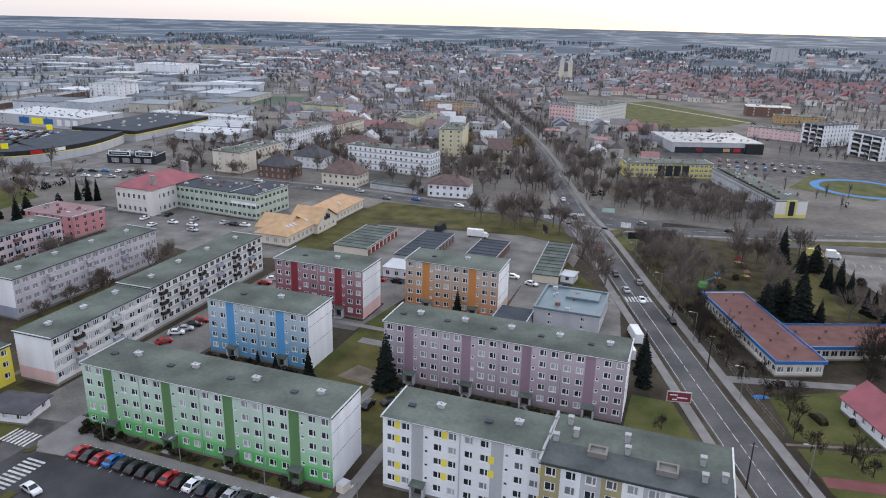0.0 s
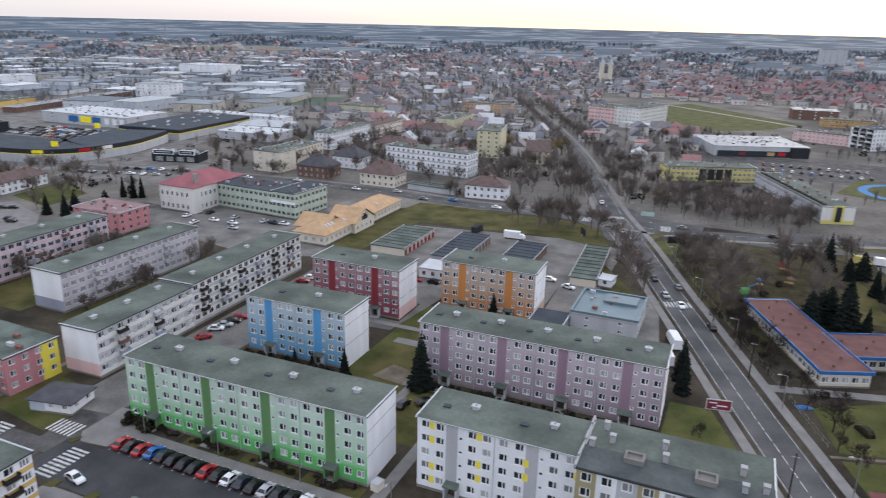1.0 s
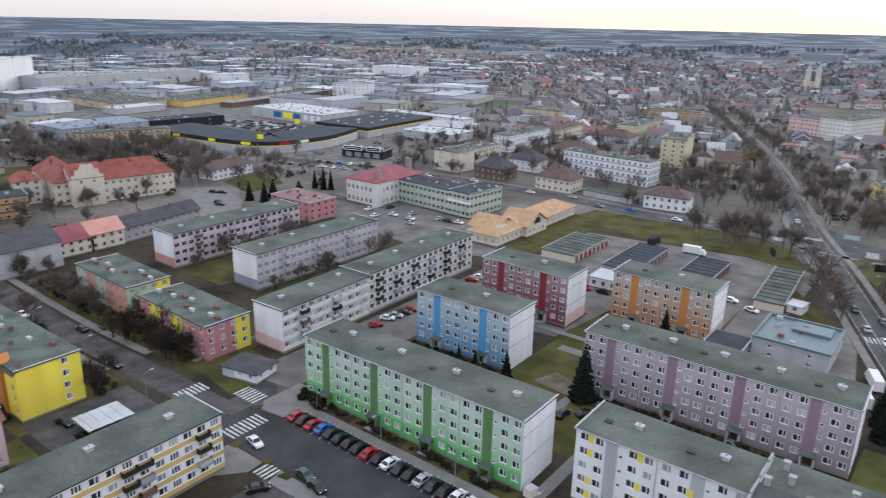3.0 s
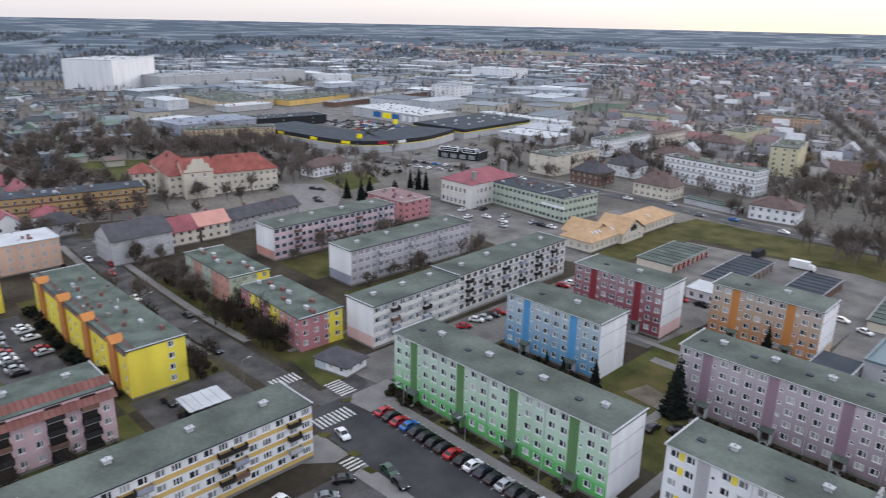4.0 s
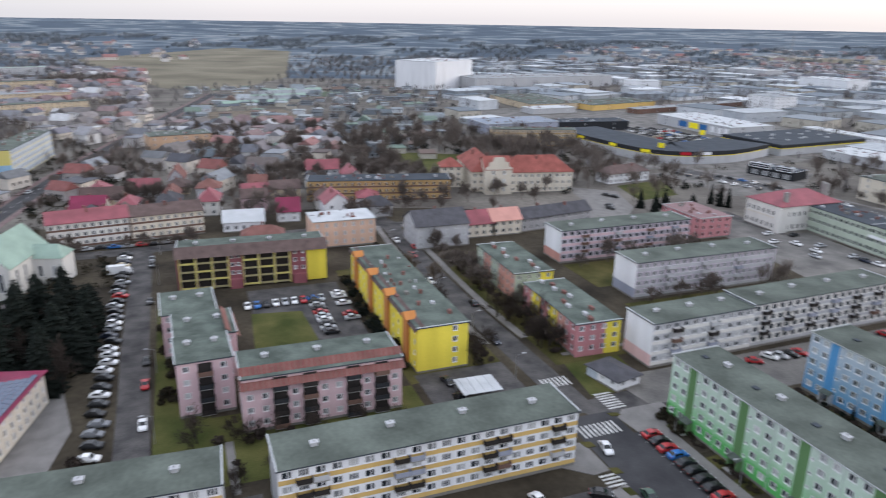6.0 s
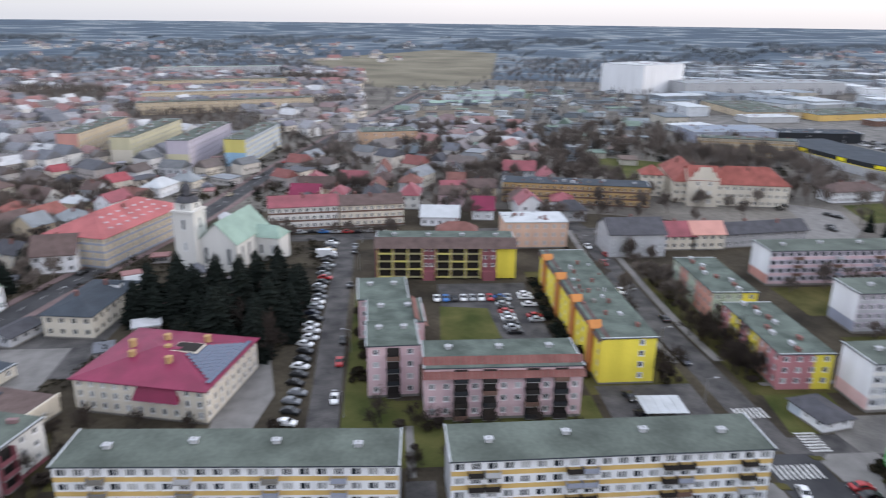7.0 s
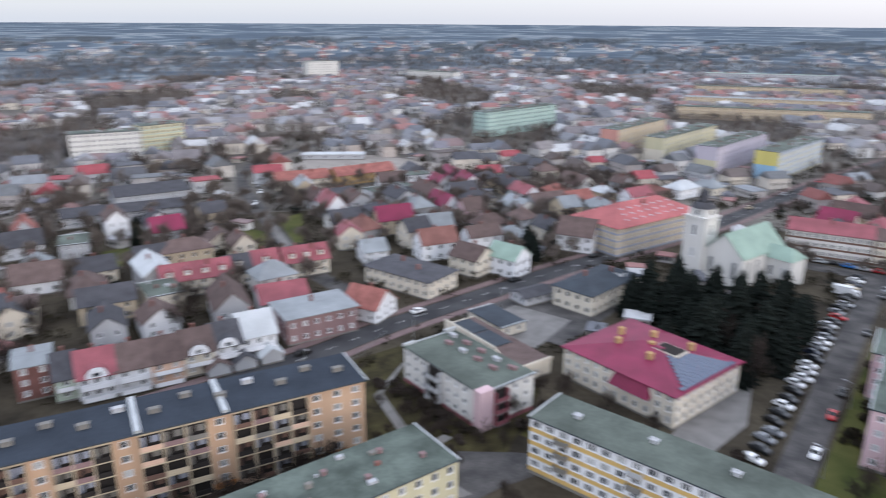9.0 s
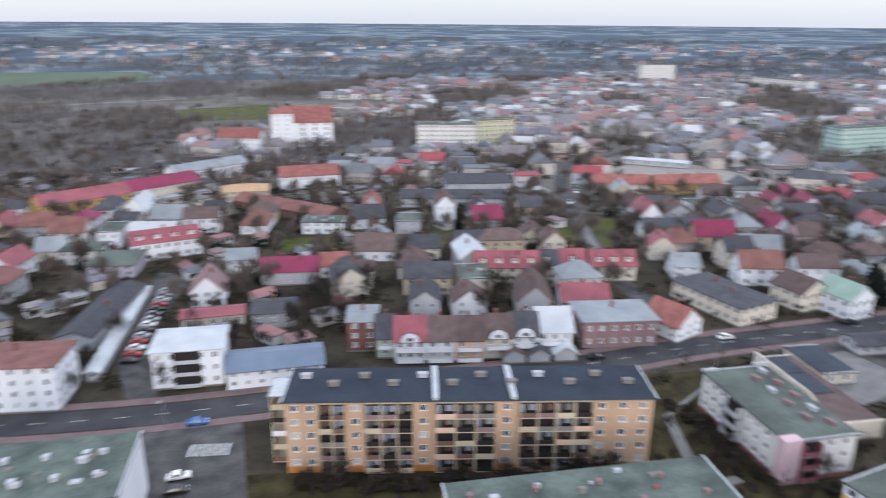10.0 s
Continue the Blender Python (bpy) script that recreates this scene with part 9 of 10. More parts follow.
# ---- cars ----
def car_meshes():
    """A hatchback: shaped body, panes, wheels and lights."""
    prof = [(-2.05, 0.35), (-2.1, 0.75), (-1.95, 0.95), (-1.55, 1.0), (-1.05, 1.42), (-0.5, 1.5), (0.35, 1.46), (1.05, 1.0), (1.85, 0.85), (2.08, 0.65), (2.1, 0.35)]
    wid = [0.80, 0.86, 0.86, 0.84, 0.66, 0.64, 0.66, 0.82, 0.82, 0.78, 0.76]
    b = Build()
    n = len(prof)
    pts = [(x, -w, z) for (x, z), w in zip(prof, wid)] + [(x, w, z) for (x, z), w in zip(prof, wid)]
    faces = [(i, i + 1, n + i + 1, n + i) for i in range(n - 1)]
    faces += [tuple(range(0, n))[::-1], tuple(range(n, 2 * n))]
    b.solid(pts, faces)
    body = b.mesh("body", ["car_paint"])
    out_m = {"body": body}
    for nm, (a, c) in (("windscreen", (6, 7)), ("rear_window", (3, 4))):
        g = Build()
        (xa, za), (xc, zc) = prof[a], prof[c]
        wa_, wc = wid[a] - 0.08, wid[c] - 0.1
        ex, ez = (0.03, 0.03) if nm == "windscreen" else (-0.03, 0.03)
        g.face([(xa + ex, -wa_, za + ez), (xc + ex, -wc, zc + ez), (xc + ex, wc, zc + ez), (xa + ex, wa_, za + ez)])
        out_m[nm] = g.mesh(nm, ["car_glass"])
    for s, nm in ((-1, "side_window_a"), (1, "side_window_b")):
        g = Build()
        g.face([(-1.35, s * 0.845, 1.02), (0.85, s * 0.845, 1.02), (0.3, s * 0.70, 1.40), (-0.95, s * 0.70, 1.40)])
        out_m[nm] = g.mesh("side_window", ["car_glass"])
    w = Build()
    w.tube((0, -0.1, 0), (0, 0.1, 0), 0.31, 0.31, 12, 0, True)
    w.tube((0, 0.1, 0), (0, -0.1, 0), 0.31, 0.31, 12, 0, True)
    out_m["wheel"] = w.mesh("wheel", ["rubber"])
    rim = Build()
    rim.tube((0, -0.115, 0), (0, 0.115, 0), 0.19, 0.19, 8, 0, True)
    rim.tube((0, 0.115, 0), (0, -0.115, 0), 0.19, 0.19, 8, 0, True)
    out_m["rim"] = rim.mesh("rim", ["chrome"])
    for nm, x, mat in (("headlight", 2.0, "lamp_white"), ("tail_light", -2.07, "lamp_red")):
        g = Build()
        g.box(x - 0.06, -0.16, -0.07, x + 0.06, 0.16, 0.07)
        out_m[nm] = g.mesh(nm, [mat])
    return out_m


CAR = car_meshes()
COLOURS = {"white": "d8d9da", "silver": "a2a5a8", "black": "0d0d0f", "graphite": "212326", "navy": "141c2e", "red": "a01d22", "blue": "1f63a6", "grey": "6d7074", "green": "2c4a3a", "beige": "a89c84"}
WORDS = {"navy": "dark blue", "graphite": "dark grey"}


def far_car_mesh():
    """The whole of a car in one mesh, for car parks far away."""
    b = Build()
    for nm, mt in (("body", 0), ("windscreen", 1), ("rear_window", 1), ("side_window_a", 1), ("side_window_b", 1)):
        me = CAR[nm]
        b.solid([tuple(v.co) for v in me.vertices], [tuple(p.vertices) for p in me.polygons], mt)
    for sx in (-1.28, 1.28):
        for sy in (-0.74, 0.74):
            b.tube((sx, sy - 0.1, 0.31), (sx, sy + 0.1, 0.31), 0.31, 0.31, 8, 2, True)
    return b.mesh("car", ["car_paint", "car_glass", "rubber"])


FAR_CAR = far_car_mesh()


def car(x, y, ang, colour, near=False, s=1.0, z=0.04):
    if not near and math.hypot(x, y) > 150:
        ob = thing("car", f"{WORDS.get(colour, colour)} small car standing on the asphalt", "car", pose(x, y, z, 0, 0, ang), "cars", me=FAR_CAR)
        ob.color = (*rgb(COLOURS[colour]), 1)
        return
    root = thing("car", f"{WORDS.get(colour, colour)} small car standing on the asphalt", "car", pose(x, y, z, 0, 0, ang) @ Matrix.Scale(s, 4), "cars")
    c = (*rgb(COLOURS[colour]), 1)
    part("body", CAR["body"], root).color = c
    part("windscreen", CAR["windscreen"], root)
    part("rear_window", CAR["rear_window"], root)
    if near:
        part("side_window", CAR["side_window_a"], root)
        part("side_window", CAR["side_window_b"], root)
        for sx, sy in ((1, 1), (1, -1), (-1, 1), (-1, -1)):
            part("wheel", CAR["wheel"], root, m=pose(sx * 1.28, sy * 0.74, 0.31))
        for sy in (-1, 1):
            part("headlight", CAR["headlight"], root, m=pose(0, sy * 0.55, 0.72))
            part("tail_light", CAR["tail_light"], root, m=pose(0, sy * 0.62, 0.82))
    else:
        for sx, sy in ((1, 1), (1, -1), (-1, 1), (-1, -1)):
            part("wheel", CAR["wheel"], root, m=pose(sx * 1.28, sy * 0.74, 0.31))


def van(x, y, ang, col="white_plain", L=6.5, label="white delivery van with box body"):
    root = thing("van", label, "van", pose(x, y, 0.04, 0, 0, ang), "vans")
    b = Build()
    b.box(-L / 2, -1.05, 0.6, L / 2 - 1.9, 1.05, 3.1)
    part("box_body", b.mesh("box_body", [col]), root)
    b = Build()
    x0, x1 = L / 2 - 1.8, L / 2
    b.solid([(x0, -1, 0.45), (x1, -0.95, 0.45), (x1, 0.95, 0.45), (x0, 1, 0.45), (x0, -0.95, 2.2), (x1 - 0.7, -0.85, 2.15), (x1 - 0.7, 0.85, 2.15), (x0, 0.95, 2.2), (x1, -0.95, 1.2), (x1, 0.95, 1.2)],
            [(0, 1, 8, 5, 4), (3, 7, 6, 9, 2), (4, 5, 6, 7), (8, 9, 6, 5), (1, 2, 9, 8), (0, 4, 7, 3)])
    part("cab", b.mesh("cab", [col]), root)
    b = Build()
    b.face([(x1 - 0.03, -0.85, 1.25), (x1 - 0.03, 0.85, 1.25), (x1 - 0.66, 0.75, 2.08), (x1 - 0.66, -0.75, 2.08)])
    part("windscreen", b.mesh("windscreen", ["car_glass"]), root)
    for sx in (-L / 2 + 1.2, L / 2 - 0.9):
        for sy in (-0.9, 0.9):
            part("wheel", CAR["wheel"], root, m=pose(sx, sy, 0.38) @ Matrix.Scale(1.2, 4))


rc = random.Random(8)
ROW = "red black red blue graphite black black black red black white navy black silver graphite black white white black navy grey silver".split()
for k, c in enumerate(ROW):
    car(-100.8 + k * 2.55, 82.9 + rc.uniform(-0.2, 0.2), 90 + rc.uniform(-3, 3), c, True)
STREET_CARS = ((-99.7, 71.5, -12, "white"), (-84.5, 70.6, -8, "green"), (-80.5, 69.6, -8, "black"), (-59.4, 118.6, 85, "black"), (-55.7, 121.6, 60, "black"), (-120.4, 131.8, 30, "white"), (-119.9, 134.6, 30, "silver"), (-119.6, 137.6, 30, "black"))
YARD_CARS = ((-119.6, 140.6, 30, "red"), (-119.6, 126.3, 60, "red"), (-120.6, 171.5, 20, "red"), (-120.1, 175, 20, "white"), (-119.8, 178.6, 20, "black"), (-120.0, 166, 60, "graphite"), (-119, 184, 10, "grey"), (-11.5, 204, -70, "white"), (-2.2, 191.5, 110, "black"), (-14, 219.5, 110, "grey"),
                   (-22, 172, 80, "grey"), (-84, 189, 0, "black"), (-90, 188.5, 0, "red"), (-52, 208, 0, "white"), (-45, 204, -15, "white"), (-88, 63, 60, "black"), (-86, 58, 60, "grey"), (-78, 60, 10, "black"), (-76, 55, 10, "silver"), (-90, 52, 10, "white"),
                   (-130, 56, 20, "white"), (-126, 52, 10, "black"), (-134, 52, 10, "graphite"), (-10, -116, 170, "white"), (-9, -112, 170, "black"), (-15.9, -133, 166, "blue"), (-150, 71, 0, "navy"), (-175, 75.6, 180, "graphite"), (-196, 70, 0, "white"), (-222, 72.5, 0, "red"), (-240, 72, 0, "white"), (-231, 76, 180, "red"))
for x, y, a, c in STREET_CARS + YARD_CARS:
    car(x, y, a, c, True)
bag = ["white"] * 5 + ["silver"] * 3 + ["black"] * 4 + ["graphite"] * 4 + ["grey"] * 2 + ["navy", "red", "blue", "beige"]
for k in range(32):                                     # cars standing slantwise along the lane
    if rc.random() < 0.92:
        car(-128 - k * 4.0 + rc.uniform(-0.4, 0.4), -20.4 + rc.uniform(-0.6, 0.6), 72 + rc.uniform(-6, 6), rc.choice(bag))
for x in (-136.8, -154, -166, -205, -238, -244):
    car(x, -11.8, 0, rc.choice(bag))
for k in range(10):
    car(-193 + k * 2.7, 32.8 + rc.uniform(-.2, .2), 90, rc.choice(bag))
for k in (0, 1, 3, 6, 7):
    car(-195 + k * 2.7, 40.2, 90, rc.choice(bag))
for k in range(8):
    car(-160 + rc.uniform(-.2, .2), 15.5 + k * 2.6, 0, rc.choice(bag))
for k in range(9):
    car(-192.8, 14 + k * 2.6, 0, rc.choice(bag))
for k in range(11):
    car(-205 + k * 4.6, 207 + rc.choice((0, 5, 13)) + rc.uniform(0, 2), rc.choice((0, 90)), rc.choice(bag))
for k in range(85):
    x, y = -480 + (k % 17) * 5.6 + (k // 17) * 6, 322 + (k // 17) * 8
    if free(x, y, 1.5, 0):
        car(x, y, 90, rc.choice(bag))
for k in range(16):                                     # cars before the arcade
    x, y = -312 + (k % 8) * 6.2, 254 + (k // 8) * 13 + (k % 8) * 2.2
    if free(x, y, 1.5, 0):
        car(x, y, 20 + rc.choice((0, 90)), rc.choice(bag))
for x, y in ((-280, 188), (-276, 190), (-262, 178), (-258, 176)):
    car(x, y, 30, rc.choice(bag))
for k in range(24):
    car(10 + (k % 12) * 5, 446 + (k // 12) * 18, 90, rc.choice(bag))
for k in range(15):                                     # cars along the market street
    car(-196 - k * 5.2 + rc.uniform(-1, 1), -252 - k * 5.4 + 6 * math.sin(k) + 4, 45 + rc.uniform(-8, 8), rc.choice(bag))
for k in range(12):
    car(-262 - rc.uniform(0, 1), 2 - k * 4.4, 90 + rc.uniform(-5, 5), rc.choice(bag))
for k in range(14):
    car(-5.8 - k * 1.05, -168 - k * 3.4, 163, rc.choice(bag))
for k, t in enumerate((0.12, 0.2, 0.27, 0.35, 0.5, 0.6, 0.75)):
    ln = smooth_line(MAIN[6:12], 2)
    i = int(t * len(ln))
    d = Vector(ln[i + 1]) - Vector(ln[i])
    a = math.degrees(math.atan2(d.y, d.x))
    car(ln[i][0] - d.normalized().y * 2, ln[i][1] + d.normalized().x * 2, a + (180 if k % 2 else 0), rc.choice(bag))
for x, y, c in ((-170, 288.5, "white"), (-150, 293, "silver"), (-133, 286, "grey"), (-120, 290, "blue"), (-98, 287, "white"), (-66, 292, "graphite"), (14, 295.5, "black"), (-20, 292, "grey"), (-205, 291, "white"), (-230, 284, "white")):
    car(x, y, 0, c)
for k in range(10):
    i = 5 + k * 9
    ln = smooth_line(LONG_ST[3:], 4)
    if i < len(ln) - 1:
        car(ln[i][0] + 0.6, ln[i][1] - 2.0, 166, rc.choice(bag))
van(-10.6, 176.5, 110, L=8.5, label="long white lorry with box body")
van(-76.4, 246.5, 5, L=8, label="white box van beside the garages")
van(-92, 248, 90, "blackish", 8, "dark lorry beside the garages")
van(-11, 165, 110, L=6)
van(-233, -21, 90, L=7)

# ---- street furniture ----
def lamp(x, y, ang, h=8.0):
    root = thing("street_lamp", "grey steel street lamp with a single arm", "street lamp", pose(x, y, 0, 0, 0, ang), "street lamps")
    b = Build()
    b.tube((0, 0, 0), (0, 0, h), 0.1, 0.06, 8)
    part("pole", b.mesh("pole", ["steel"]), root)
    b = Build()
    b.tube((0, 0, h), (1.6, 0, h + 0.35), 0.05, 0.04, 6)
    part("arm", b.mesh("arm", ["steel"]), root)
    b = Build()
    b.box(1.4, -0.14, h + 0.28, 2.2, 0.14, h + 0.44)
    part("lamp_head", b.mesh("lamp_head", ["greylight"]), root)


for y in range(125, 300, 28):
    xx = float(np.interp(y, [p[1] for p in MAIN], [p[0] for p in MAIN]))
    lamp(xx + 7.2, y, 200)
for x in range(-235, -120, 26):
    lamp(x, 67.6, 90, 6)
for x in range(-100, -45, 18):
    lamp(x, 87.6, 270, 6)
for x in range(-250, -125, 30):
    lamp(x, -9.5, 270, 6)
for k in range(0, 9):
    lamp(-10 - k * 30, -133.5 + k * 7.3, 60, 7)
r = thing("billboard", "red and white roadside billboard", "billboard", pose(1.9, 145.4, -0.7, 0, 0, 12))
for sx in (-1.8, 1.8):
    b = Build()
    b.tube((sx, 0, 0), (sx, 0, 2.6), 0.08, 0.08, 6)
    part("post", b.mesh("post", ["steel"]), r)
b = Build()
b.box(-2.6, -0.1, 1.4, 2.6, 0.1, 3.9)
part("board", b.mesh("board", ["greylight"]), r)
b = Build()
b.box(-2.4, -0.14, 1.6, 2.4, -0.104, 3.7)
part("poster", b.mesh("poster", ["maroon"]), r, "dark red poster with pale bars")
for x, z, w in ((-1.2, 3.1, 1.6), (0.6, 2.5, 2.2), (-0.9, 2.0, 1.0)):
    b = Build()
    b.box(x - w / 2, -0.15, z - 0.14, x + w / 2, -0.144, z + 0.14)
    part("bar", b.mesh("bar", ["white"]), r)
r = thing("container", "white storage container at the block corner", "container", pose(-51.0, 92.0, 0, 0, 0, 80))
b = Build()
b.box(-1.0, -0.8, 0, 1.0, 0.8, 1.5)
part("body", b.mesh("body", ["cream"]), r)
b = Build()
b.box(-1.05, -0.85, 1.5, 1.05, 0.85, 1.62)
part("lid", b.mesh("lid", ["greylight"]), r)


def fence(pts, h=1.3, mat="steel"):
    root = thing("fence", "low wire fence with grey posts", "fence", pose(0, 0, 0), "fences")
    ln = smooth_line(pts, 3.0)
    post = Build()
    post.tube((0, 0, -0.1), (0, 0, h), 0.06, 0.06, 5)
    me = post.mesh("post", [mat])
    for x, y in ln:
        part("post", me, root, m=pose(x, y, 0))
    for z in (0.4, h * 0.92):
        b = Build()
        for i in range(len(ln) - 1):
            b.tube((*ln[i], z), (*ln[i + 1], z), 0.025, 0.025, 4)
        part("rail", b.mesh("rail", [mat]), root)


def play_frame(x, y, ang, roof, slide):
    r = thing("playground_tower", "small playground tower with a coloured slide", "playground", pose(x, y, 0, 0, 0, ang), "playground")
    for sx in (-0.8, 0.8):
        for sy in (-0.8, 0.8):
            b = Build()
            b.box(sx - 0.07, sy - 0.07, 0, sx + 0.07, sy + 0.07, 2.6)
            part("post", b.mesh("post", ["brown"]), r)
    b = Build()
    b.box(-0.9, -0.9, 1.2, 0.9, 0.9, 1.3)
    part("deck", b.mesh("deck", ["ochre"]), r)
    b = Build()
    b.solid([(-1.1, -1.1, 2.6), (1.1, -1.1, 2.6), (1.1, 1.1, 2.6), (-1.1, 1.1, 2.6), (0, 0, 3.5)], [(0, 1, 4), (1, 2, 4), (2, 3, 4), (3, 0, 4), (0, 3, 2, 1)])
    part("roof", b.mesh("roof", [roof]), r)
    b = Build()
    b.solid([(0.9, -0.4, 1.25), (0.9, 0.4, 1.25), (3.4, 0.4, 0.2), (3.4, -0.4, 0.2), (0.9, -0.4, 1.35), (0.9, 0.4, 1.35), (3.4, 0.4, 0.3), (3.4, -0.4, 0.3)], [(4, 7, 6, 5), (0, 1, 2, 3), (0, 4, 5, 1), (3, 2, 6, 7), (0, 3, 7, 4), (1, 5, 6, 2)])
    part("slide", b.mesh("slide", [slide]), r, "bright plastic slide")


play_frame(16.1, 252.6, 30, "maroon", "sign_red")
play_frame(18.4, 238.3, 110, "brown", "sign_yellow")
play_frame(9.5, 232.5, 200, "blue", "sign_blue")
r = thing("play_house", "little green playhouse on the nursery lawn", "playground", pose(5.2, 225.0, 0, 0, 0, 20))
b = Build()
b.box(-1.1, -0.9, 0, 1.1, 0.9, 1.4)
part("body", b.mesh("body", ["green"]), r)
b = Build()
b.solid([(-1.3, -1.1, 1.4), (1.3, -1.1, 1.4), (1.3, 1.1, 1.4), (-1.3, 1.1, 1.4), (-1.3, 0, 2.1), (1.3, 0, 2.1)], [(0, 1, 5, 4), (2, 3, 4, 5), (0, 4, 3), (1, 2, 5), (0, 3, 2, 1)])
part("roof", b.mesh("roof", ["greendark"]), r)
for x, y, ang, L_, col, lab in ((-20.5, 264.4, 24, 4.4, "blackish", "dark back of a roadside billboard"), (-53.0, 259.0, -58, 5.0, "blackish", "dark back of a roadside billboard"), (-35.4, 304.6, 8, 5.4, "teal", "pale teal roadside banner board")):
    r = thing("billboard", lab, "billboard", pose(x, y, 0, 0, 0, ang), "roadside boards")
    for sx in (-L_ * 0.35, L_ * 0.35):
        b = Build()
        b.tube((sx, 0, 0), (sx, 0, 3.6), 0.09, 0.09, 6)
        part("post", b.mesh("post", ["steel"]), r)
    b = Build()
    b.box(-L_ / 2, -0.18, 0.5 if col == "teal" else 1.6, L_ / 2, -0.1, 2.4 if col == "teal" else 4.2)
    part("board", b.mesh("board", [col]), r)
for x, y in ((14.8, 119.5), (7.6, 165.3)):
    r = thing("utility_pole", "tall plain wooden utility pole by the road", "pole", pose(x, y, 0), "utility poles")
    b = Build()
    b.tube((0, 0, 0), (0, 0, 9.5), 0.16, 0.11, 8, cap=True)
    part("pole", b.mesh("pole", ["bark"]), r)
    b = Build()
    b.box(-0.7, -0.06, 8.7, 0.7, 0.06, 8.84)
    part("crossbar", b.mesh("crossbar", ["steel"]), r)
van(42.2, 274.7, 5, "lemon", 6, "yellow sales trailer at the car park")
van(48.5, 275.4, 5, L=5, label="white sales trailer at the car park")
for k in range(9):
    b = Build()
    b.box(47 + k * 2.6, 268, 0.034, 47.12 + k * 2.6, 273, 0.04)
    thing("bay_line", "white parking bay line", "road marking", pose(0, 0, 0), kind="structure", me=b.mesh("bay_line", ["line"]))
fence([(22.5, 141), (18, 153), (11.5, 171), (2, 196), (-6, 217), (-18, 250), (-26, 276)])
fence([(-30, 304), (10, 305), (60, 310)])
fence([(-128, -112), (-100, -108), (-60, -122)])


# ---- garden clutter among the old town's houses ----
def clumps(name, label, n, test, seed, rmin, rmax, mat, size=(0.8, 1.8), leaves=14):
    """Dark bushes and hedges, each a heap of small leaf tufts."""
    rn = random.Random(seed)
    b = Build()
    made = 0
    for _ in range(n * 8):
        if made >= n:
            break
        az, rr = rn.uniform(-14, 187), math.sqrt(rn.uniform(rmin ** 2, rmax ** 2))
        x, y = -rr * math.sin(radians(az)), rr * math.cos(radians(az))
        if not test(az, rr) or in_field(x, y) or not free(x, y, 0.8, 5):
            continue
        made += 1
        run, a0 = rn.choice((1, 1, 3, 5)), rn.choice((0.4, 1.97)) + rn.uniform(-0.2, 0.2)
        for h in range(run):
            s = rn.uniform(*size)
            cx, cy = x + math.cos(a0) * h * 1.5, y + math.sin(a0) * h * 1.5
            for k in range(leaves):
                v = Vector((rn.gauss(0, 1), rn.gauss(0, 1), rn.gauss(0, 1))).normalized() * s * rn.uniform(0.4, 1.0)
                p = Vector((cx + v.x, cy + v.y, max(0.05, s * 0.8 + v.z * 0.9)))
                e = [Vector((rn.uniform(-1, 1), rn.uniform(-1, 1), rn.uniform(-1, 1))).normalized() * s * 0.45 for _q in range(3)]
                b.face([tuple(p + e[0]), tuple(p + e[1]), tuple(p + e[2])])
    thing(name, label, "shrubs", pose(0, 0, 0), kind="stuff", me=b.mesh(name, [mat]))


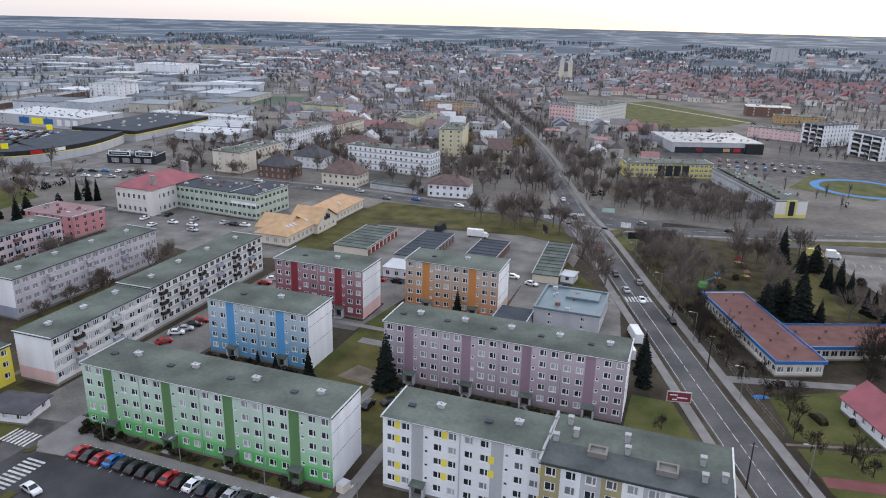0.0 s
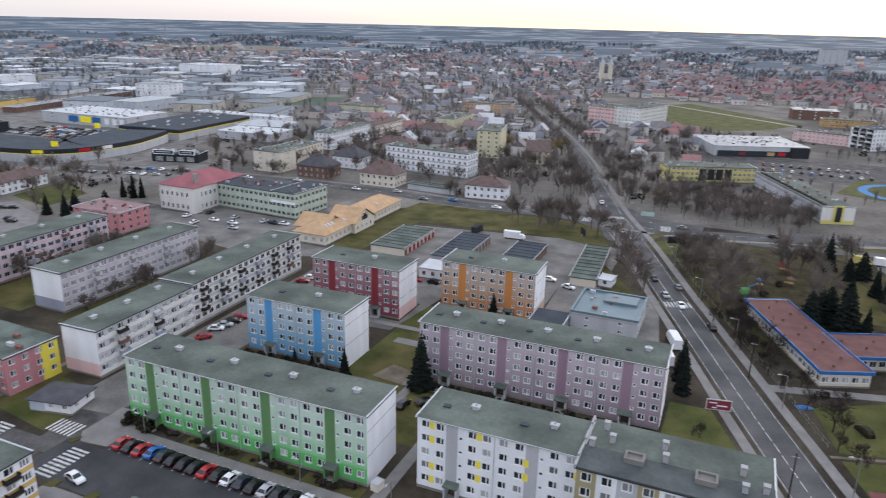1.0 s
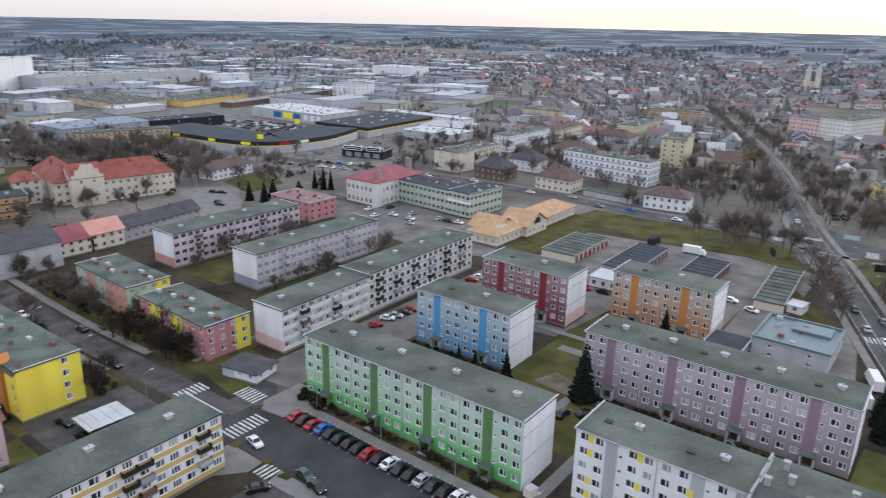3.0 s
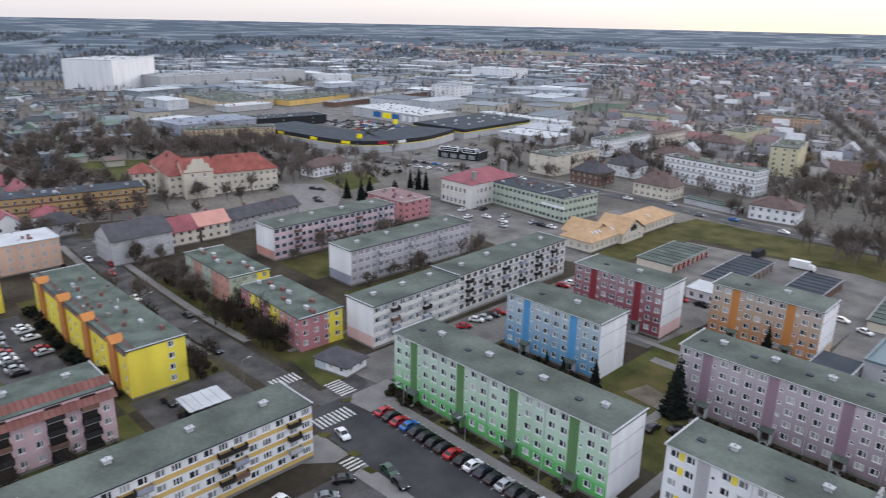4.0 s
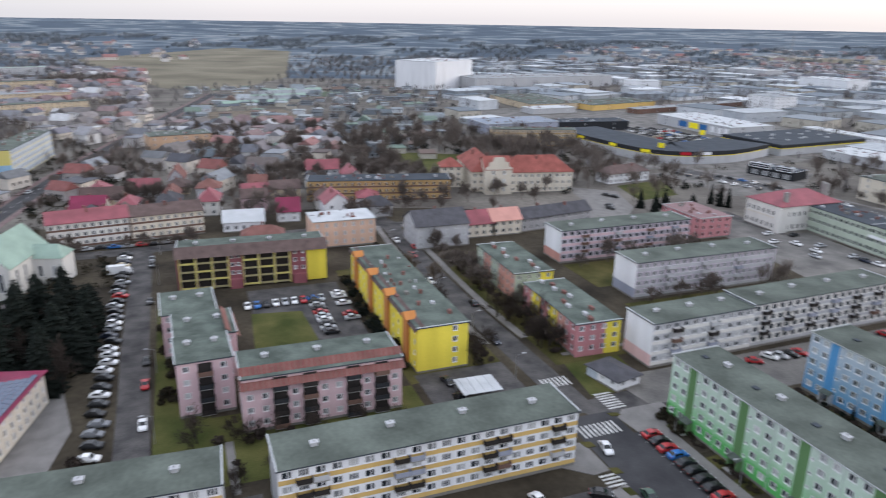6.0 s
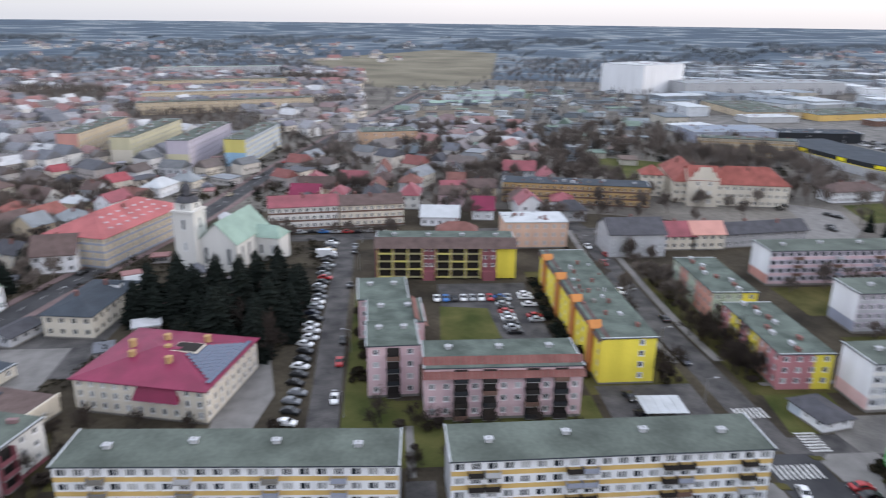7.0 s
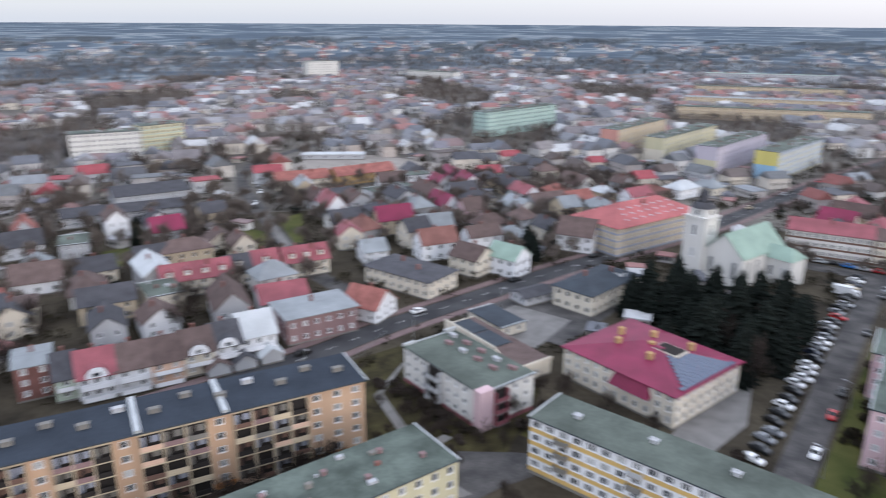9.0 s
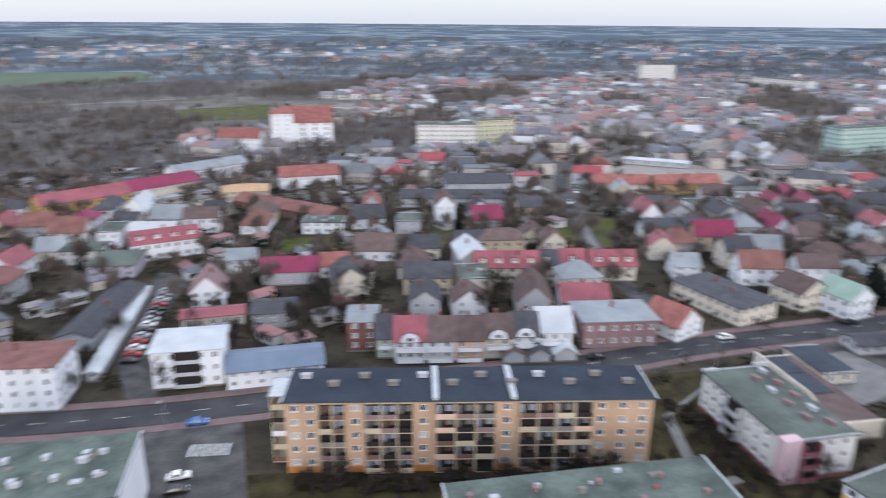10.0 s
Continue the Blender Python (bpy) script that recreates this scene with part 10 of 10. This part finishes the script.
clumps("garden_hedges", "dark hedges and bushes in small gardens", 1500, lambda a, r: (a > 94 and r > 155) or (r > 380 and a > 14), 31, 150, 520, "hedge")
clumps("town_hedges", "dark hedges and bushes of the old town", 1300, lambda a, r: a > 94, 33, 160, 420, "hedge", (0.9, 2.1), 12)
clumps("garden_conifers", "dark evergreen bushes in small gardens", 700, lambda a, r: (a > 94 and r > 160) or r > 330, 32, 160, 700, "needles", (1.0, 2.4), 18)
far_houses("garden_sheds", "small grey sheds and garages behind the houses", 380, lambda x, y, a, r: a > 102, 8, 2.1, 3.0, (3.5, 7), ROOFPAL, WALLPAL, 0.75, 165, 420)


r = thing("covered_car", "car under a dark green tarpaulin on grass", "car", pose(29.8, 150.1, 0.03, 0, 0, 118))
b = Build()
b.solid([(-2.1, -0.9, 0), (2.1, -0.9, 0), (2.1, 0.9, 0), (-2.1, 0.9, 0), (-2.0, -0.85, 0.8), (2.0, -0.85, 0.75), (2.0, 0.85, 0.75), (-2.0, 0.85, 0.8), (-1.3, -0.7, 1.4), (0.7, -0.7, 1.4), (0.7, 0.7, 1.4), (-1.3, 0.7, 1.4)],
        [(0, 1, 5, 4), (1, 2, 6, 5), (2, 3, 7, 6), (3, 0, 4, 7), (4, 5, 9, 8), (5, 6, 10, 9), (6, 7, 11, 10), (7, 4, 8, 11), (8, 9, 10, 11)])
part("tarpaulin", b.mesh("tarpaulin", ["hedge"]), r)
b = Build()
rn = random.Random(4)
ring = [(2.2 * math.cos(t) * rn.uniform(0.7, 1.1), 1.1 * math.sin(t) * rn.uniform(0.7, 1.1), 0.06) for t in np.linspace(0, 2 * math.pi, 12, endpoint=False)]
for i in range(12):
    b.face([ring[i], ring[(i + 1) % 12], (0, 0, 0.4)])
thing("tarpaulin", "crumpled bright blue tarpaulin on the grass", "tarpaulin", pose(18.9, 156.0, 0.03, 0, 0, 20), me=b.mesh("tarpaulin", ["sign_blue"]))


for k in range(46):                                     # bushes round the rose block
    u, v = rt.uniform(-16, 15), rt.uniform(8.4, 13)
    shrub(-115.5 + 0.267 * u + 0.964 * v, -77.6 + 0.964 * u - 0.267 * v, rt.choice((0, 1, 1)), rt.uniform(0.6, 1.2))
for k in range(34):                                     # bushes at the foot of the apricot block
    u, v = rt.uniform(-34, 34), rt.uniform(8.2, 11)
    shrub(-60.0 - 0.904 * u + 0.427 * v, -100.2 + 0.427 * u + 0.904 * v, rt.choice((0, 1, 1)), rt.uniform(0.9, 1.7))
